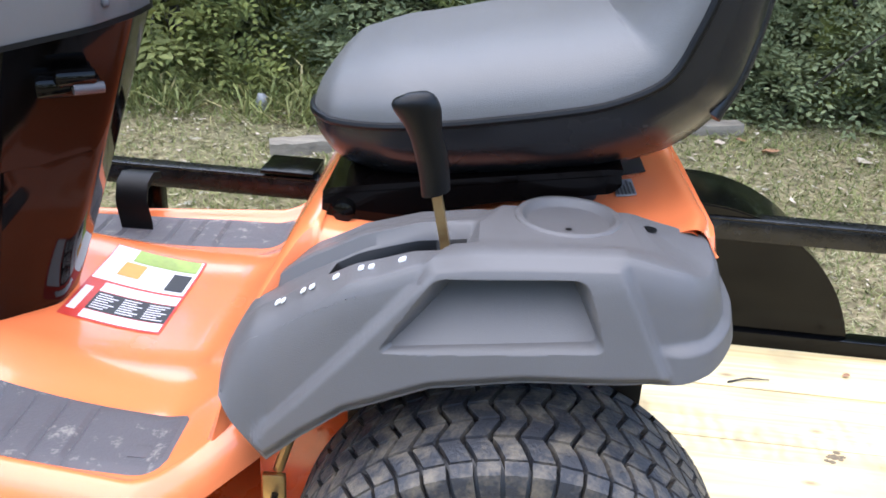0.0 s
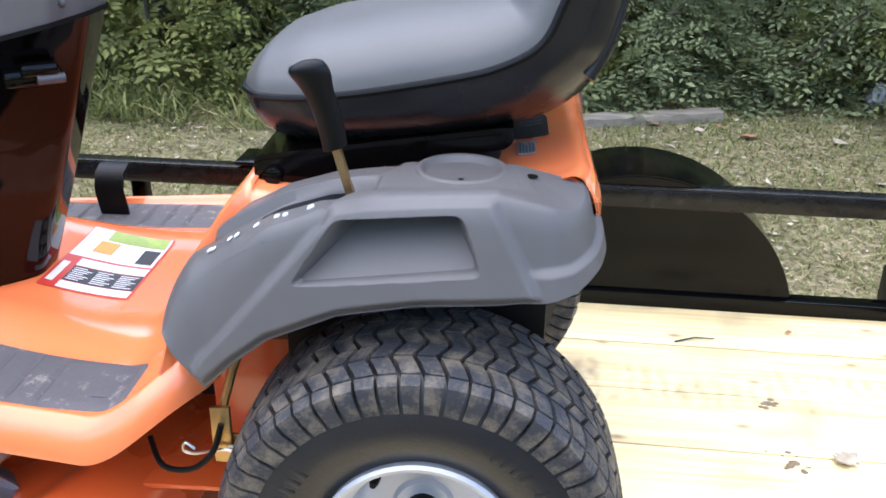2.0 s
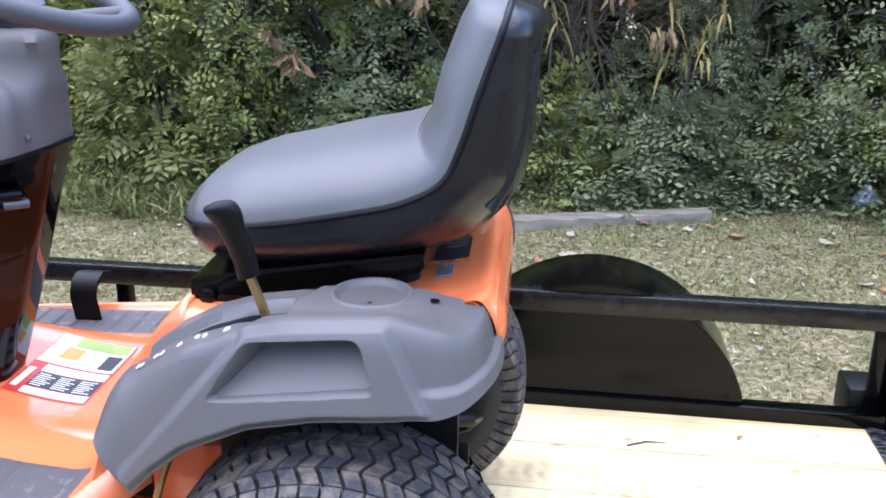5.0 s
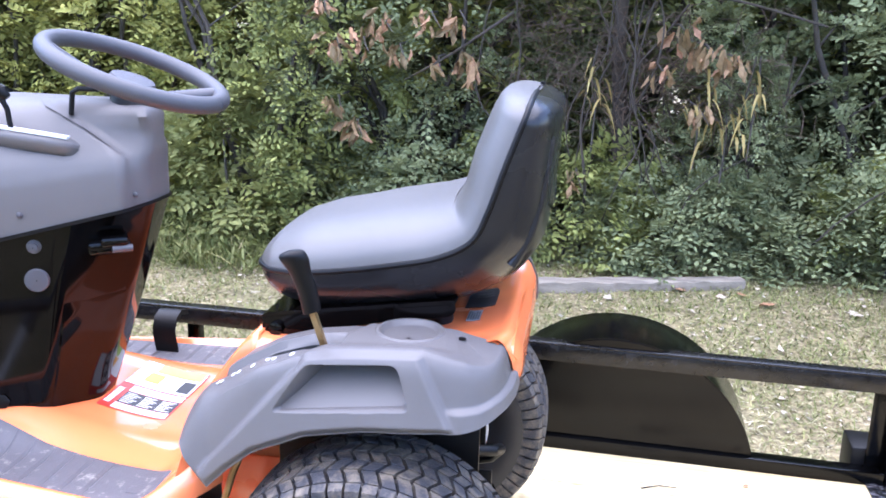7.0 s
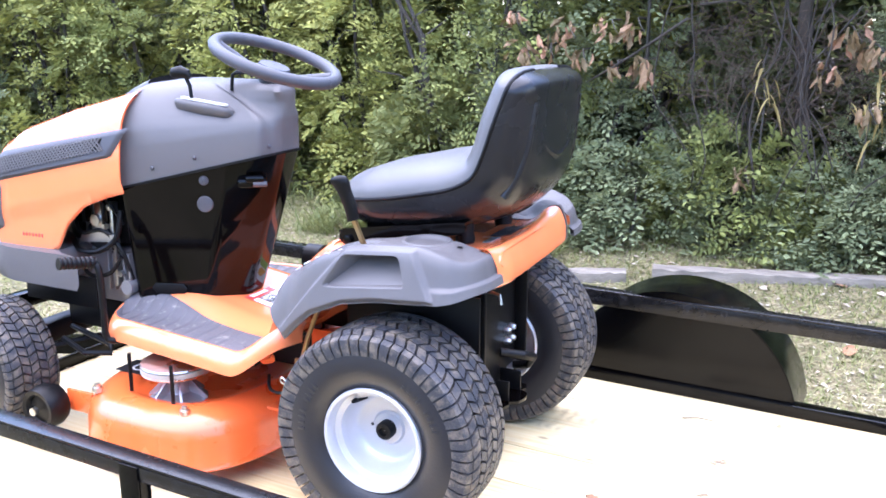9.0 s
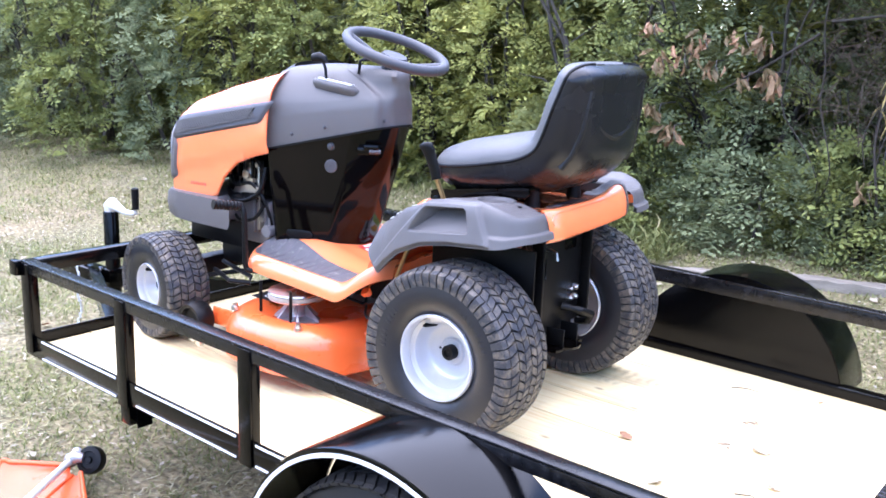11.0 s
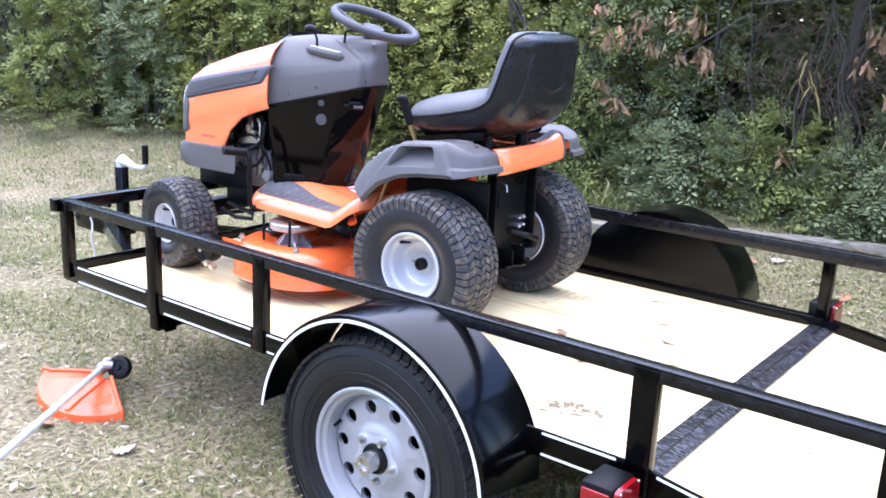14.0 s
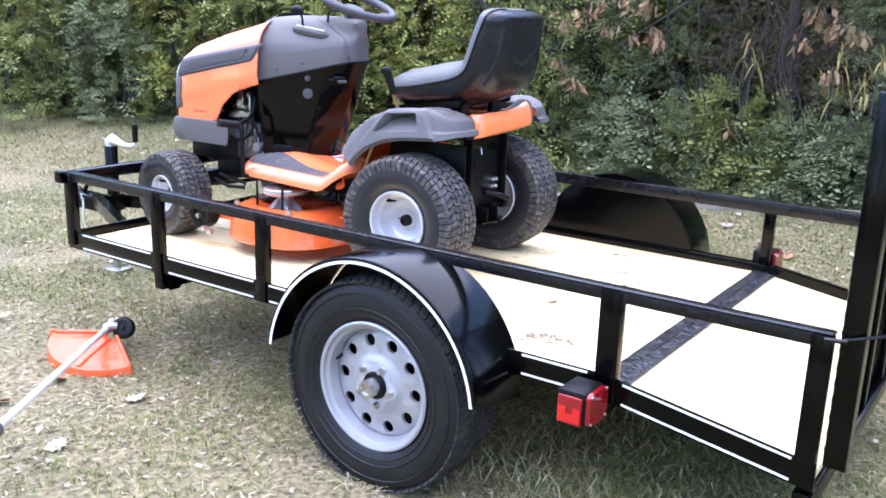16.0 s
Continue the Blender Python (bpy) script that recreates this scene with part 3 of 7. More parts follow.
# tongue, coupler and jack
tongue = part("tongue", Shape().rings([[(x, y + e, z) for e, z in ((-0.025, -0.090), (0.025, -0.090), (0.025, -0.025), (-0.025, -0.025))] for x, y in ((-0.80, 0.030), (-2.35, 0.755))])
              .rings([[(x, y + e, z) for e, z in ((-0.025, -0.106), (0.025, -0.106), (0.025, -0.041), (-0.025, -0.041))] for x, y in ((-0.80, 1.57), (-2.35, 0.83))]), TRAILER, trailer, "black steel A-frame tongue")
part("coupler", Shape().box(-2.62, -2.32, 0.745, 0.840, -0.13, -0.045, 0.012).ico((-2.60, 0.792, -0.07), (0.06, 0.055, 0.05)), TRAILER, trailer)
jack = part("jack", Shape().lathe([(0.0, -0.30), (0.032, -0.30), (0.034, 0.237), (0.030, 0.243), (0.0, 0.243)], 24, "z", (-2.240, 0.792, 0)).box(-2.275, -2.205, 0.75, 0.84, -0.11, -0.02, 0.004), TRAILER, trailer, "black trailer jack tube")
part("jack_foot", Shape().box(-2.30, -2.18, 0.73, 0.86, -0.445, -0.437, 0.002).lathe([(0.024, -0.44), (0.024, -0.29)], 16, "z", (-2.240, 0.792, 0)), STEEL, jack)
part("jack_crank", Shape().tube([(-2.240, 0.792, 0.243), (-2.240, 0.792, 0.268), (-2.222, 0.790, 0.282), (-2.10, 0.775, 0.262), (-2.02, 0.764, 0.268), (-1.988, 0.760, 0.280), (-1.985, 0.760, 0.300)], [0.026, 0.030, 0.026, 0.013, 0.012, 0.011, 0.009], 12), CHALK, jack, "galvanised crank arm")
part("crank_grip", Shape().lathe([(0.0, 0.292), (0.015, 0.294), (0.016, 0.382), (0.012, 0.387), (0.0, 0.387)], 16, "z", (-1.985, 0.760, 0)), BLACK, jack)
s = Shape()
for i in range(16):
    a = i * 0.42
    s.add(*(lambda t: (t.v, t.f))(Shape().tube([(-2.42 + 0.03 * math.sin(a) + i * 0.004, 0.70 + 0.015 * math.cos(a * 1.7), -0.06 - i * 0.022 + 0.012 * k) for k in (0, 1, 2)], 0.005, 6)))
part("safety_chain", s, CHALK, trailer, "bright zinc safety chain")
part("coupler_latch", Shape().tube([(-2.50, 0.79, -0.04), (-2.46, 0.79, 0.015), (-2.36, 0.79, 0.02)], 0.012, 8), TRAILER, trailer)

# planks of the main deck and of the dovetail
plank_mesh = to_mesh("plank", Shape().box(XF + 0.012, 1.044, -0.0940, 0.0940, -0.0228, 0.0, 0.0025), PINE, 30)
tail_mesh = to_mesh("plank", Shape().rings([[(x, y, dz(x) + z) for y, z in ((-0.0940, -0.0228), (0.0940, -0.0228), (0.0940, -0.003), (0.0920, -0.001), (-0.0920, -0.001), (-0.0940, -0.003))] for x in (1.048, XR - 0.012)]), PINE, 30)
for i in range(8):
    y = 0.0345 + 0.09575 + i * 0.1915
    for me in (plank_mesh, tail_mesh):
        ob = part("plank", me, PINE, trailer)
        ob.location = (0, y, 0.0006 * (i % 3))
        if i == 0:                            # the outer plank reaches the near rail
            ob.scale.y, ob.location.y = 1.125, y - 0.0117

# mudguards: rolled outer skin, inner disc and white edge line
FX, FZ = 0.368, -0.117


def mudguard(GX, GZ, y0, y1, inner, dr, FR):
    """Round (GX, GZ), from the deck side y0 to the outer lip y1."""
    n = 40
    a0, a1 = radians(7), radians(172.5)
    s = Shape()
    arc = [(GX + FR * math.cos(a0 + (a1 - a0) * k / n), GZ + FR * math.sin(a0 + (a1 - a0) * k / n)) for k in range(n + 1)]
    rings = []
    e = 0.012 if y1 < y0 else -0.012
    for k, (x, z) in enumerate(arc):
        dx, dzz = (x - GX) / FR, (z - GZ) / FR
        d = 0.045 if k == 0 and y1 < y0 else 0.0      # the near guard's rear end runs lower beside the deck
        rings.append([(x, y0, z - d), (x, y1 + e, z), (x - dx * 0.003, y1 + e * 0.3, z - dzz * 0.003), (x - dx * 0.012, y1, z - dzz * 0.012), (x - dx * 0.022, y1, z - dzz * 0.022), (x - dx * 0.022, y1 + e * 0.2, z - dzz * 0.022),
                      (x - dx * 0.006, y1 + e * 1.2, z - dzz * 0.006), (x - dx * 0.004, y0, z - dzz * 0.004 - d)])
    s.rings(rings)
    guard = part("mudguard", s, TRAILER_GLOSS, trailer, "glossy black rolled steel mudguard")
    disc = [(GX + (FR - dr) * math.cos(radians(4) + radians(172) * k / n), GZ + (FR - dr) * math.sin(radians(4) + radians(172) * k / n)) for k in range(n + 1)]
    part("guard_backing", Shape().prism(disc, "y", inner, inner + 0.004), TRAILER, guard)
    t = Shape()
    ys = (y1 - math.copysign(0.0018, e), y1 - math.copysign(0.0003, e))
    t.rings([[(GX + (FR - r) * math.cos(a), y, GZ + (FR - r) * math.sin(a)) for r, y in ((0.012, ys[0]), (0.021, ys[0]), (0.021, ys[1]), (0.012, ys[1]))] for a in [a0 + (a1 - a0) * k / n for k in range(n + 1)]])
    part("white_edge", t, WHITE, guard, "white edge line")
    return guard


mudguard(0.364, -0.112, 0.034, -0.215, 0.030, 0.008, 0.411)
mudguard(0.356, -0.055, YF - 0.030, YF + 0.205, YF - 0.034, 0.003, 0.379)

# road wheels
road_body, road_tread = tyre_shape(0.345, 0.205, 0.203, 70, 6, 0.006, 0.6, 0.955)


def road_rim():
    s = Shape()
    R, h = 0.203, 0.1025
    s.lathe([(R * 1.02, -h * 0.80), (R * 1.03, -h * 0.86), (R, -h * 0.89), (R * 0.965, -h * 0.86), (R * 0.955, -h * 0.75), (R * 0.90, -h * 0.70), (R * 0.875, -h * 0.5), (R * 0.86, -h * 0.36)], 64, "y")
    s.lathe([(R * 1.02, -h * 0.80), (R * 0.95, 0), (R * 0.95, h * 0.7), (R * 1.03, h * 0.88), (R * 0.97, h * 0.86), (R * 0.90, 0)], 64, "y")
    # disc with ten round holes
    holes = 10
    def yd(r):
        return -h * lerp(r / R, [0.0, 0.40, 0.46, 0.60, 0.75, 0.86], [0.62, 0.62, 0.52, 0.50, 0.44, 0.34])
    rh, rc = 0.0200, R * 0.690
    per = 24
    for k in range(holes):
        a = math.tau * (k + 0.5) / holes
        w = math.tau / holes / 2
        inner, outer = [], []
        corners = [math.atan2(e - rc, f * w * rc) % math.tau for e in (R * 0.50, R * 0.86) for f in (-1, 1)]
        for b in sorted([math.tau * i / per for i in range(per)] + corners):
            px, pz = math.cos(b), math.sin(b)
            # sector boundary met by the ray from the hole's centre
            r_in, r_out = R * 0.50, R * 0.86
            t = min(((r_out - rc) / pz) if pz > 1e-6 else 9, ((r_in - rc) / pz) if pz < -1e-6 else 9, (w / abs(px)) * rc if abs(px) > 1e-6 else 9)
            rr, aa = rc + pz * t, a + px * t / rc
            outer.append((rr * math.cos(aa), yd(rr), rr * math.sin(aa)))
            r2, a2 = rc + pz * rh, a + px * rh / rc
            inner.append((r2 * math.cos(a2), yd(rc), r2 * math.sin(a2)))
        deep = [(x, y + 0.012, z) for x, y, z in inner]
        s.rings([outer, inner, deep], True, False, False)
    s.lathe([(R * 0.503, yd(R * 0.5)), (R * 0.44, -h * 0.55), (R * 0.40, -h * 0.62), (R * 0.30, -h * 0.64), (R * 0.25, -h * 0.62), (R * 0.24, -h * 0.5)], 60, "y")
    return s


def road_wheel(y, flip):
    w = new("road_wheel")
    w.parent = trailer
    w.location = (FX, y, FZ)
    w.rotation_euler = (0, radians(20), radians(180) if flip else 0)
    w["label"] = "trailer wheel with a black tyre and silver steel rim"
    part("tyre", road_body, ROAD_RUBBER, w)
    for rr, yy in ((0.252, -0.1012), (0.300, -0.1005), (0.232, -0.0955)):
        part("sidewall_ring", Shape().lathe([(rr - 0.0025, yy), (rr - 0.001, yy - 0.0022), (rr + 0.001, yy - 0.0022), (rr + 0.0025, yy)], 72, "y"), ROAD_RUBBER, w)
    part("tread", road_tread, ROAD_TREAD, w, "muddy tread")
    part("rim", road_rim(), RIM_GREY, w, "silver steel rim with round holes")
    part("rim_back", Shape().lathe([(0.188, 0.0), (0.001, 0.0)], 40, "y"), BLACK, w)
    part("hub", Shape().lathe([(0.046, -0.04), (0.044, -0.070), (0.040, -0.078), (0.001, -0.078)], 32, "y"), BLACK, w, "black hub")
    part("grease_cap", Shape().lathe([(0.030, -0.070), (0.028, -0.112), (0.026, -0.118), (0.018, -0.118), (0.016, -0.108), (0.001, -0.108)], 28, "y"), STEEL, w, "steel grease cap")
    lobes = [(0.073 * (1 + 0.14 * math.cos(5 * (b - 0.2))) * math.cos(b), 0.073 * (1 + 0.14 * math.cos(5 * (b - 0.2))) * math.sin(b)) for b in [math.tau * k / 60 for k in range(60)]]
    part("hub_flange", Shape().prism(lobes, "y", -0.0665, -0.055), RIM, w, "raised five-lobed hub plate")
    for k in range(5):
        a = math.tau * k / 5 + 0.2
        part("wheel_nut", Shape().lathe([(0.011, -0.060), (0.011, -0.080), (0.008, -0.088), (0.001, -0.089)], 6, "y", (0.063 * math.cos(a), 0, 0.063 * math.sin(a))), STEEL, w)
    part("valve", Shape().tube([(-0.165, -0.045, 0.0), (-0.158, -0.075, 0.0)], 0.005, 8), BLACK, w)


road_wheel(-0.092, False)
road_wheel(YF + 0.092, True)
part("axle", Shape().tube([(FX, -0.05, FZ), (FX, YF + 0.05, FZ)], 0.03, 14), TRAILER, trailer)


# tail lamps
def lamp(y, sign, dx=0.0, dz=0.0):
    b = part("tail_lamp", Shape().box(1.022, 1.108, y - 0.062, y + 0.052, -0.096, 0.016, 0.008), BLACK, trailer, "red trailer lamp in a black housing")
    yl = y - 0.062 if sign > 0 else y + 0.052
    part("rear_lens", Shape().prism([(q[0], q[1]) for q in rounded(0.055, 0.054, 7, 32, y - 0.005, -0.040)], "x", 1.109, 1.122), RED, b, "red rear lens")
    a, c = (yl - 0.010, yl - 0.001) if sign > 0 else (yl + 0.001, yl + 0.010)
    part("side_reflector", Shape().box(1.028, 1.102, a, c, -0.092, 0.002, 0.004), RED, b)
    e = (a - 0.0025, a - 0.0005) if sign > 0 else (c + 0.0005, c + 0.0025)
    part("reflector_patch", Shape().box(1.032, 1.055, *e, -0.084, -0.034).box(1.076, 1.098, *e, -0.084, -0.034).box(1.055, 1.076, *e, -0.084, -0.054), RED_BRIGHT, b)
    for yy, zz in ((y - 0.05, 0.006), (y + 0.04, 0.006), (y - 0.05, -0.084), (y + 0.04, -0.084)):
        part("screw", Shape().lathe([(0.0045, 1.121), (0.0045, 1.125), (0.001, 1.126)], 10, "x", (0, yy, zz)), STEEL, b)
    part("lamp_bracket", Shape().box(1.03, 1.075, min(y, y + sign * 0.08), max(y, y + sign * 0.08), -0.108, -0.097, 0.002), TRAILER, b)
    b.location = (dx + 0.022, 0, dz - 0.008)
    b.scale = (0.98, 1.0, 0.86)


lamp(-0.072, 1, -0.044, 0.030)
lamp(YF + 0.072, -1, -0.050, 0.070)

# small black plate clipped on the far rail
part("rail_bracket", Shape().box(-0.60, -0.48, YF - 0.050, YF + 0.06, 0.307, 0.316, 0.003).box(-0.60, -0.48, YF + 0.001, YF + 0.06, 0.245, 0.307, 0.003), TRAILER, trailer)

# ramp gate standing up at the rear end
gate = part("ramp_gate", Shape().box(1.672, 1.726, -0.014, 0.042, -0.030, 0.872, 0.004), TRAILER, trailer, "upright black steel ramp gate")
part("gate_post", Shape().box(1.672, 1.726, 1.545, 1.595, -0.030, 0.872, 0.004), TRAILER, gate)
part("gate_bar", Shape().box(1.664, 1.710, 0.042, 1.545, 0.825, 0.871, 0.004), TRAILER, gate)
part("gate_bar", Shape().box(1.664, 1.710, 0.042, 1.545, -0.028, 0.018, 0.004), TRAILER, gate)
s = Shape()
for i in range(5):
    y = 0.30 + i * 0.245
    s = Shape().box(1.672, 1.702, y, y + 0.03, 0.018, 0.837, 0.002)
    part("gate_bar", s, TRAILER, gate)
s = Shape()
for i in range(60):                      # expanded metal strands
    y0 = 0.03 + i * 0.0255
    for d in (1, -1):
        pts = [(1.668, y0 + (0.0128 * d if k % 2 else 0), -0.02 + k * 0.0216) for k in range(41)]
        s.tube(pts, 0.0022, 3, False)
part("gate_mesh", s, TRAILER, gate, "expanded metal mesh", smooth=0)
part("hinge_pin", Shape().tube([(1.640, -0.03, 0.295), (1.690, -0.03, 0.300)], 0.006, 10), TRAILER_WORN, gate)
part("latch_rod", Shape().tube([(1.64, -0.022, 0.285), (1.72, -0.026, 0.315), (1.80, -0.03, 0.345)], 0.004, 8), TRAILER_WORN, gate)
gate.location.x = -0.030


# ---------- riding mower, nose towards -x, its near side towards -y ----------
mower = thing("riding_mower", "orange and grey riding lawn mower parked on the trailer deck", "lawn mower", (-0.020, 0.872, 0.0), 3.0)

rear_body, rear_tread = tyre_shape(0.247, 0.202, 0.117, 58, 6, 0.009, 0.46, 0.80)
front_body, front_tread = tyre_shape(0.186, 0.150, 0.080, 46, 5, 0.008, 0.40, 0.82)
RB, RT = to_mesh("tyre", rear_body, RUBBER), to_mesh("tread", rear_tread, TREAD, 25)
FB, FT = to_mesh("tyre", front_body, RUBBER), to_mesh("tread", front_tread, TREAD, 25)


def mower_wheel(name, x, y, r, w, bead, flip, body, tread, turn=0):
    wh = new(name)
    wh.parent = mower
    wh.location = (x, y, r - 0.004)
    wh.rotation_euler = (0, 0, radians((180 if flip else 0) + turn))
    wh["label"] = "black turf tyre on a silver steel rim"
    part("tyre", body, RUBBER, wh)
    part("tread", tread, TREAD, wh, "muddy turf tread")
    part("rim", dished_rim(bead, w), RIM, wh, "silver painted steel rim")
    h = w / 2
    part("axle_cap", Shape().lathe([(0.021, -h * 0.08), (0.021, -h * 0.30), (0.018, -h * 0.34), (0.011, -h * 0.34), (0.009, -h * 0.28), (0.001, -h * 0.28)], 28, "y"), BLACK, wh, "black axle cap")
    for a0 in (0.35, 2.45, 4.55):
        for k in range(9):
            if k == 4:
                continue
            a, rm = a0 + k * 0.085, bead + (r - bead) * 0.42
            bar = Shape().box(-0.004, 0.004, -0.0015, 0.002, -0.009, 0.009, 0.001).turned(Matrix.Translation((rm * math.cos(a), -h * 0.985, rm * math.sin(a))) @ Matrix.Rotation(math.pi / 2 - a, 4, "Y"))
            part("raised_mark", bar, RUBBER, wh)
    part("valve", Shape().tube([(-bead * 0.44, -h * 0.2, bead * 0.60), (-bead * 0.46, -h * 0.62, bead * 0.64), (-bead * 0.465, -h * 0.70, bead * 0.645)], [0.007, 0.006, 0.004], 12), BLACK, wh)
    part("rim_hole", Shape().lathe([(0.004, -h * 0.075), (0.001, -h * 0.08)], 12, "y", (-bead * 0.36, 0, 0.0)), BLACK, wh)


mower_wheel("rear_wheel", 0.001, -0.386, 0.247, 0.202, 0.117, False, RB, RT)
mower_wheel("rear_wheel", 0.001, 0.328, 0.247, 0.202, 0.117, True, RB, RT)
mower_wheel("front_wheel", -1.262, -0.390, 0.186, 0.150, 0.080, False, FB, FT, -9)
mower_wheel("front_wheel", -1.262, 0.390, 0.186, 0.150, 0.080, True, FB, FT, -9)


# fender: a fan of ribs from a spine to an outline that runs back and round the rear corner
F_TOPX = [-0.318, -0.305, -0.285, -0.24, -0.19, -0.13, -0.07, 0.00, 0.10, 0.14, 0.18]
F_TOPZ = [0.490, 0.520, 0.555, 0.595, 0.622, 0.640, 0.648, 0.650, 0.650, 0.645, 0.632]
F_LOWX = [-0.318, -0.305, -0.266, -0.228, -0.185, -0.103, -0.017, 0.067, 0.117, 0.153, 0.18]
F_LOWZ = [0.478, 0.458, 0.418, 0.456, 0.492, 0.528, 0.545, 0.552, 0.556, 0.562, 0.570]


def fender_relief(x, y, z, q):
    """Lever channel, cup recess and the lowered front quarter in the fender's upper face."""
    if q < 0.86:
        return z
    top = smoothstep(0.86, 0.97, q)
    yc, hw = -0.320 - 0.05 * (x + 0.17), 0.029
    inside = smoothstep(hw + 0.004, hw - 0.003, abs(y - yc)) * smoothstep(-0.292, -0.262, x) * smoothstep(-0.058, -0.064, x)
    z -= 0.013 * inside * top
    z += 0.003 * math.exp(-((y - yc - hw - 0.010) / 0.007) ** 2) * smoothstep(-0.300, -0.250, x) * smoothstep(-0.05, -0.066, x)
    edge = -0.043 - 0.44 * (-0.26 - y)
    z -= 0.0060 * smoothstep(edge + 0.006, edge - 0.006, x) * smoothstep(-0.30, -0.20, x)
    return z - 0.014 * smoothstep(0.050, 0.044, math.hypot(x - 0.036, y + 0.272))


def fender_rows(nu=180, nv=64, relief=True):
    outline = spline([(-0.318, -0.398), (-0.295, -0.412), (-0.20, -0.428), (-0.10, -0.432), (0.00, -0.436), (0.085, -0.438), (0.146, -0.420), (0.178, -0.374), (0.191, -0.318), (0.193, -0.280), (0.193, -0.252)], nu)
    ribs = spline([(0.0, 1.0), (0.30, 1.0), (0.60, 1.0), (0.78, 1.0), (0.825, 0.975), (0.86, 0.90), (0.89, 0.78), (0.92, 0.58), (0.95, 0.36), (0.975, 0.18), (0.992, 0.06), (1.0, 0.0)], nv)
    rows = []
    for ox, oy in outline:
        sx, sy = lerp(ox, [-0.318, -0.10, 0.085, 0.18], [-0.282, -0.10, 0.085, 0.090]), -0.250
        zt, zl = lerp(ox, F_TOPX, F_TOPZ), lerp(ox, F_LOWX, F_LOWZ)
        row = []
        front = smoothstep(-0.17, -0.27, ox)
        for h, q in ribs:
            q = min(1.0, q)
            q += front * (1 - max(0.0, (h - 0.45) / 0.55) ** 4.5 - q)
            x, y = sx + (ox - sx) * h, sy + (oy - sy) * h
            ztx = lerp(x, F_TOPX, F_TOPZ)
            ridge = lerp(x, [-0.16, -0.11, 0.0, 0.07, 0.10, 0.15], [0.0, 0.006, 0.012, 0.017, 0.009, 0.0]) * smoothstep(-0.335, -0.392, y)
            z = zl + ((zt + (ztx - zt) * (1 - h)) + ridge - zl) * q
            x -= 0.020 * math.sin(math.pi * h) * smoothstep(-0.24, -0.318, ox)
            k = smoothstep(0.36, 0.26, q) * 0.010 * smoothstep(0.095, 0.135, ox) + 0.0115 * smoothstep(-0.005, 0.007, x + 0.240 - (z - 0.49) * 0.86) * smoothstep(0.005, -0.007, x - 0.078 - (0.64 - z) * 0.5) * smoothstep(1.0, 0.93, q) * smoothstep(0.0, 0.12, q)
            e = math.hypot(ox - sx, oy - sy)
            px, py = x + 0.010 + k * (ox - sx) / e, y + k * (oy - sy) / e
            row.append((px, py, fender_relief(px, py, z, q) if relief else z))
        # turned-in lower edge
        ix, iy = (sx - ox), (sy - oy)
        ln = math.hypot(ix, iy)
        ox, oy = row[-1][0], row[-1][1]
        e = 0.3 + 0.7 * smoothstep(-0.29, -0.22, ox)
        row.append((ox + ix / ln * 0.012 * e, oy + iy / ln * 0.012 * e, zl + 0.002))
        row.append((ox + ix / ln * 0.014 * e, oy + iy / ln * 0.014 * e, zl + 0.02 * e))
        # turned-down inner edge
        x, y, z = row[0]
        rows.append([(x, y + 0.006, z - 0.030), (x, y + 0.004, z - 0.004)] + row)
    return rows


near_rows = fender_rows(220, 110)

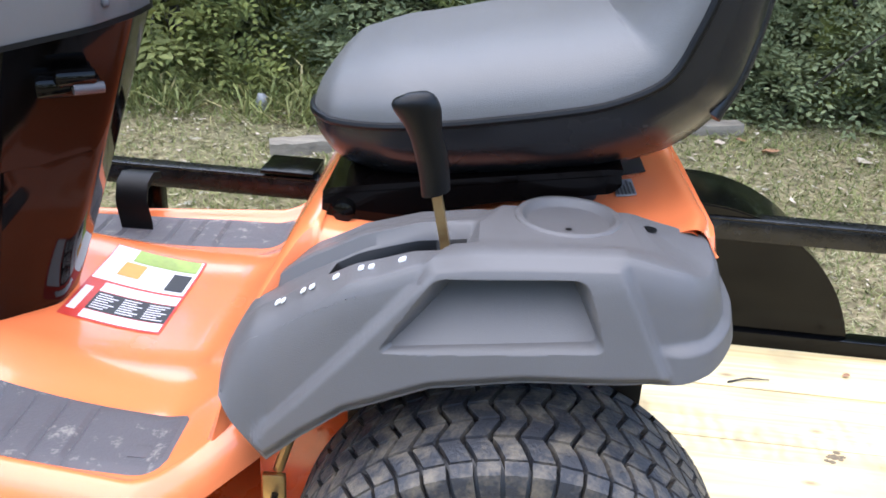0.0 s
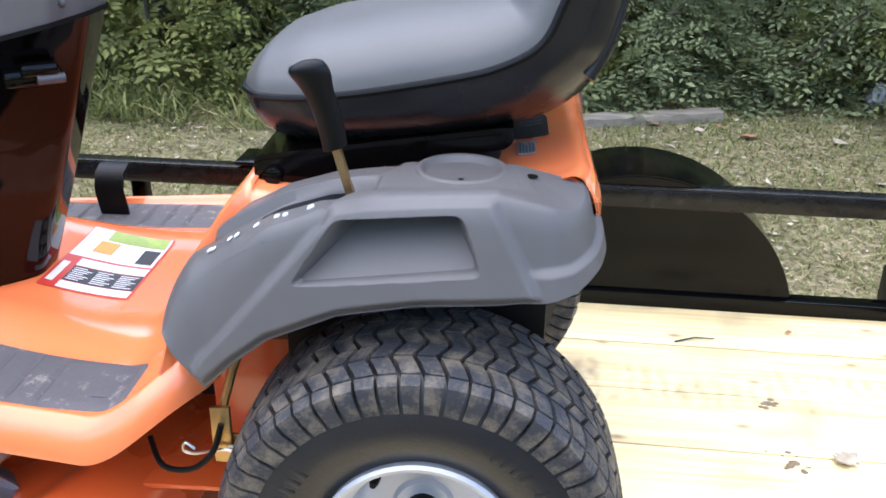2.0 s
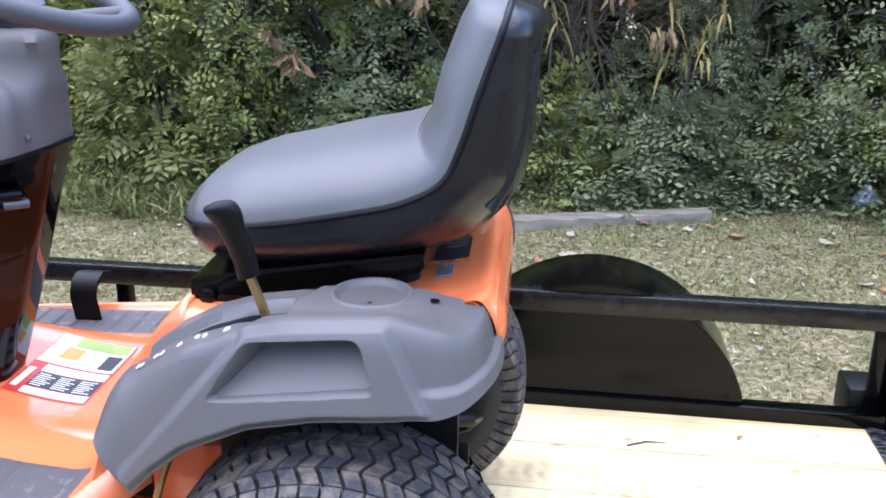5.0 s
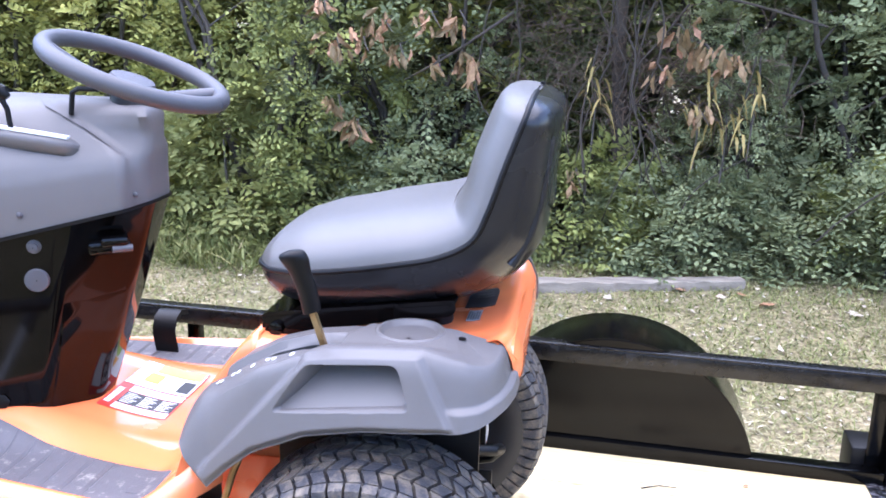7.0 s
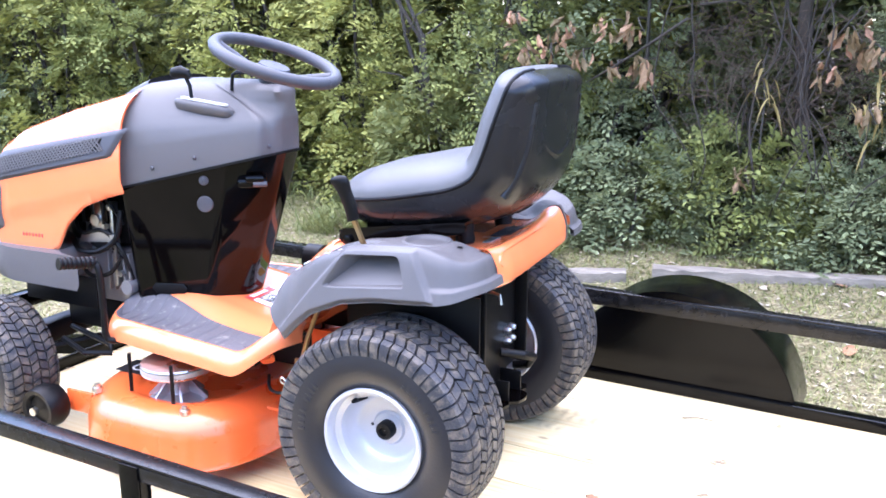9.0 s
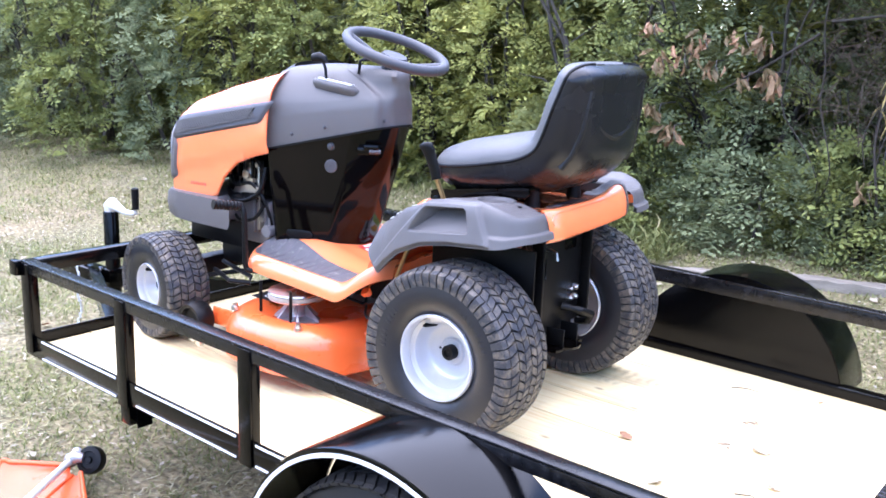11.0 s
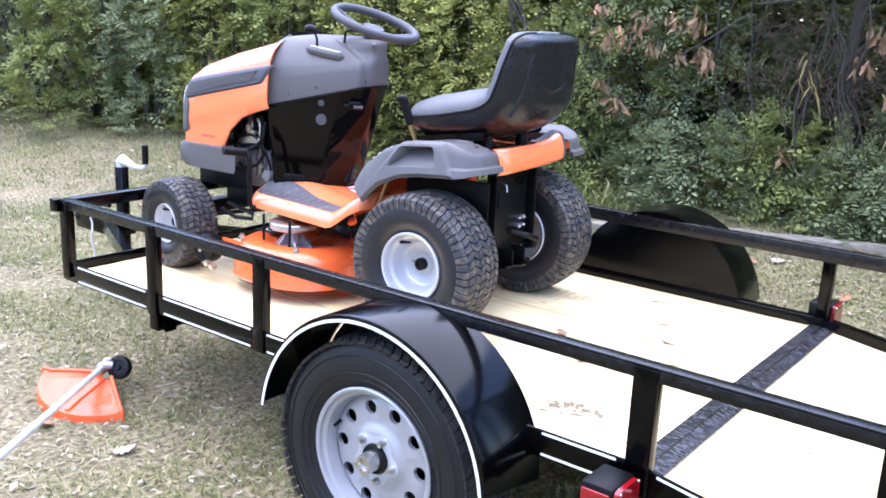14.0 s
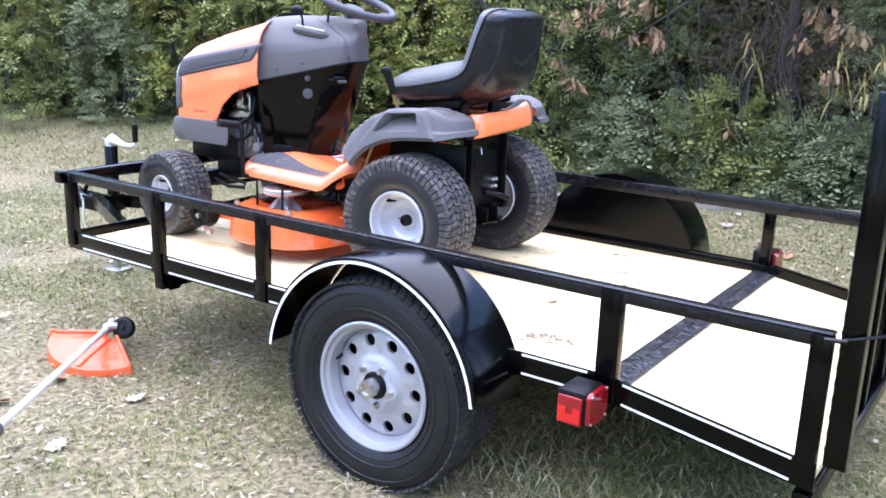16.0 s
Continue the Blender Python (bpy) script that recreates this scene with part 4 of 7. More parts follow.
def pocket(me, poly, axes, keep, sink, floor_mat=None):
    """Cuts a convex opening into a skin and lets in a pocket; poly in two axes, sink moves a point of its rim to its floor."""
    bm = bmesh.new()
    bm.from_mesh(me)
    i0, i1 = axes
    cx, cy = sum(p[0] for p in poly) / len(poly), sum(p[1] for p in poly) / len(poly)
    sides = []
    for a, b in zip(poly, poly[1:] + poly[:1]):
        nx, ny = b[1] - a[1], a[0] - b[0]
        if nx * (cx - a[0]) + ny * (cy - a[1]) > 0:
            nx, ny = -nx, -ny
        no, co = [0, 0, 0], [0, 0, 0]
        no[i0], no[i1], co[i0], co[i1] = nx, ny, a[0], a[1]
        sides.append((Vector(co), Vector(no).normalized()))
        r = 0.03 + max(math.hypot(p[0] - cx, p[1] - cy) for p in poly)
        near = [f for f in bm.faces if keep(f.calc_center_median()) and math.hypot(f.calc_center_median()[i0] - cx, f.calc_center_median()[i1] - cy) < r]
        geom = list({e for f in near for e in f.edges}) + near + list({v for f in near for v in f.verts})
        bmesh.ops.bisect_plane(bm, geom=geom, plane_co=co, plane_no=no, dist=1e-6)
    inside = [f for f in bm.faces if keep(f.calc_center_median()) and all((f.calc_center_median() - c).dot(n) < 0 for c, n in sides)]
    edge = {e for f in inside for e in f.edges if any(g not in inside for g in e.link_faces)}
    bmesh.ops.delete(bm, geom=inside, context="FACES")
    res = bmesh.ops.extrude_edge_only(bm, edges=[e for e in edge if e.is_valid])
    fresh = [v for v in res["geom"] if isinstance(v, bmesh.types.BMVert)]
    for v in fresh:
        v.co = Vector(sink(*v.co))
    if floor_mat is not None:
        for g in res["geom"]:
            if isinstance(g, bmesh.types.BMFace):
                g.material_index = floor_mat
    rim = [e for e in res["geom"] if isinstance(e, bmesh.types.BMEdge) and all(v in fresh for v in e.verts)]
    for g in res["geom"]:
        if isinstance(g, bmesh.types.BMFace):
            g.smooth = True
    made = bmesh.ops.triangle_fill(bm, edges=rim, use_beauty=True)
    for g in made["geom"]:
        if isinstance(g, bmesh.types.BMFace):
            g.smooth = False
    for e in rim:
        e.smooth = False
    if floor_mat is not None:
        for g in made["geom"]:
            if isinstance(g, bmesh.types.BMFace):
                g.material_index = floor_mat
    bmesh.ops.recalc_face_normals(bm, faces=bm.faces[:])
    bm.to_mesh(me)
    bm.free()


s = Shape().rings(near_rows, False, False, False)
fender_me = to_mesh("fender", s, GREY, 0)
fender_me.materials.append(BLACK)
fender_me.polygons.foreach_set("use_smooth", [True] * len(fender_me.polygons))
fender_me.set_sharp_from_angle(angle=radians(42))


def side_sink(x, y, z):
    v = (z - (0.562 + (x + 0.143) * 0.115)) / 0.068
    xf = -0.012 + (x + 0.012) * 0.93 + 0.20 * v * max(0.0, 0.03 - x) - 0.010 * v
    zf = z + 0.003 - 0.016 * v
    return (xf, -0.420 - 0.02 * (xf + 0.146) + 0.052 * v, zf)


opening = round_corners([(-0.146, 0.561), (0.066, 0.586), (0.045, 0.650), (-0.095, 0.637)], [0.012, 0.010, 0.014, 0.012], 4)
pocket(fender_me, opening, (0, 2), lambda c: c.y < -0.36, side_sink)
pocket(fender_me, [(-0.212, -0.334), (-0.204, -0.297), (-0.068, -0.300), (-0.068, -0.341)], (0, 1), lambda c: c.z > 0.5 and c.y > -0.36, lambda x, y, z: (x, y, z - 0.035), 1)
fender = part("fender", fender_me, GREY, mower, "grey moulded plastic rear fender with a side pocket")
far = [[(x, -y, z) for x, y, z in r] for r in fender_rows(70, 36, False)]
part("fender", Shape().rings(far, False, False, False), GREY, mower, "grey moulded plastic rear fender", smooth=28)


part("cup_recess", Shape().lathe([(0.058, 0.632), (0.057, 0.6485), (0.0545, 0.6520), (0.0505, 0.6525), (0.0480, 0.6505), (0.0455, 0.6440), (0.0420, 0.6425), (0.0005, 0.6425)], 56, "z", (0.036, -0.272, 0)), GREY, fender, "round moulded cup recess", smooth=50)


def fender_top(x, y):
    best = min((p for r in near_rows for p in r if p[2] > 0.42), key=lambda p: (p[0] - x) ** 2 + (p[1] - y) ** 2)
    return best[2]


part("drain_hole", Shape().lathe([(0.0085, fender_top(0.119, -0.283) + 0.0012), (0.0005, fender_top(0.119, -0.283) + 0.0014)], 16, "z", (0.119, -0.283, 0)), BLACK, fender)
part("drain_hole", Shape().lathe([(0.0035, 0.6432), (0.0005, 0.6434)], 10, "z", (0.036, -0.290, 0)), BLACK, fender)
for x, y, w in ((-0.253, -0.362, 0.005), (-0.247, -0.364, 0.004), (-0.226, -0.367, 0.005), (-0.217, -0.368, 0.005), (-0.193, -0.369, 0.006), (-0.168, -0.371, 0.005), (-0.158, -0.372, 0.005), (-0.128, -0.375, 0.007)):
    z = fender_top(x, y)
    sl = (fender_top(x + 0.012, y) - fender_top(x - 0.012, y)) / 0.024
    m = Matrix.Translation((x, y, z + 0.0012)) @ Matrix.Rotation(-math.atan(sl), 4, "Y")
    part("height_mark", Shape().box(-w / 2, w / 2, -0.004, 0.004, -0.001, 0.0008).turned(m), WHITE, fender, "white height mark")

# black liner under the near fender
part("fender_liner", Shape().box(-0.12, 0.100, -0.380, -0.170, 0.540, 0.546, 0.002), BLACK, mower, "black liner under the fender")
part("inner_wall", Shape().box(-0.20, 0.150, -0.236, -0.230, 0.33, 0.520, 0.002), BLACK, mower)
# height lever
lever = part("height_lever", Shape().tube([(-0.080, -0.318, 0.56), (-0.090, -0.336, 0.640), (-0.102, -0.366, 0.715)], [0.0065, 0.0065, 0.0065], 4), BRASS, mower, "yellow zinc lever with a black grip")
grip = spline([(-0.100, -0.362, 0.700), (-0.102, -0.366, 0.720), (-0.106, -0.371, 0.742), (-0.112, -0.377, 0.765), (-0.117, -0.382, 0.785), (-0.121, -0.385, 0.800)], 22)
rings = []
for k, p in enumerate(grip):
    t = k / 21
    a, b = 0.0135 + 0.0020 * t + 0.0045 * smoothstep(0.55, 0.85, t), 0.0125 + 0.003 * t
    end = math.sqrt(max(0.02, 1 - max(0.0, (t - 0.86) / 0.14) ** 2))
    a, b = a * end, b * end
    cz = 0.30
    rings.append([(p[0] + a * math.cos(q) - 0.006 * smoothstep(0.7, 1.0, t), p[1] + b * math.sin(q), p[2] + a * math.cos(q) * cz) for q in [math.tau * i / 20 for i in range(20)]])
part("grip", Shape().rings(rings), BLACK, lever, "black moulded grip", smooth=50)

# central body under the seat, tail panel and grey tail edge
s = Shape()
body_prof = [(-0.420, 0.318), (-0.365, 0.345), (-0.325, 0.42), (-0.300, 0.520), (-0.274, 0.570), (-0.256, 0.596), (-0.243, 0.608), (-0.232, 0.608), (-0.222, 0.602), (-0.12, 0.598), (0.04, 0.604), (0.15, 0.620), (0.200, 0.632)]
half = [0.30, 0.325, 0.388, 0.350, 0.296, 0.262, 0.250, 0.250, 0.254, 0.256, 0.256, 0.255, 0.245]
rings = []
for (x, z), h in zip(spline(body_prof, 73), spline([(q,) for q in half], 73)):
    h = h[0]
    rings.append([(x + 0.008, -h + 0.004, max(z - 0.10, 0.425) if x < -0.225 and z > 0.46 else z - 0.03), (x, -h, z - 0.02), (x, -h + 0.008, z - 0.006), (x, -h + 0.022, z), (x, 0, z + 0.004), (x, h - 0.022, z), (x, h - 0.008, z - 0.006), (x, h, z - 0.02), (x, h, z - 0.03)])
s.rings(rings, False, False, False)
part("seat_base", s, ORANGE, mower, "orange body panel under the seat")
TAIL_Y = [-0.262, -0.15, 0.0, 0.12, 0.185, 0.215, 0.235]


def tail_profile(y):
    top = lerp(y, TAIL_Y, [0.642, 0.640, 0.640, 0.652, 0.668, 0.668, 0.655])
    low = lerp(y, TAIL_Y, [0.556, 0.558, 0.561, 0.566, 0.572, 0.585, 0.600])
    back = -0.060 * smoothstep(0.165, 0.240, y) ** 1.5 - 0.012 * smoothstep(-0.20, -0.262, y)
    pts = [(0.060, 0.616), (0.120, 0.622), (0.160, top - 0.008), (0.180, top - 0.001), (0.192, top - 0.003), (0.202, top - 0.016), (0.213, (top + low) / 2), (0.214, low + 0.008), (0.207, low)]
    return [(x + back * (0.3 if x < 0.1 else 1.0), y, z) for x, z in spline(pts, 26)]


rings = [tail_profile(-0.262 + 0.432 * i / 30) for i in range(31)]
s = Shape().rings(rings, False, False, False)
s.rings([[(x - 0.006, y, z - 0.004) for x, y, z in r] for r in rings], False, False, False)
tail = part("tail_panel", s, ORANGE, mower, "orange rear panel")
rings = [tail_profile(0.171 + 0.064 * i / 12) for i in range(13)]
rings = [[(x + 0.003, y, z + 0.003) for x, y, z in r] for r in rings]
s = Shape().rings(rings, False, False, False)
s.rings([[(x - 0.008, y, z - 0.006) for x, y, z in r] for r in rings], False, False, False)
s.rings([[(x, y, z) for x, y, z in rings[0]], [(x - 0.008, y, z - 0.006) for x, y, z in rings[0]]], False, False, False)
s.rings([[(x, y, z) for x, y, z in rings[-1]], [(x - 0.008, y - 0.004, z - 0.02) for x, y, z in rings[-1]]], False, False, False)
part("tail_edge", s, GREY, mower, "grey plastic tail trim")
# rear frame plate and hitch below the tail
plate = part("rear_plate", Shape().box(0.085, 0.092, -0.145, 0.145, 0.235, 0.55, 0.002), BLACK, mower, "black rear frame plate")
for sg in (-1, 1):
    part("plate_flange", Shape().box(0.092, 0.125, sg * 0.14 - 0.005, sg * 0.14 + 0.005, 0.24, 0.53, 0.002), BLACK, plate)
part("plate_slot", Shape().box(0.092, 0.0935, -0.10, -0.07, 0.40, 0.46, 0.001), BLACK_GLOSS, plate)
part("plate_slot", Shape().box(0.092, 0.0935, 0.03, 0.10, 0.47, 0.50, 0.001), BLACK_GLOSS, plate)
hitch = Shape().prism([(0.085, -0.10), (0.150, -0.085), (0.158, -0.06), (0.150, -0.045), (0.172, -0.030), (0.180, 0.0), (0.172, 0.030), (0.150, 0.045), (0.158, 0.06), (0.150, 0.085), (0.085, 0.10)], "z", 0.190, 0.197)
part("hitch_plate", hitch, BLACK_GLOSS, mower, "black toothed hitch plate")
part("hitch_bracket", Shape().box(0.092, 0.15, -0.045, -0.038, 0.197, 0.25, 0.002), BLACK, mower)
part("hitch_bracket", Shape().box(0.092, 0.15, 0.038, 0.045, 0.197, 0.25, 0.002), BLACK, mower)
part("transaxle", Shape().box(-0.09, 0.075, -0.16, 0.16, 0.16, 0.36, 0.03).tube([(0, -0.24, 0.239), (0, 0.24, 0.239)], 0.030, 16), BLACK, mower, "black transaxle casing")
part("release_rod", Shape().tube([(0.10, -0.12, 0.50), (0.13, -0.12, 0.502), (0.155, -0.13, 0.500), (0.160, -0.132, 0.478)], 0.004, 8), STEEL, mower, "bent steel release rod")
part("tow_bracket", Shape().tube([(0.10, 0.02, 0.30), (0.15, 0.05, 0.29), (0.16, 0.10, 0.27), (0.14, 0.12, 0.24), (0.10, 0.12, 0.23)], 0.012, 10), BLACK, mower)
for y, z in ((0.070, 0.345), (0.100, 0.345), (0.070, 0.315), (0.100, 0.315)):
    part("bolt", Shape().lathe([(0.011, 0.092), (0.011, 0.102), (0.006, 0.110), (0.001, 0.110)], 6, "x", (0, y, z)), STEEL, mower)
part("frame_rail", Shape().box(-1.22, 0.085, -0.165, -0.155, 0.24, 0.335, 0.003).box(-1.22, 0.085, 0.155, 0.165, 0.24, 0.335, 0.003), BLACK, mower, "black steel frame rails")


# seat
def seat_skin(path, width, up, down, n_exp, nseg=36):
    """Rings round a line (x, z) in the side view; up and down are thicknesses to either side of it."""
    N = len(path)
    rings = []
    for k in range(N):
        x, z = path[k]
        x2, z2 = path[min(k + 1, N - 1)]
        x1, z1 = path[max(k - 1, 0)]
        t = Vector((x2 - x1, z2 - z1)).normalized()
        nx, nz = -t[1], t[0]
        w, u, d = width[k], up[k], down[k]
        ring = []
        for i in range(nseg):
            a = math.tau * i / nseg
            c, q = math.cos(a), math.sin(a)
            yy = w * math.copysign(abs(c) ** (2 / n_exp), c)
            e = (u if q > 0 else d) * math.copysign(abs(q) ** (2 / 2.3), q)
            ring.append((x + nx * e, yy, z + nz * e))
        rings.append(ring)
    return rings


fine = spline([(-0.262, 0.722), (-0.20, 0.722), (-0.10, 0.735), (0.00, 0.755), (0.070, 0.772), (0.124, 0.802), (0.148, 0.85), (0.166, 0.905), (0.183, 0.955), (0.198, 0.998), (0.207, 1.030)], 600)
tt = [0.5 - 0.5 * math.cos(math.pi * k / 79) for k in range(80)]
seam = [fine[round(t * 599)] for t in tt]


def close(t, a):
    """Rounds off the last stretch of the backrest."""
    return math.sqrt(max(0.0004, 1 - (max(0.0, t - a) / (1 - a)) ** 2))


wid = [lerp(t, [0, 0.004, 0.02, 0.06, 0.14, 0.3, 0.5, 0.62, 0.75, 0.88, 1.0], [0.10, 0.125, 0.155, 0.187, 0.214, 0.232, 0.234, 0.232, 0.228, 0.222, 0.218]) - 0.135 * (1 - close(t, 0.88)) for t in tt]
up = [lerp(t, [0, 0.004, 0.02, 0.06, 0.14, 0.26, 0.42, 0.52, 0.60, 0.72, 0.86, 1.0], [0.004, 0.014, 0.032, 0.054, 0.070, 0.076, 0.072, 0.064, 0.060, 0.064, 0.062, 0.054]) * close(t, 0.925) for t in tt]
down = [lerp(t, [0, 0.004, 0.03, 0.08, 0.16, 0.3, 0.45, 0.55, 0.7, 0.85, 1.0], [0.004, 0.014, 0.045, 0.078, 0.096, 0.103, 0.108, 0.104, 0.084, 0.062, 0.052]) * close(t, 0.93) for t in tt]
seat = part("seat", Shape().rings(seat_skin(seam, wid, up, [0.004] * 80, 3.2)), VINYL, mower, "grey vinyl seat with a low backrest", smooth=50)
seat.location.z = -0.010
part("seat_shell", Shape().rings(seat_skin(seam, [w + 0.003 for w in wid], [0.003] * 80, down, 3.0)), SHELL, seat, "black seat shell", smooth=50)
piping = Shape()
for sg in (-1, 1):
    piping.tube([(x, sg * (w + 0.002), z) for (x, z), w in zip(seam, wid)], 0.0048, 8)
part("piping", piping, BLACK, seat, "black seam piping")
# pressed contours on the back of the shell
def on_back(y, z):
    """Point on the outer face of the backrest shell."""
    zs = [q[1] for q in seam[40:]]
    u = lerp(z, zs, list(range(40, 80)))
    k = min(78, int(u))
    w = lerp(z, zs, wid[40:]) + 0.003
    d = (Vector(seam[k + 1]) - Vector(seam[k])).normalized()
    e = lerp(z, zs, down[40:]) * (max(0.0, 1 - abs(y / w) ** 3.0)) ** (1 / 2.3) - 0.0075
    return (lerp(z, zs, [q[0] for q in seam[40:]]) + d[1] * e, y, z - d[0] * e)


part("back_contour", Shape().tube([on_back(0.10 * t, 0.862 + 0.030 * t * t) for t in [-1 + i / 12 for i in range(25)]], [0.0075 + 0.005 * (1 - abs(-1 + i / 12)) for i in range(25)], 8), SHELL, seat)
for sg in (-1, 1):
    part("back_ridge", Shape().tube(spline([on_back(sg * a, z) for a, z in ((0.150, 0.98), (0.158, 0.93), (0.165, 0.88), (0.178, 0.83), (0.192, 0.795))], 30), 0.0115, 14), SHELL, seat)
part("seat_plate", Shape().rings([[(x, y, z + h) for y, h in ((-0.206, 0), (0.206, 0), (0.206, 0.007), (-0.206, 0.007))] for x, z in ((-0.236, 0.626), (-0.226, 0.631), (0.080, 0.675), (0.097, 0.676))]), BLACK_GLOSS, mower, "black steel seat plate", smooth=20)
for sg in (-1, 1):
    side_plate = round_corners([(-0.237, 0.586), (-0.185, 0.590), (-0.060, 0.630), (0.088, 0.654), (0.098, 0.664), (0.096, 0.676), (-0.226, 0.630), (-0.237, 0.624)], [0.008, 0.02, 0.03, 0.006, 0.004, 0.003, 0.003, 0.004], 4)
    part("seat_bracket", Shape().prism(side_plate, "y", sg * 0.202 - 0.003, sg * 0.202 + 0.003), BLACK_GLOSS, mower, "glossy black hinge bracket", smooth=30)
    part("seat_spring", Shape().lathe([(0.02, 0.605), (0.024, 0.625), (0.020, 0.645), (0.022, 0.668)], 18, "z", (0.06, sg * 0.12, 0)), BLACK, mower)
    part("hinge_bolt", Shape().lathe([(0.013, sg * 0.205), (0.012, sg * 0.214), (0.006, sg * 0.216), (0.001, sg * 0.216)], 16, "y", (-0.211, 0, 0.611)), BLACK_GLOSS, mower)
part("seat_crossbar", Shape().box(-0.238, -0.226, -0.20, 0.20, 0.59, 0.626, 0.002), BLACK_GLOSS, mower)
# dark label on the tail top
def tail_top(x):
    return lerp(x, [0.06, 0.12, 0.16], [0.6165, 0.6225, 0.6325])


def tail_strip(x0, x1, y0, y1, up):
    """A thin label that follows the tail's upper face."""
    return Shape().rings([[(x, y, tail_top(x) + up + h) for y, h in ((y0, -0.001), (y1, -0.001), (y1, 0.0005), (y0, 0.0005))] for x in (x0, 0.5 * (x0 + x1), x1)])


part("tail_mark", tail_strip(0.095, 0.150, -0.05, 0.06, 0.0015), INK, mower, "black label")
notice = part("notice_label", tail_strip(0.106, 0.130, -0.125, -0.070, 0.0015), STONE, mower, "grey printed label")
for k in range(5):
    part("text_bar", tail_strip(0.108 + 0.0044 * k, 0.110 + 0.0044 * k, -0.122, -0.076 - 0.007 * (k % 3), 0.0022), INK, notice)
for y in (0.005, 0.022, 0.039):
    part("tail_mark_bar", tail_strip(0.110, 0.142, y, y + 0.008, 0.0022), GREY, mower)

# foot pan: flat tray with rolled outer rims
def pan_half(x):
    """Half width of the foot pan."""
    q = min(1.0, max(0.0, (x + 0.955) / 0.125))
    return 0.165 + 0.193 * math.sqrt(1 - (1 - q) ** 2) + 0.160 * max(0.0, x + 0.83) - 0.13 * (1 - math.sqrt(1 - min(0.99, max(0.0, (x + 0.42) / 0.16)) ** 2))


def pan_z(x, y):
    """Height of the pan's upper face."""
    x_front = -0.955
    hw = pan_half(x)
    q = min(1.0, (x - x_front) / 0.125)
    de = max(0.0, min((hw - abs(y)) * min(1.0, 0.45 + q), (x - x_front) + 0.002))
    z = 0.350
    z += 0.006 * math.exp(-((de - 0.032) / 0.012) ** 2)
    z -= 0.046 * (1 - math.sqrt(1 - (1 - min(1.0, de / 0.030)) ** 2))
    z -= 0.010 * smoothstep(0.19, 0.25, abs(y)) * smoothstep(0.025, 0.05, de)
    z += 0.004 * math.exp(-((abs(y) - 0.165) / 0.03) ** 2)
    z += 0.085 * smoothstep(-0.425, -0.262, x)
    z += 0.045 * smoothstep(0.27, 0.14, abs(y)) * smoothstep(-0.48, -0.78, x) * smoothstep(0.0, 0.05, x - x_front)
    return z


def pan():
    nx, ny = 90, 96
    rows = []
    for i in range(nx + 1):
        x = -0.955 + 0.693 * (i / nx) ** 1.3
        row = []
        for j in range(ny + 1):
            v = -1 + 2 * j / ny
            y = pan_half(x) * math.copysign(1 - (1 - abs(v)) ** 1.9, v)
            row.append((x, y, pan_z(x, y)))
        rows.append(row)
    s = Shape().rings(rows, False, False, False)
    return s.rings([[(p[0], p[1], p[2] - 0.004) for p in r] for r in rows], False, False, False)


footpan = part("foot_pan", pan(), ORANGE, mower, "orange steel foot pan", smooth=45)


def foot_mat(sg):
    rows = []
    n = 90
    for i in range(n + 1):
        u = i / n
        x = -0.930 + 0.545 * u
        yo = pan_half(x) - lerp(x, [-0.9, -0.5, -0.43, -0.385], [0.034, 0.048, 0.056, 0.062])
        yi = lerp(x, [-0.94, -0.90, -0.80, -0.65, -0.50, -0.385], [0.150, 0.158, 0.184, 0.220, 0.242, 0.256])
        r = 0.5 * (1 - math.sqrt(max(0.0, 1 - max(0.0, 1 - u / 0.06) ** 2)) + 0.3 * (1 - math.sqrt(max(0.0, 1 - max(0.0, (u - 0.96) / 0.04) ** 2)))) * 0.9
        yi, yo = yi + (yo - yi) * r, yo - (yo - yi) * r
        groove = 0.0042 if (i % 7 == 0 and 0.05 < u < 0.80) else 0.0
        rows.append([(x, sg * (yi + (yo - yi) * k / 12), pan_z(x, sg * (yi + (yo - yi) * k / 12)) + (0.0045 if 0 < k < 12 and 0 < i < n else 0.0003) - (groove if 0 < k < 12 else 0)) for k in range(13)])
    return Shape().rings(rows, False, False, False)


part("foot_mat", foot_mat(-1), PAD, footpan, "ribbed grey rubber foot mat with dried mud", smooth=30)
part("foot_mat", foot_mat(1), PAD, footpan, "ribbed grey rubber foot mat", smooth=30)
# small square emblem moulded into the mat
part("mat_emblem", Shape().box(-0.437, -0.413, -0.340, -0.316, pan_z(-0.425, -0.33) + 0.004, pan_z(-0.425, -0.33) + 0.0062, 0.001), PAD, footpan)

# decal on the tunnel
zl = 0.0012


def decal(x0, x1, y0, y1, m, up=0.0):
    s = Shape()
    n = 10
    rows = []
    for i in range(n + 1):
        x = x0 + (x1 - x0) * i / n
        rows.append([(x, y0 + (y1 - y0) * j / n, pan_z(x, y0 + (y1 - y0) * j / n) + zl + up) for j in range(n + 1)])
    return s.rings(rows, False, False, False)


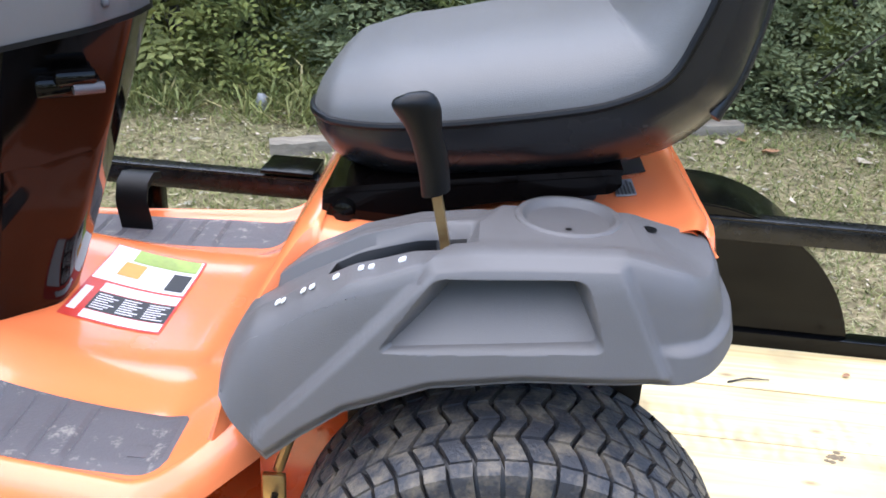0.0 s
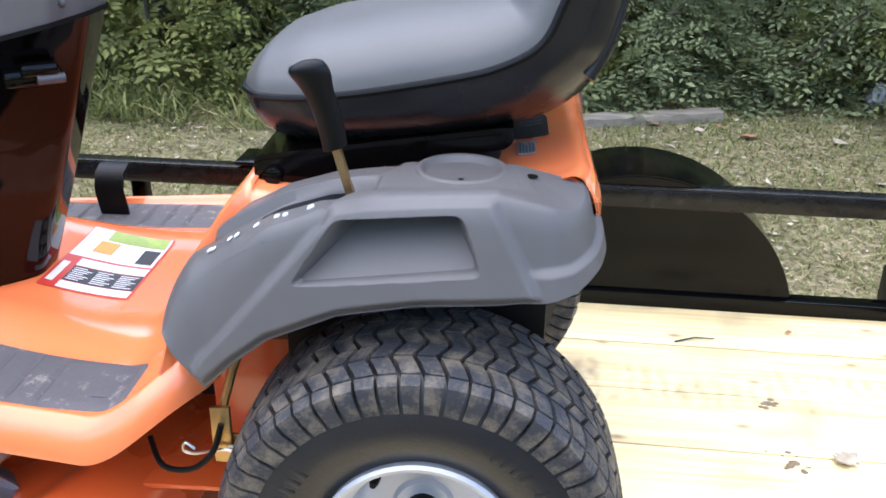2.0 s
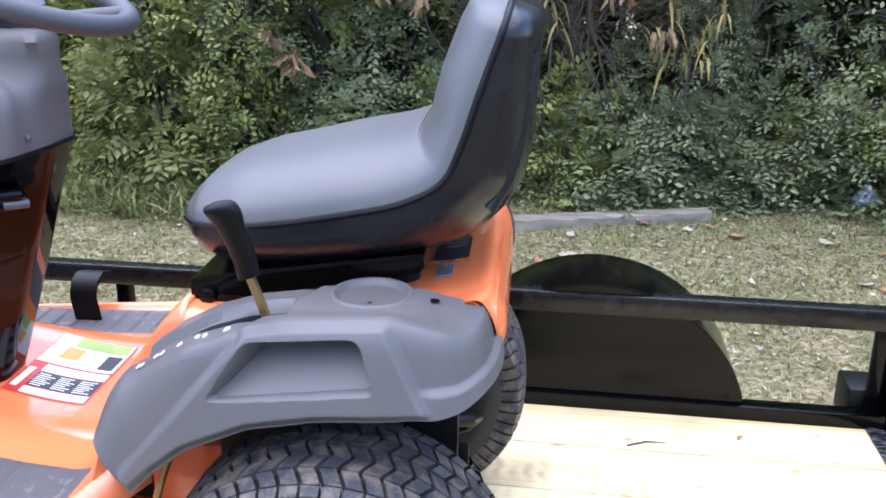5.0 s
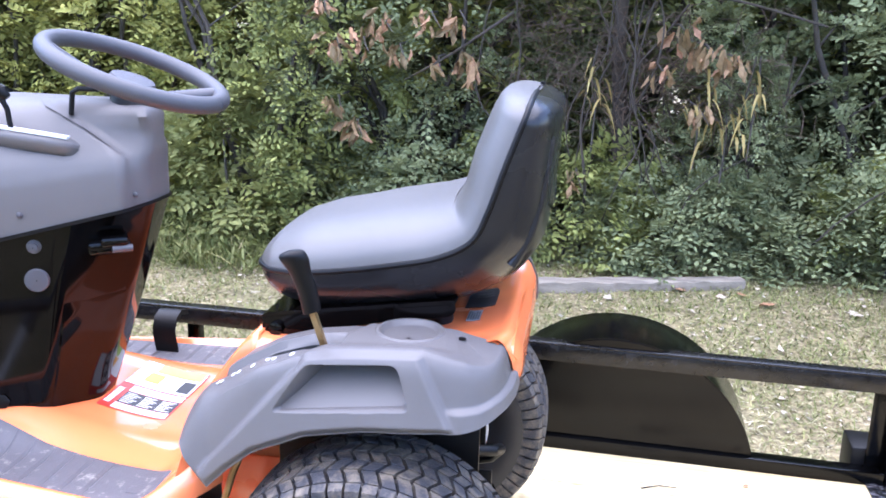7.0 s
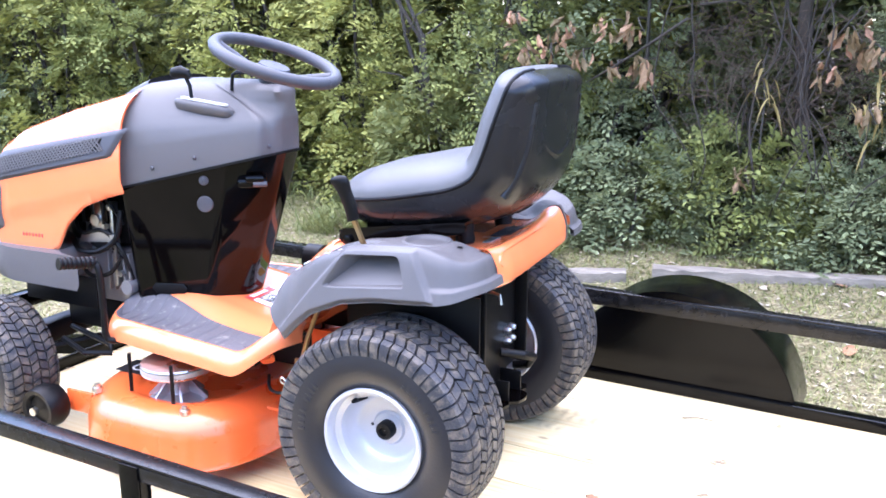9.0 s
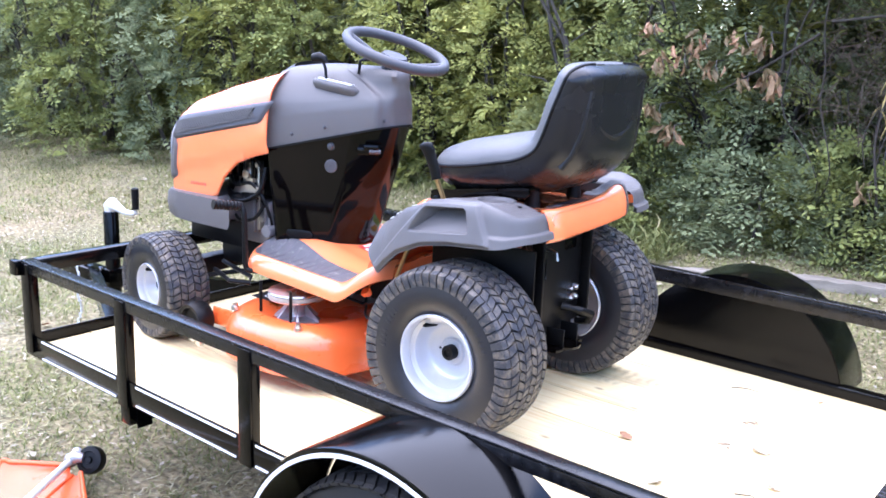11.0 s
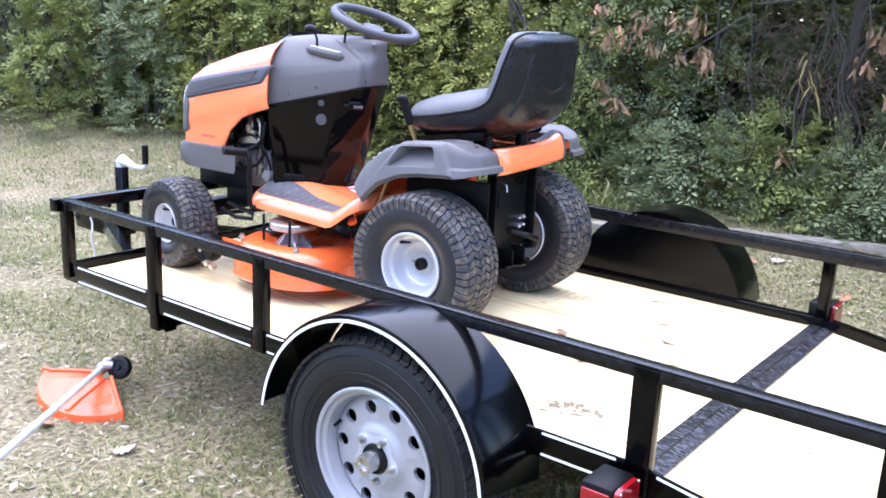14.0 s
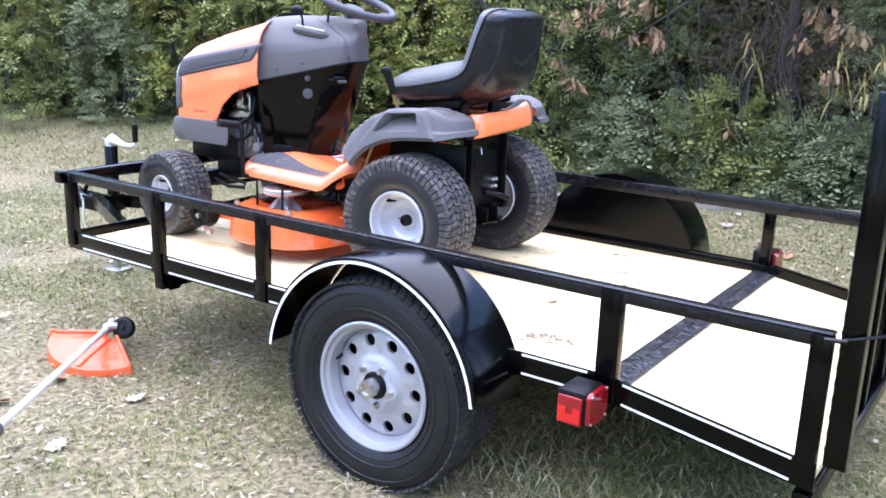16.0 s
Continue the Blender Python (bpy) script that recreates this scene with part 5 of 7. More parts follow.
sticker = part("warning_label", decal(-0.633, -0.490, -0.078, 0.150, LABEL_RED), LABEL_RED, footpan, "white, red and green safety label", smooth=60)
part("label_field", decal(-0.606, -0.493, -0.074, -0.052, PAPER, 0.0006), PAPER, sticker)
part("label_field", decal(-0.606, -0.493, -0.050, 0.002, INK, 0.0006), INK, sticker)
part("label_field", decal(-0.606, -0.493, 0.004, 0.030, PAPER, 0.0006), PAPER, sticker)
part("label_field", decal(-0.631, -0.493, 0.036, 0.147, PAPER, 0.0006), PAPER, sticker)
part("label_picture", decal(-0.596, -0.496, 0.110, 0.146, LABEL_GREEN, 0.0012), LABEL_GREEN, sticker)
part("label_picture", decal(-0.603, -0.570, 0.060, 0.105, LABEL_YELLOW, 0.0012), LABEL_YELLOW, sticker)
part("label_picture", decal(-0.526, -0.498, 0.045, 0.100, INK, 0.0012), INK, sticker)
for i in range(3):
    for k in range(7):
        x0 = -0.602 + i * 0.037
        y0 = -0.046 + k * 0.0065
        part("text_bar", decal(x0, x0 + 0.020 + 0.010 * ((k * 7 + i) % 3) / 2, y0, y0 + 0.0028, PAPER, 0.0014), PAPER, sticker)
part("text_bar", decal(-0.628, -0.616, -0.060, 0.010, PAPER, 0.0008), PAPER, sticker)

# right-hand pedal
part("drive_pedal", Shape().rings([[(x + w, y, z) for w, y, z in ((-0.028, 0.0 + b, c), (0.028, 0.0 + b, c), (0.028, 0.0 + b, c + 0.012), (-0.028, b, c + 0.012))] for x, b, c in ((-0.655, 0.285, 0.345), (-0.665, 0.292, 0.385), (-0.668, 0.310, 0.410), (-0.668, 0.340, 0.420), (-0.665, 0.370, 0.412))]), BLACK, mower, "black arched foot pedal")

# console: lower black shroud and upper grey dash, each a six-sided plan with rounded corners
def console_ring(xf, wf, xe, we, xr, wr, zf, zr, groove=0.0):
    """Front edge, side corner and rear edge in plan; zf and zr are the heights at front and rear."""
    pts = [(xf, wf), (xf, -wf), (xe, -we)] + ([(xe + 0.003, -we + groove * 0.034), (xr - 0.004, -wr - groove * 0.012)] if groove else [(xr, -wr)]) + [(xr - 0.004, wr * 0.45), (xe - 0.045, we * 0.92)]
    rad = [0.03, 0.03, 0.016] + ([0.014, 0.020] if groove else [0.018]) + [0.018, 0.022]
    return [(x, y, zf + (zr - zf) * (x + 0.925) / 0.435) for x, y in round_corners(pts, rad)]


def shroud_at(t):
    return (-0.905, 0.210 + 0.040 * t, -0.702 + 0.067 * t, 0.147 - 0.005 * t, -0.645 + 0.147 * t, 0.050 + 0.008 * t, 0.350 + 0.332 * t, 0.350 + 0.437 * t)


shroud = part("lower_shroud", Shape().rings([console_ring(*shroud_at(k / 12)) for k in range(13)]), BLACK_GLOSS, mower, "glossy black lower console shroud", smooth=30)
levels = [(-0.925, 0.262, -0.522, 0.124, -0.498, 0.055, 0.682, 0.790), (-0.925, 0.264, -0.522, 0.124, -0.498, 0.055, 0.720, 0.815), (-0.922, 0.264, -0.523, 0.122, -0.498, 0.055, 0.785, 0.850),
          (-0.918, 0.260, -0.526, 0.118, -0.496, 0.054, 0.830, 0.872), (-0.914, 0.252, -0.540, 0.108, -0.495, 0.052, 0.858, 0.884), (-0.905, 0.236, -0.565, 0.098, -0.499, 0.045, 0.888, 0.900),
          (-0.900, 0.214, -0.600, 0.090, -0.498, 0.045, 0.920, 0.922), (-0.892, 0.184, -0.640, 0.086, -0.498, 0.056, 0.943, 0.943), (-0.880, 0.135, -0.68, 0.075, -0.508, 0.048, 0.958, 0.960), (-0.84, 0.05, -0.71, 0.04, -0.55, 0.03, 0.967, 0.970)]
dash = part("dash", Shape().rings([console_ring(*q, lerp(q[6], [0.70, 0.83, 0.86, 0.89, 0.93, 0.97], [0.9, 0.9, 0.7, 0.4, 0.15, 0.05])) for q in levels]), GREY, mower, "grey plastic dash", smooth=48)
part("dash_seam", Shape().rings([console_ring(-0.927, 0.2655, -0.520, 0.127, -0.495, 0.057, z, z + 0.108) for z in (0.677, 0.684)], True, False, False), BLACK, dash)


def side_y(x):
    """Half width of the console at x near the seam."""
    return lerp(x, [-0.92, -0.522, -0.506], [0.262, 0.124, 0.05])


def shroud_point(u, v, out=0.0):
    """On the near rear panel of the shroud: u from side corner to rear corner, v from bottom to top."""
    q = shroud_at(v)
    a, b = Vector((q[2], -q[3])), Vector((q[4], -q[5]))
    p = a + (b - a) * u
    n = Vector((-(b - a).y, (b - a).x)).normalized()
    n = -n if n.y > 0 else n
    return (p.x + n.x * out, p.y + n.y * out, q[6] + (q[7] - q[6]) * (p.x + 0.925) / 0.435)


def knob(name, x, z, prof, m, seg=24, lab=""):
    y = -lerp(x, [-0.905, -0.642], [0.245, 0.141])
    part(name, Shape().lathe([(r, y - h) for r, h in prof], seg, "y", (x, 0, z)).turned(Matrix.Translation((x, y, z)) @ Matrix.Rotation(radians(21), 4, "Z") @ Matrix.Translation((-x, -y, -z))), m, mower, lab)


knob("bolt", -0.684, 0.712, [(0.013, -0.01), (0.013, 0.004), (0.008, 0.005), (0.008, 0.012), (0.001, 0.013)], GREY_DARK, 18)
knob("round_plug", -0.684, 0.648, [(0.022, -0.01), (0.022, 0.003), (0.020, 0.005), (0.001, 0.0055)], GREY_DARK, 28, "dark grey round plug")
# latch, and the pressed panel below it, on the slanted rear face
p0, p1 = Vector(shroud_point(0.30, 0.86, 0.004)), Vector(shroud_point(0.86, 0.86, 0.004))
ang = math.atan2(p1.y - p0.y, p1.x - p0.x)
place = Matrix.Translation((p0 + p1) / 2) @ Matrix.Rotation(ang, 4, "Z")
latch = part("console_latch", Shape().box(-0.042, 0.036, -0.022, 0.010, -0.016, 0.010, 0.008).turned(place), BLACK_GLOSS, mower, "glossy black console latch")
part("latch_paddle", Shape().box(-0.020, 0.030, -0.034, -0.010, 0.000, 0.020, 0.007).turned(place), BLACK_GLOSS, latch)
part("latch_bar", Shape().tube([(0.000, -0.030, -0.003), (0.036, -0.028, -0.003)], 0.007, 10).turned(place), GREY_DARK, latch)
rows = [[shroud_point(u, v, e) for v, e in ((0.08, 0.0005), (0.10, 0.002), (0.36, 0.002), (0.55, 0.002), (0.62, 0.0006))] for u in (0.10, 0.13, 0.5, 0.88, 0.92)]
rows[0] = [(p[0], p[1], p[2]) for p in [shroud_point(0.10, v, 0.0005) for v in (0.08, 0.10, 0.36, 0.60, 0.62)]]
rows[-1] = [shroud_point(0.92, v, 0.0005) for v in (0.08, 0.10, 0.36, 0.60, 0.62)]
part("shroud_panel", Shape().rings(rows, False, False, False), BLACK_GLOSS, shroud, smooth=20)
q = shroud_at(0.17)
a, b = Vector((q[0], -q[1])), Vector((q[2], -q[3]))
sl = Shape()
d = (b - a).normalized()
n = Vector((d.y, -d.x))
n = -n if n.y > 0 else n
row = []
for t, zz in ((0.26, 0.0), (0.30, 1.0), (0.66, 1.0), (0.70, 0.0)):
    p = a + (b - a) * t + n * 0.003
    row.append([(p.x, p.y, 0.392 + 0.012 * (1 - zz)), (p.x + n.x * 0.003, p.y + n.y * 0.003, 0.406), (p.x, p.y, 0.420 - 0.012 * (1 - zz))])
part("shroud_slot", sl.rings(row, False, False, False), BLACK, shroud, "dark grey slot plate", smooth=60)
for x, z in ((-0.80, 0.745), (-0.69, 0.775), (-0.515, 0.805)):
    part("dash_screw", Shape().ico((x, -side_y(x) - 0.002, z), (0.006, 0.004, 0.006), 2), GREY_DARK, dash)

# throttle in its slot, and hood latch on the dash
yaw = Matrix.Translation((-0.60, -0.129, 0)) @ Matrix.Rotation(radians(13), 4, "Z") @ Matrix.Translation((0.60, 0.150, 0))
s = Shape()
rings = []
for x, e in ((-0.766, 0.020), (-0.758, 0.006), (-0.745, 0.0), (-0.70, 0.0), (-0.626, 0.0), (-0.612, 0.006), (-0.602, 0.020)):
    k = -0.15 * (x + 0.60)
    rings.append([(x, -0.100, 0.862), (x, -0.150 + e, 0.870 + k), (x, -0.160 + e, 0.878 + k), (x, -0.166 + e, 0.890 + k), (x, -0.166 + e, 0.898 - e * 0.5 + k), (x, -0.160 + e * 0.6, 0.904 - e * 0.5 + k), (x, -0.148, 0.905 - e * 0.5 + k), (x, -0.110, 0.903 - e * 0.5 + k)])
part("throttle_shelf", s.rings(rings).turned(yaw), GREY, dash, smooth=50)
part("throttle_slot", Shape().rings([[(x, y, z - 0.15 * (x + 0.60)) for y, z in ((-0.160, 0.9055), (-0.142, 0.9055), (-0.142, 0.9100), (-0.160, 0.9100))] for x in (-0.740, -0.616)]).turned(yaw), CHALK, dash, "bright metal control plate")
thr = part("throttle_lever", Shape().tube([(-0.712, -0.152, 0.910), (-0.716, -0.152, 0.958), (-0.726, -0.152, 0.980)], 0.005, 8).turned(yaw), BLACK, dash)
part("throttle_knob", Shape().tube([(-0.714, -0.152, 0.978), (-0.722, -0.152, 0.988), (-0.740, -0.152, 0.993), (-0.762, -0.152, 0.990), (-0.770, -0.152, 0.988)], [0.007, 0.013, 0.017, 0.014, 0.004], 14).turned(yaw), BLACK, thr, "black throttle knob")
part("choke_lever", Shape().tube([(-0.635, -0.085, 0.945), (-0.630, -0.085, 0.985), (-0.620, -0.082, 0.992), (-0.585, -0.075, 0.992)], 0.005, 8), BLACK, dash)

# steering wheel
tilt = Matrix.Translation((-0.545, -0.008, 1.022)) @ Matrix.Rotation(radians(20), 4, "Y")
s = Shape()
ring = [(0.163 * math.cos(math.tau * k / 64), 0.163 * math.sin(math.tau * k / 64), 0.0) for k in range(65)]
s.tube(ring, 0.0165, 14, False)
wheel = part("steering_wheel", s.turned(tilt), GREY_DARK, mower, "dark grey steering wheel", smooth=60)
s = Shape().lathe([(0.001, -0.012), (0.040, -0.014), (0.046, -0.024), (0.040, -0.045), (0.001, -0.048)], 28, "z")
for a in (0.62, 3.72):
    c, q = math.cos(a), math.sin(a)
    s.tube([(0.02 * c, 0.02 * q, -0.040), (0.07 * c, 0.07 * q, -0.036), (0.125 * c, 0.125 * q, -0.016), (0.160 * c, 0.160 * q, -0.002)], [0.016, 0.014, 0.015, 0.014], 10)
part("spokes", s.turned(tilt), GREY_DARK, wheel)
part("steering_column", Shape().tube([(-0.555, -0.008, 0.95), (-0.560, -0.008, 0.985), (-0.560, -0.008, 1.002)], [0.045, 0.034, 0.03], 18), BLACK, wheel)


# hood: rings along the length, open below
H_X = [-1.345, -1.335, -1.31, -1.25, -1.10, -0.95, -0.862]
H_TOP = [0.760, 0.790, 0.812, 0.845, 0.895, 0.935, 0.960]
H_HW = [0.250, 0.285, 0.305, 0.315, 0.308, 0.294, 0.282]
H_LOWX = [-1.345, -1.12, -1.085, -1.05, -0.99, -0.92, -0.862]
H_LOW = [0.500, 0.500, 0.520, 0.585, 0.640, 0.668, 0.685]
H_PROF = spline([(1.0, 0.0), (1.0, 0.25), (0.985, 0.50), (0.95, 0.70), (0.86, 0.86), (0.66, 0.955), (0.35, 0.99), (0.0, 1.0)], 30)


def hood_point(x, q, sg):
    top, low, hw = lerp(x, H_X, H_TOP), lerp(x, H_LOWX, H_LOW), lerp(x, H_X, H_HW)
    base = 0.49
    w, h = q
    z = base + (top - base) * h
    fold = 0.585 + (x + 1.30) * 0.26
    y = hw * w - 0.010 * smoothstep(fold + 0.006, fold - 0.010, z) * smoothstep(-1.33, -1.25, x)
    return (x, sg * y, max(z, low))


rings = []
for x in [-1.345 + (1.345 - 0.862) * (k / 60) ** 1.1 for k in range(61)]:
    rings.append([hood_point(x, q, -1) for q in H_PROF] + [hood_point(x, q, 1) for q in H_PROF[::-1][1:]])
s = Shape().rings(rings, False, False, False)
s.rings([[(x, y * 0.985, z - 0.006) for x, y, z in r] for r in rings], False, False, False)
s.rings([rings[0], [(-1.352, y * 0.6, 0.62 + (z - 0.62) * 0.6) for x, y, z in rings[0]]], False, False, True)
hood = part("hood", s, ORANGE, mower, "glossy orange hood", smooth=40)


# grey scoop at the hood's rear end, open towards the dash
rings = []
for x, e in ((-1.085, 0.0), (-1.05, 0.010), (-1.00, 0.020), (-0.94, 0.026), (-0.885, 0.026)):
    w = lerp(x, [-1.085, -0.885], [0.045, 0.125])
    zt = lerp(x, H_X, H_TOP)
    rings.append([(x, w * math.cos(b), zt - 0.006 + (e + 0.003) * max(0.0, math.sin(b)) ** 0.45) for b in [math.pi * k / 18 for k in range(19)]])
scoop = part("hood_scoop", Shape().rings(rings, False, False, False), GREY, hood, "grey plastic hood scoop", smooth=40)
part("scoop_opening", Shape().rings([[(-0.884, y, z) for x, y, z in rings[-1]], [(-0.884, y, 0.935) for x, y, z in rings[-1]]], False, False, False), BLACK, scoop, "black scoop opening")


def hood_y(x, z):
    """Half width of the hood at a height."""
    top, hw = lerp(x, H_X, H_TOP), lerp(x, H_X, H_HW)
    h = (z - 0.49) / (top - 0.49)
    fold = 0.585 + (x + 1.30) * 0.26
    return -0.010 * smoothstep(fold + 0.006, fold - 0.010, z) * smoothstep(-1.33, -1.25, x) + hw * lerp(h, [q[1] for q in H_PROF], [q[0] for q in H_PROF])


def hood_patch(corners, up, n=24, m=8, sg=-1):
    """A patch that follows the hood's side; corners (x, z): front low, rear low, rear high, front high."""
    rows = []
    for i in range(n + 1):
        u = i / n
        row = []
        for j in range(m + 1):
            v = j / m
            a = [corners[0][c] + (corners[1][c] - corners[0][c]) * u for c in (0, 1)]
            b = [corners[3][c] + (corners[2][c] - corners[3][c]) * u for c in (0, 1)]
            x, z = a[0] + (b[0] - a[0]) * v, a[1] + (b[1] - a[1]) * v
            e = 0.0 if (i in (0, n) or j in (0, m)) else up
            row.append((x, sg * (hood_y(x, z) + e), z))
        rows.append(row)
    return rows


for sg in (-1, 1):
    vent = part("side_vent", Shape().rings(hood_patch([(-1.325, 0.678), (-0.888, 0.775), (-0.838, 0.852), (-1.300, 0.766)], 0.008, 40, 10, sg), False, False, False), GREY_DARK, hood, "grey framed side vent", smooth=50)
    part("vent_screen", Shape().rings(hood_patch([(-1.305, 0.698), (-0.920, 0.787), (-0.896, 0.832), (-1.288, 0.752)], 0.0095, 30, 6, sg), False, False, False), BLACK, vent, "black vent screen")
    s = Shape()
    for k in range(34):
        u = k / 34
        for d in (0.035, -0.035):
            x0 = -1.30 + 0.385 * (u + (0.02 if d < 0 else -0.015))
            pts = []
            for t in (0.0, 0.5, 1.0):
                x = min(-0.905, max(-1.296, x0 + d * (t - 0.5)))
                zlo, zhi = 0.700 + (x + 1.305) * 0.231, 0.750 + (x + 1.288) * 0.204
                z = zlo + (zhi - zlo) * t
                pts.append((x, sg * (hood_y(x, z) + 0.0105), z))
            s.tube(pts, 0.0021, 4, False)
    part("vent_lattice", s, GREY, vent, smooth=0)
    for k in range(7):
        part("name_bar", Shape().rings(hood_patch([(-1.215 + k * 0.0115, 0.537), (-1.208 + k * 0.0115, 0.537), (-1.208 + k * 0.0115, 0.548), (-1.215 + k * 0.0115, 0.548)], 0.0012, 3, 2, sg), False, False, False), LABEL_RED, hood)
    part("headlight", Shape().rings(hood_patch([(-1.344, 0.530), (-1.285, 0.555), (-1.280, 0.665), (-1.340, 0.772)], 0.010, 10, 14, sg), False, False, False), GREY, hood, "grey headlight surround", smooth=50)
    part("headlight_lens", Shape().rings(hood_patch([(-1.340, 0.640), (-1.305, 0.625), (-1.300, 0.685), (-1.336, 0.752)], 0.0135, 8, 8, sg), False, False, False), mat("clear_lens", (0.55, 0.56, 0.58), 0.08, vary=0.1, bump=0.0, trans=0.4), hood, "clear headlight lens", smooth=50)

# front bumper
rings = []
for t in [k / 40 for k in range(41)]:
    v = -1 + 2 * t
    x = -1.365 + 0.03 * abs(v) ** 2 + (0.0 if abs(v) < 0.93 else (abs(v) - 0.93) * 1.2)
    y = 0.335 * v
    rings.append([(x + a, y, z) for a, z in ((0.010, 0.508), (-0.006, 0.495), (-0.012, 0.46), (-0.004, 0.425), (0.02, 0.412), (0.26, 0.412), (0.27, 0.43), (0.27, 0.495), (0.26, 0.508))])
part("bumper", Shape().rings(rings), GREY, mower, "grey plastic front bumper", smooth=40)
rings = []
for t in [k / 30 for k in range(31)]:
    v = -1 + 2 * t
    rings.append([(-1.355 + 0.035 * v * v + a, 0.27 * v, z) for a, z in ((0.0, 0.515), (-0.012, 0.53), (-0.010, 0.64), (0.004, 0.735), (0.02, 0.735), (0.02, 0.515))])
part("grille", Shape().rings(rings), GREY_DARK, mower, "grey front grille")

# engine in the open bay
eng = part("engine", Shape().box(-1.16, -0.895, -0.185, 0.16, 0.335, 0.50, 0.02), ALU, mower, "grey cast engine block")
part("engine_shroud", Shape().box(-1.18, -0.90, -0.18, 0.18, 0.50, 0.68, 0.03), BLACK, eng, "black engine shroud")
part("air_duct", Shape().box(-1.13, -0.965, -0.232, -0.178, 0.575, 0.645, 0.012).box(-1.10, -0.975, -0.226, -0.178, 0.647, 0.672, 0.008), BLACK_GLOSS, eng, "glossy black air duct")
part("governor_plate", Shape().prism([(-1.075, 0.520), (-0.945, 0.532), (-0.940, 0.548), (-0.985, 0.556), (-1.06, 0.545)], "y", -0.236, -0.231), STEEL, eng, "bright zinc governor plate")
for k in range(4):
    part("shroud_rib", Shape().box(-1.09 + k * 0.036, -1.082 + k * 0.036, -0.238, -0.230, 0.578, 0.640, 0.002), BLACK, eng)
part("hose", Shape().tube(spline([(-1.12, -0.215, 0.52), (-1.06, -0.246, 0.500), (-0.99, -0.246, 0.505), (-0.935, -0.235, 0.545), (-0.925, -0.22, 0.62)], 24), 0.008, 8), BLACK, eng)
part("hose", Shape().tube(spline([(-1.10, -0.21, 0.44), (-1.04, -0.232, 0.425), (-0.97, -0.232, 0.440), (-0.93, -0.225, 0.49)], 20), 0.006, 8), BLACK, eng)
for k in range(5):
    part("cooling_fin", Shape().box(-1.00 + k * 0.019, -0.994 + k * 0.019, -0.212, -0.182, 0.385, 0.495, 0.001), ALU, eng)
part("carburettor", Shape().box(-1.025, -0.975, -0.235, -0.19, 0.545, 0.640, 0.006).tube([(-1.0, -0.245, 0.59), (-1.0, -0.18, 0.59)], 0.016, 16), STEEL, eng, "bright metal carburettor")
part("drain_boss", Shape().lathe([(0.020, -0.222), (0.020, -0.19)], 16, "y", (-0.925, 0, 0.40), True), ALU, eng)
part("oil_filter", Shape().lathe([(0.038, -0.23), (0.04, -0.225), (0.04, -0.15)], 24, "y", (-1.01, 0, 0.545), True), BLACK, eng)
part("fuel_line", Shape().tube(spline([(-1.10, -0.22, 0.60), (-1.06, -0.24, 0.55), (-0.98, -0.235, 0.56), (-0.93, -0.22, 0.50), (-0.92, -0.20, 0.42)], 24), 0.006, 8), BLACK, eng)
part("engine_wire", Shape().tube(spline([(-1.12, -0.20, 0.66), (-1.04, -0.225, 0.62), (-0.98, -0.225, 0.65), (-0.92, -0.22, 0.58)], 24), 0.004, 6), BLACK, eng)
part("engine_bracket", Shape().box(-1.06, -0.98, -0.222, -0.205, 0.515, 0.60, 0.004).box(-0.97, -0.955, -0.222, -0.20, 0.40, 0.64, 0.003), STEEL, eng)
for x, z in ((-1.05, 0.595), (-0.965, 0.625), (-1.02, 0.50), (-0.94, 0.44)):
    part("bolt", Shape().lathe([(0.009, -0.215), (0.009, -0.228), (0.001, -0.229)], 8, "y", (x, 0, z)), STEEL, eng)
part("muffler", Shape().tube([(-1.20, -0.12, 0.47), (-1.20, 0.12, 0.47)], 0.06, 20), STEEL, eng)

# front axle, steering links, running gear
part("front_axle", Shape().box(-1.275, -1.215, -0.33, 0.33, 0.20, 0.26, 0.006).tube([(-1.262, -0.33, 0.13), (-1.262, -0.33, 0.30)], 0.022, 14).tube([(-1.262, 0.33, 0.13), (-1.262, 0.33, 0.30)], 0.022, 14), BLACK, mower, "black front axle beam")
part("tie_rod", Shape().tube([(-1.17, -0.32, 0.215), (-1.05, -0.10, 0.225), (-0.98, -0.03, 0.24)], 0.009, 8).tube([(-1.17, 0.32, 0.215), (-1.05, 0.10, 0.225), (-0.98, 0.03, 0.24)], 0.009, 8), BLACK, mower)
part("front_frame", Shape().box(-1.28, -1.20, -0.17, 0.17, 0.30, 0.41, 0.01).box(-1.30, -1.02, -0.24, -0.235, 0.33, 0.42, 0.001), BLACK, mower)
part("steering_gear", Shape().box(-0.96, -0.80, -0.10, 0.10, 0.22, 0.33, 0.015), BLACK, mower)
part("frame_bar", Shape().tube([(-1.15, -0.22, 0.255), (-0.95, -0.27, 0.245), (-0.93, -0.29, 0.23), (-0.99, -0.33, 0.235), (-1.10, -0.30, 0.25)], 0.008, 8), BLACK, mower)
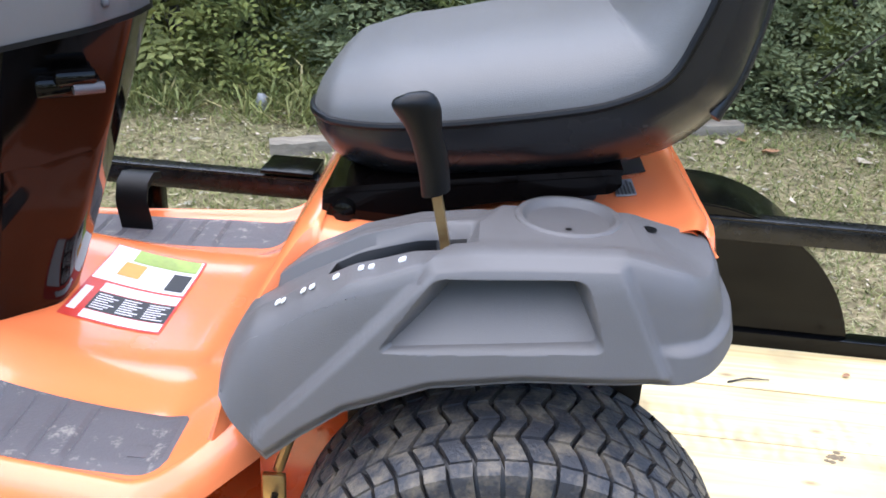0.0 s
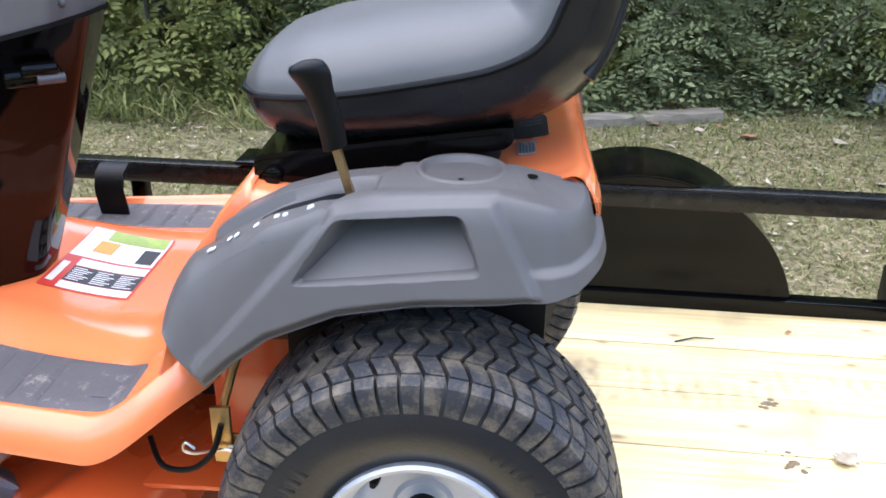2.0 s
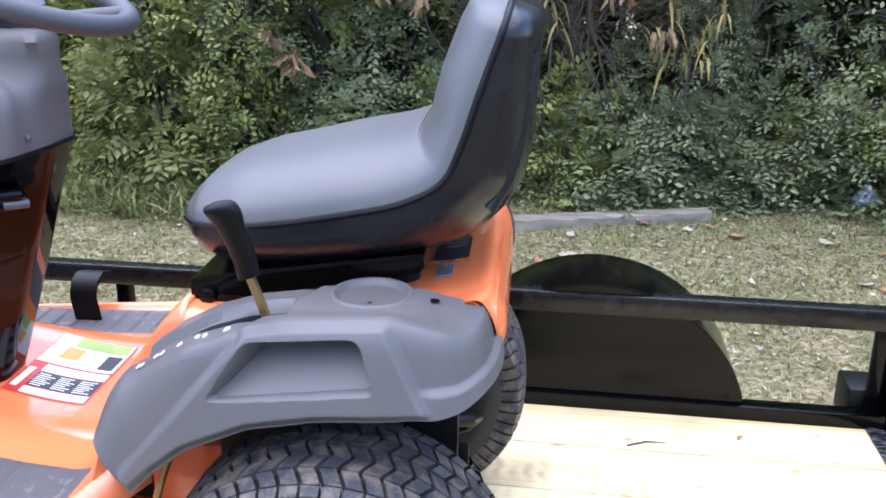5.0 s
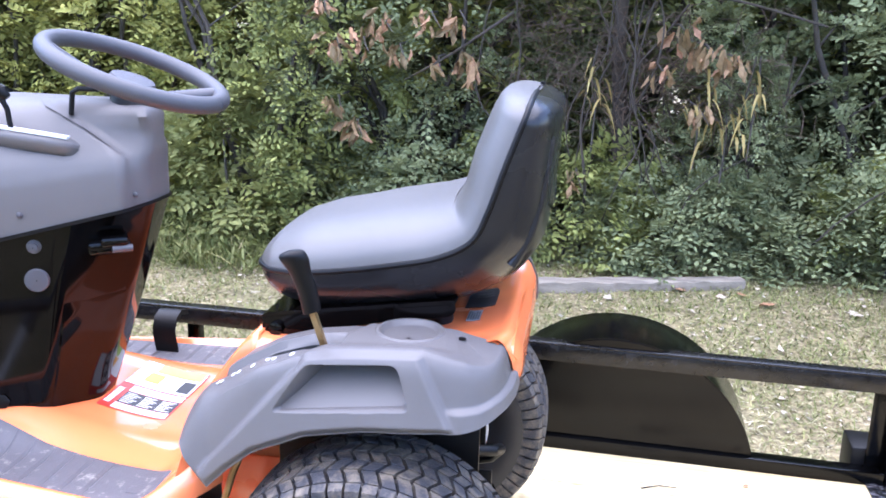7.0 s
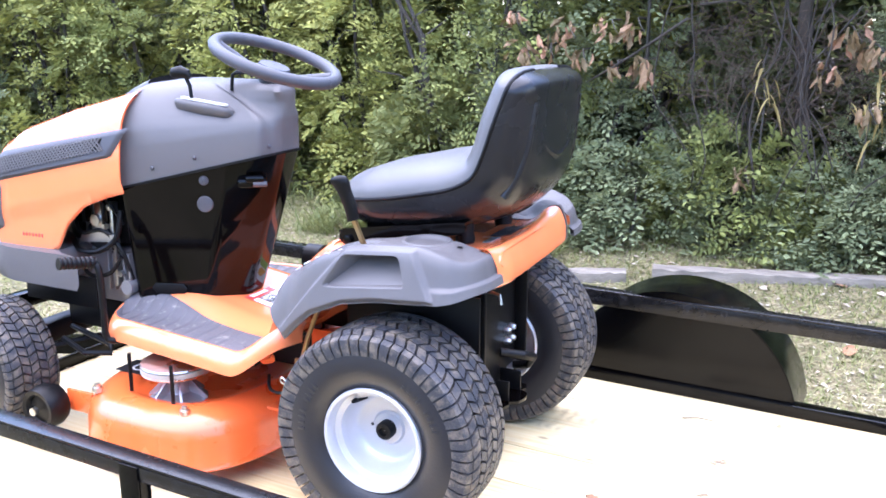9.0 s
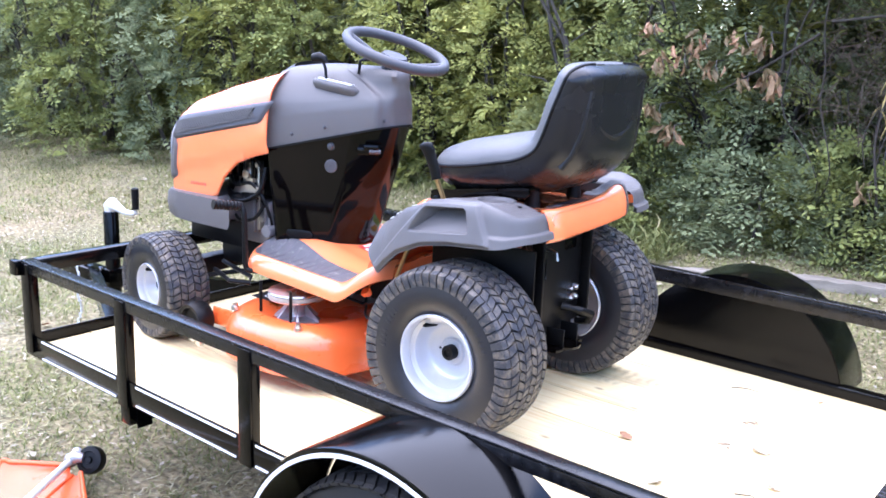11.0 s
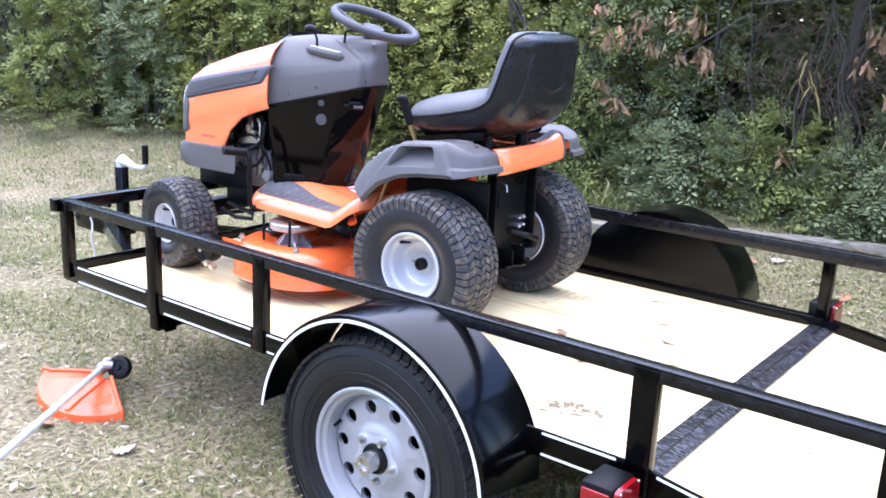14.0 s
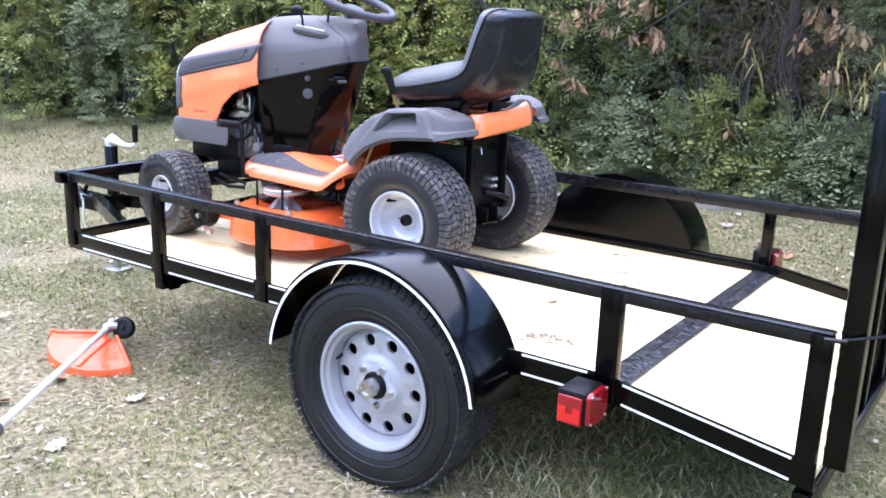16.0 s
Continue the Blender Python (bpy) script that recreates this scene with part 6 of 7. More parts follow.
# brake pedal in front of the pan
ped = part("brake_pedal", Shape().tube(spline([(-0.882, -0.372, 0.512), (-0.868, -0.372, 0.505), (-0.862, -0.372, 0.47), (-0.862, -0.370, 0.37), (-0.862, -0.368, 0.315), (-0.845, -0.35, 0.300), (-0.80, -0.25, 0.295)], 30), 0.009, 10), BLACK, mower, "black steel brake pedal arm")
s = Shape().lathe([(0.001, -0.048), (0.015, -0.048)] + [(0.0165 if k % 4 < 2 else 0.0140, -0.046 + 0.092 * k / 31) for k in range(32)] + [(0.015, 0.048), (0.001, 0.048)], 22, "y")
part("pedal_pad", s.turned(Matrix.Translation((-0.893, -0.415, 0.521)) @ Matrix.Rotation(radians(-19), 4, "Z") @ Matrix.Rotation(radians(-8), 4, "X")), BLACK, ped, "ribbed grey rubber pedal roller", smooth=20)

# cutting deck
def cut_deck():
    s = Shape()
    def outline(k, n=72, inset=0.0, z=0.0):
        pts = []
        for i in range(n):
            a = math.tau * (i + 0.5) / n
            c, q = math.cos(a), math.sin(a)
            e = 3.0 if q < 0 else 3.0
            hx = 0.290 - inset
            hy = 0.510 - inset
            pts.append((-0.655 + hx * math.copysign(abs(c) ** (2 / e), c), hy * math.copysign(abs(q) ** (2 / e), q) - 0.015, z))
        return pts
    lev = [(0.0, 0.060), (-0.004, 0.066), (0.0, 0.074), (0.003, 0.14), (0.010, 0.165), (0.025, 0.183), (0.050, 0.195), (0.085, 0.200), (0.105, 0.197), (0.118, 0.184), (0.14, 0.178), (0.24, 0.176)]
    s.rings([outline(0, inset=i, z=z) for i, z in lev], True, False, True)
    s.rings([outline(0, inset=0.004, z=0.06), outline(0, inset=0.01, z=0.15)], True, False, False)
    return s


deck = part("cutting_deck", cut_deck(), DECK_ORANGE, mower, "orange stamped steel cutting deck", smooth=45)
part("deck_rear_plate", Shape().box(-0.41, -0.26, -0.30, 0.30, 0.17, 0.178, 0.002), DECK_ORANGE, deck)
for y in (-0.350, 0.0, 0.330):
    sp = part("spindle", Shape().lathe([(0.075, 0.178), (0.062, 0.186), (0.034, 0.196), (0.030, 0.205), (0.030, 0.255), (0.0, 0.255)], 28, "z", (-0.645, y, 0)), ALU, deck, "cast aluminium blade spindle")
    for k in range(6):
        a = math.tau * k / 6 + 0.3
        c, q = math.cos(a), math.sin(a)
        part("spindle_rib", Shape().rings([[(-0.645 + c * r + q * w, y + q * r - c * w, z) for r, z in ((0.028, 0.18), (0.080, 0.18), (0.078, 0.186), (0.032, 0.232))] for w in (-0.003, 0.003)]), ALU, sp)
    part("pulley", Shape().lathe([(0.02, 0.252), (0.088, 0.252), (0.090, 0.256), (0.080, 0.264), (0.090, 0.274), (0.088, 0.278), (0.03, 0.280), (0.0, 0.284)], 36, "z", (-0.645, y, 0)), STEEL, sp, "steel belt pulley")
    part("belt_keeper", Shape().tube([(-0.745, y - 0.06, 0.30), (-0.745, y - 0.06, 0.19), (-0.735, y - 0.065, 0.182), (-0.60, y - 0.085, 0.182), (-0.590, y - 0.08, 0.19), (-0.590, y - 0.08, 0.30)], 0.005, 8), BLACK, sp)
part("drive_belt", Shape().rings([[(-0.645 + (0.084 + e) * math.cos(a), -0.350 + (0.084 + e) * math.sin(a), z) for e, z in ((0, 0.258), (0.006, 0.258), (0.006, 0.270), (0, 0.270))] for a in [math.tau * k / 40 for k in range(41)]], True, False, False)
     .box(-0.585, -0.572, -0.35, 0.33, 0.258, 0.270, 0.002), mat("drive_belt", (0.40, 0.36, 0.30), 0.8, vary=0.15), deck, "tan drive belt")
part("deck_decal", Shape().box(-0.890, -0.780, -0.320, -0.240, 0.199, 0.2012), INK, deck, "black warning decal")
part("decal_mark", Shape().lathe([(0.024, 0.2016), (0.018, 0.2018)], 28, "z", (-0.835, -0.280, 0)), PAPER, deck)
for x, y in ((-0.834, -0.439), (-0.535, -0.452)):
    part("deck_plug", Shape().lathe([(0.013, 0.19), (0.013, 0.203), (0.008, 0.204), (0.008, 0.212), (0.001, 0.213)], 16, "z", (x, y, 0)), STEEL, deck)
def gauge(x, y):
    w = part("gauge_wheel", Shape().lathe([(0.012, -0.020), (0.036, -0.018), (0.041, -0.030), (0.052, -0.032), (0.058, -0.018), (0.059, 0.0), (0.058, 0.018), (0.052, 0.032), (0.012, 0.034)], 36, "y", (x, y, 0.135), True), BLACK, deck, "black plastic gauge wheel")
    part("gauge_bolt", Shape().lathe([(0.011, -0.046), (0.011, -0.034)], 10, "y", (x, y, 0.135), True), STEEL, w)
    part("gauge_bracket", Shape().box(x + 0.03, x + 0.12, y + 0.042, y + 0.052, 0.115, 0.175, 0.004).box(x - 0.015, x + 0.04, y + 0.036, y + 0.052, 0.12, 0.155, 0.003), DECK_ORANGE, w)
gauge(-0.985, -0.475)
gauge(-0.985, 0.42)
for x, z in ((-0.955, 0.085), (-0.925, 0.075)):
    part("deck_bolt", Shape().lathe([(0.012, -0.50), (0.012, -0.52), (0.001, -0.521)], 10, "y", (x, 0, z)), STEEL, deck)
# lift link behind the pan
part("lift_rod", Shape().tube([(-0.205, -0.335, 0.50), (-0.245, -0.340, 0.40), (-0.262, -0.340, 0.345)], 0.006, 8), BRASS, mower, "yellow zinc lift rod")
lk = part("lift_link", Shape().box(-0.278, -0.252, -0.352, -0.344, 0.270, 0.345, 0.002).box(-0.280, -0.240, -0.344, -0.338, 0.255, 0.300, 0.002), BRASS, mower, "yellow zinc clevis link")
part("clevis_pin", Shape().tube(spline([(-0.300, -0.358, 0.285), (-0.312, -0.358, 0.294), (-0.315, -0.358, 0.282), (-0.300, -0.358, 0.278), (-0.262, -0.358, 0.286), (-0.240, -0.358, 0.280), (-0.235, -0.358, 0.290), (-0.255, -0.358, 0.291)], 30), 0.0022, 6), STEEL, lk)
part("control_cable", Shape().tube(spline([(-0.262, -0.358, 0.325), (-0.275, -0.365, 0.285), (-0.305, -0.365, 0.258), (-0.345, -0.36, 0.258), (-0.37, -0.33, 0.28)], 24), 0.004, 8), BLACK, lk)
part("rear_side_plate", Shape().box(-0.315, -0.13, -0.222, -0.216, 0.20, 0.375, 0.002), DECK_ORANGE, mower)


# ---------- string trimmer ----------
trimmer = thing("string_trimmer", "string trimmer with an orange guard, its head on the grass", "trimmer", (-1.262, 0.032, 0.0))
D = Vector((0.644, -0.758, 0.105)).normalized()
H = Vector((0, 0, -0.362))
part("shaft", Shape().tube([H, H + D * 1.26], 0.0125, 16), mat("anodised_tube", (0.78, 0.78, 0.80), 0.35, metal=0.35, vary=0.05, bump=0.02), trimmer, "silver aluminium shaft")
part("gear_head", Shape().ico((0, 0, -0.362), (0.024, 0.024, 0.026)).tube([H, H + Vector((0.018, 0.012, 0.014)), H + Vector((0.040, 0.026, 0.012))], [0.022, 0.024, 0.018], 12), ALU, trimmer, "cast gear head")
part("gear_cap", Shape().ico((0.006, 0.020, -0.338), (0.018, 0.018, 0.016), 2), CHALK, trimmer)
hd = Shape().lathe([(0.0, -0.030), (0.034, -0.030), (0.046, -0.024), (0.048, 0.0), (0.044, 0.010), (0.030, 0.012), (0.028, 0.006), (0.012, 0.006), (0.010, 0.014), (0.0, 0.014)], 30, "z")
hd.turned(Matrix.Translation((0.058, 0.036, -0.355)) @ Matrix.Rotation(radians(64), 4, Vector((1, 0.55, 0))))
part("line_head", hd, BLACK, trimmer, "black line spool head")
# guard: a fan with raised rims
s = Shape()
rows = []
for i in range(29):
    a = radians(-146 + 120 * i / 28)
    e = 0.010 if i in (0, 28) else 0.0
    row = []
    for r, z in ((0.03, 0.0), (0.09, 0.0), (0.16, -0.002), (0.215, -0.006), (0.226, 0.000), (0.236, 0.000), (0.242, -0.014), (0.246, -0.050)):
        row.append((r * math.cos(a), r * math.sin(a), z + e))
    rows.append(row)
s.rings(rows, False, False, False)
s.rings([[(x, y, z - 0.004) for x, y, z in r] for r in rows], False, False, False)
for k in (0, 28):
    s.tube([rows[k][j] for j in range(8)], 0.007, 8)
s.tube([(rows[17][j][0], rows[17][j][1], rows[17][j][2] + 0.001) for j in range(5)], 0.005, 6)
part("guard", s.turned(Matrix.Translation((0.040, 0.010, -0.385)) @ Matrix.Scale(1.14, 4) @ Matrix.Rotation(radians(10), 4, "X") @ Matrix.Rotation(radians(7), 4, "Y")), GUARD, trimmer, "orange plastic debris guard", smooth=50)
part("foam_grip", Shape().tube([H + D * 1.235, H + D * 1.255, H + D * 1.43, H + D * 1.45], [0.016, 0.026, 0.026, 0.018], 14), GREY_DARK, trimmer, "grey rubber grip")
part("loop_handle", Shape().tube(spline([(H + D * 1.46)[:], (1.00, -1.12, -0.25), (1.06, -1.20, -0.27), (1.16, -1.28, -0.28), (1.26, -1.36, -0.27), (1.30, -1.44, -0.24), (1.26, -1.48, -0.20), (H + D * 1.95)[:]], 50), 0.014, 12), BLACK, trimmer, "black loop handle")
part("upper_tube", Shape().tube([H + D * 1.44, H + D * 2.1], 0.0125, 14), BLACK, trimmer)

# ---------- things on the ground ----------
def timber(name, a, b, w, h, lab, seed):
    r = random.Random(seed)
    a, b = Vector(a), Vector(b)
    d = (b - a)
    n = Vector((-d.y, d.x, 0)).normalized()
    rings = []
    for k in range(25):
        t = k / 24
        p = a + d * t
        j = [r.uniform(-0.006, 0.006) for _ in range(6)]
        rings.append([(p + n * (-w / 2 + j[0]) + Vector((0, 0, -0.02)))[:], (p + n * (-w / 2 + j[1]) + Vector((0, 0, h * 0.9 + j[4])))[:], (p + n * (-w / 2 + 0.012) + Vector((0, 0, h + j[2] * 0.5)))[:],
                      (p + n * (w / 2 - 0.012) + Vector((0, 0, h + j[3] * 0.5)))[:], (p + n * (w / 2 + j[5]) + Vector((0, 0, h * 0.9)))[:], (p + n * (w / 2) + Vector((0, 0, -0.02)))[:]])
    ob = part(name, Shape().rings(rings), TIMBER_OLD, smooth=30)
    ob.location = (0, 0, 0)
    return tagged(ob, lab, "timber", "old timbers on the grass")


timber("landscape_timber", (-1.12, 3.36, ground_z(-1.1, 3.36)), (-0.42, 3.60, ground_z(-0.42, 3.60)), 0.10, 0.055, "short grey weathered timber lying on the grass", 2)
timber("landscape_timber", (-0.30, 3.69, ground_z(-0.30, 3.69)), (0.96, 4.00, ground_z(0.96, 4.00) - 0.012), 0.10, 0.055, "long grey weathered timber lying on the grass", 5)
stone = part("stone", Shape().ico((0, 0, 0.035), (0.030, 0.028, 0.050), 2), STONE)
rs = random.Random(8)
for v in stone.data.vertices:
    v.co *= 1 + rs.uniform(-0.14, 0.14)
stone.location = (-1.28, 3.78, ground_z(-1.28, 3.78))
tagged(stone, "pale grey stone in the grass below the hedge", "stone")
bag = Shape().ico((0, 0, 0.075), (0.085, 0.08, 0.075), 3)
for i, p in enumerate(bag.v):
    k = 1 + 0.22 * noise.noise((p[0] * 30, p[1] * 30, p[2] * 30)) - (0.55 * smoothstep(0.07, 0.15, p[2]))
    bag.v[i] = (p[0] * k, p[1] * k, max(0.0, p[2] * (1.25 if p[2] > 0.1 else 1)))
bag_ob = part("plastic_bag", bag, BAG, smooth=25)
bag_ob.scale = (0.75, 0.75, 0.8)
bag_ob.location = (1.75, 4.22, ground_z(1.75, 4.22) + 0.005)
tagged(bag_ob, "crumpled pale plastic bag on the grass", "bag")

# twig and leaves on the trailer deck
def leaf_shape(size, seed):
    rows = []
    for i in range(13):
        t = i / 12
        w = math.sin(t * math.pi) ** 0.8 * 0.34 * (1 + 0.32 * math.sin(i * 2.1 + seed))
        rows.append([((t - 0.5) * size, w * size * v, 0.003 + size * (0.14 * v * v + 0.10 * math.sin(t * 4 + seed)) ** 2 * 3) for v in (-1, -0.5, 0, 0.5, 1)])
    return Shape().rings(rows, False, False, False)


def deck_leaf(x, y, size, turn, seed, m=DRY_LEAF):
    ob = part("fallen_leaf", leaf_shape(size, seed), m, smooth=50)
    ob.location, ob.rotation_euler = (x, y, 0.002), (0, 0, radians(turn))
    return tagged(ob, "dry brown leaf on the plank deck", "leaf", "leaves on the deck")


deck_leaf(0.376, 0.806, 0.045, -8, 1)
deck_leaf(0.698, 0.988, 0.060, 40, 2, LITTER)
deck_leaf(0.70, 1.46, 0.018, 20, 5)
deck_leaf(0.56, 0.62, 0.05, 75, 6, LITTER)
deck_leaf(0.80, 0.80, 0.035, 15, 7, LITTER)
for k, (a, b) in enumerate((((0.44, 1.385), (0.53, 1.41)), ((0.735, 0.70), (0.80, 0.715)))):
    tw = part("twig", Shape().tube([(a[0], a[1], 0.004), ((a[0] + b[0]) / 2, (a[1] + b[1]) / 2 + 0.008, 0.006), (b[0], b[1], 0.004)], [0.0022, 0.002, 0.001], 6), BARK)
    tagged(tw, "thin dry twig on the plank deck", "twig")
mud = mat("brown_mud", (0.25, 0.19, 0.12), 0.95, vary=0.25, scale=40, bump=0.6)
def mud_patch(x, y, n, spread, seed):
    r = random.Random(seed)
    s = Shape()
    for _ in range(n * 4):
        px, py, q = r.gauss(0, spread), r.gauss(0, spread * 0.8), r.uniform(0.0012, 0.006) * (1.8 if r.random() < 0.1 else 1)
        s.ico((px, py, 0.0005), (q * r.uniform(1, 2), q, q * 0.22), 1)
    ob = part("mud_patch", s, mud, smooth=60)
    ob.location = (x, y, 0.001)
    return tagged(ob, "dried brown mud on the deck planks", "mud", kind="stuff")


mud_patch(0.70, 0.265, 30, 0.034, 3)
mud_patch(0.795, 0.285, 10, 0.014, 4)
mud_patch(0.605, 0.972, 4, 0.020, 6)
mud_patch(0.60, 1.155, 3, 0.018, 7)
mud_patch(1.30, 0.55, 1, 0.03, 5).location.z = dz(1.30) + 0.001


# ---------- grass and leaf litter ----------
def blades(name, n, area, h0, h1, m, seed, lab, keep=None, flat=False, fade=True):
    """Blades of grass; flat ones lie as straw on the earth."""
    r = random.Random(seed)
    v, f = [], []
    x0, x1, y0, y1 = area
    while len(f) < n * 2:
        x, y = r.uniform(x0, x1), r.uniform(y0, y1)
        if min(x - x0, x1 - x, y - y0) < r.uniform(0, 1.4) and fade:
            continue
        if keep and not keep(x, y, r):
            continue
        a = r.uniform(0, math.tau)
        L = r.uniform(h0, h1)
        up = r.uniform(0.05, 0.35) if flat else r.uniform(0.25, 0.8)
        lean, h = L * math.sqrt(1 - up * up), L * up
        bend = r.uniform(-0.35, 0.35) * L
        w = r.uniform(0.0008, 0.0018) + L * 0.016
        c, q = math.cos(a), math.sin(a)
        z = ground_z(x, y) - 0.003 + (r.uniform(0, 0.010) if flat else 0)
        mx, my = x + c * lean * 0.5 - q * bend, y + q * lean * 0.5 + c * bend
        o = len(v)
        v += [(x - q * w, y + c * w, z), (x + q * w, y - c * w, z), (mx + q * w, my - c * w, z + h * 0.75), (mx - q * w, my + c * w, z + h * 0.75), (x + c * lean, y + q * lean, z + h * (0.5 if flat else 0.95))]
        f += [(o, o + 1, o + 2, o + 3), (o + 3, o + 2, o + 4)]
    me = bpy.data.meshes.new(name)
    me.from_pydata(v, [], f)
    me.materials.append(m)
    return tagged(new(name, me), lab, "grass", kind="stuff")


def patchy(x, y, r):
    return noise.noise((x * 0.9, y * 0.9, 3)) + 0.35 * noise.noise((x * 4, y * 4, 7)) > r.uniform(-0.75, 0.5)


def green_patch(x, y, r):
    return noise.noise((x * 1.3, y * 1.3, 9)) + 0.5 * noise.noise((x * 5, y * 5, 2)) + 0.5 * smoothstep(2.2, 3.4, y) + 0.25 * smoothstep(-0.3, 0.3, y) > r.uniform(-0.25, 0.58)


blades("dry_grass", 88000, (-5.2, 3.9, -2.9, 4.6), 0.015, 0.065, GRASS, 11, "flattened dry straw-coloured grass on the lawn", patchy, True)
blades("green_grass", 160000, (-5.2, 4.2, -2.9, 4.7), 0.015, 0.060, GRASS_GREEN, 12, "short green grass in patches on the lawn", green_patch)
blades("far_grass", 22000, (-10.8, -3.6, -2.2, 4.8), 0.03, 0.08, GRASS, 13, "dry grass farther off on the lawn", patchy, True)
blades("far_green_grass", 60000, (-10.8, -3.6, -2.2, 4.8), 0.025, 0.07, GRASS_GREEN, 15, "green grass farther off on the lawn", green_patch)
blades("tall_grass", 3000, (-6.5, -0.3, 4.0, 4.5), 0.06, 0.20, GRASS_GREEN, 14, "long grass along the foot of the hedge", lambda x, y, r: noise.noise((x * 1.1, 0, 4)) > r.uniform(-0.5, 0.6))


blades("tall_grass", 2600, (-2.7, -0.9, 3.62, 4.25), 0.08, 0.24, GRASS_GREEN, 16, "long arching grass before the hedge", lambda x, y, r: noise.noise((x * 2.1, y * 2, 4)) > r.uniform(-0.6, 0.4), False, False)


blades("rough_green_grass", 2600, (0.55, 2.3, -1.35, 0.9), 0.04, 0.10, GRASS_GREEN, 18, "longer rough green grass under the rear of the trailer", lambda x, y, r: noise.noise((x * 2.3, y * 2.3, 6)) > r.uniform(-0.5, 0.5), False, False)


blades("rough_grass", 6500, (0.55, 2.3, -1.35, 0.9), 0.04, 0.10, GRASS, 19, "longer dry grass under the rear of the trailer", lambda x, y, r: noise.noise((x * 2.3, y * 2.3, 2)) > r.uniform(-0.5, 0.5), False, False)


def litter(n, area, seed):
    r = random.Random(seed)
    v, f = [], []
    for _ in range(n):
        x, y = r.uniform(area[0], area[1]), r.uniform(area[2], area[3])
        a, L = r.uniform(0, math.tau), r.uniform(0.005, 0.017) * (2.0 if r.random() < 0.04 else 1)
        w = L * r.uniform(0.25, 0.6)
        c, q = math.cos(a), math.sin(a)
        z = ground_z(x, y) + r.uniform(0.006, 0.022)
        t = [r.uniform(-0.35, 0.35) for _ in range(4)]
        o = len(v)
        v += [(x - c * L, y - q * L, z + t[0] * L), (x + q * w, y - c * w, z + t[1] * L), (x + c * L, y + q * L, z + t[2] * L), (x - q * w, y + c * w, z + t[3] * L)]
        f.append((o, o + 1, o + 2, o + 3))
    me = bpy.data.meshes.new("leaf_litter")
    me.from_pydata(v, [], f)
    me.materials.append(LITTER)
    return tagged(new("leaf_litter", me), "scattered dry fallen leaves on the lawn", "leaves", kind="stuff")


litter(19000, (-6.0, 3.8, -2.6, 4.8), 21)


# ---------- hedge of shrubs ----------
def crown_mesh(name, n, seed, rx, ry, h, size, m, clumps):
    """A crown of many folded leaves in two ranks along twigs; the twigs spread from tufts with open shade between them."""
    r = random.Random(seed)
    v, f = [], []
    up0 = Vector((0, 0, 1))
    per = max(1, round(n / clumps / 9))
    for _ in range(clumps):
        a, e = r.uniform(0, math.tau), r.uniform(0, 1)
        z = h * (0.02 + 0.95 * e ** 1.1)
        k = (1 - 0.45 * max(0, e - 0.6) / 0.4) * r.uniform(0.60, 1.04)
        out = Vector((math.cos(a), math.sin(a), r.uniform(0.0, 0.5))).normalized()
        c = Vector((rx * k * math.cos(a), ry * k * math.sin(a), z))
        cr, big = r.uniform(0.10, 0.20), r.uniform(0.8, 1.25)
        side = out.cross(up0).normalized()
        up = side.cross(out)
        for _ in range(per):
            u, w = r.gauss(0, 0.75), r.gauss(0, 0.55)
            d = (out * r.uniform(0.35, 1.0) + side * u + up * (0.25 + w)).normalized()
            start = c + (side * u * 0.35 + up * w * 0.55 - out * 0.25) * cr
            nrm = (up0 * r.uniform(0.5, 1.1) + out * r.uniform(0.2, 0.8) + side * r.gauss(0, 0.25))
            nrm = (nrm - d * nrm.dot(d)).normalized()
            across = nrm.cross(d)
            reach = cr * r.uniform(0.8, 1.4)
            for q in range(9):
                t = (q + 0.6) / 9
                sg = 0 if q == 8 else (1 if q % 2 else -1)
                p = start + d * (reach * t) - up0 * (0.35 * reach * t * t)
                L = size * big * r.uniform(0.75, 1.2) * (0.8 + 0.4 * math.sin(math.pi * min(1.0, t)))
                ax = (d * (0.55 if sg else 1.0) + across * (sg * 0.9) - up0 * r.uniform(0.0, 0.35) + nrm * r.gauss(0, 0.12)).normalized()
                nn = (nrm + Vector((r.gauss(0, 0.22), r.gauss(0, 0.22), r.gauss(0, 0.15))))
                nn = (nn - ax * nn.dot(ax)).normalized()
                b = nn.cross(ax)
                wd = L * r.uniform(0.42, 0.58)
                p = p + ax * L
                if p.z < 0.0:
                    p.z = abs(p.z) * 0.5
                o = len(v)
                fold = nn * (wd * 0.28)
                v += [(p - ax * L)[:], (p - ax * L * 0.1 + b * wd + fold)[:], (p + ax * L)[:], (p - ax * L * 0.1 - b * wd + fold)[:]]
                f += [(o, o + 1, o + 2), (o, o + 2, o + 3)]
    me = bpy.data.meshes.new(name)
    me.from_pydata(v, [], f)
    me.materials.append(m)
    return me


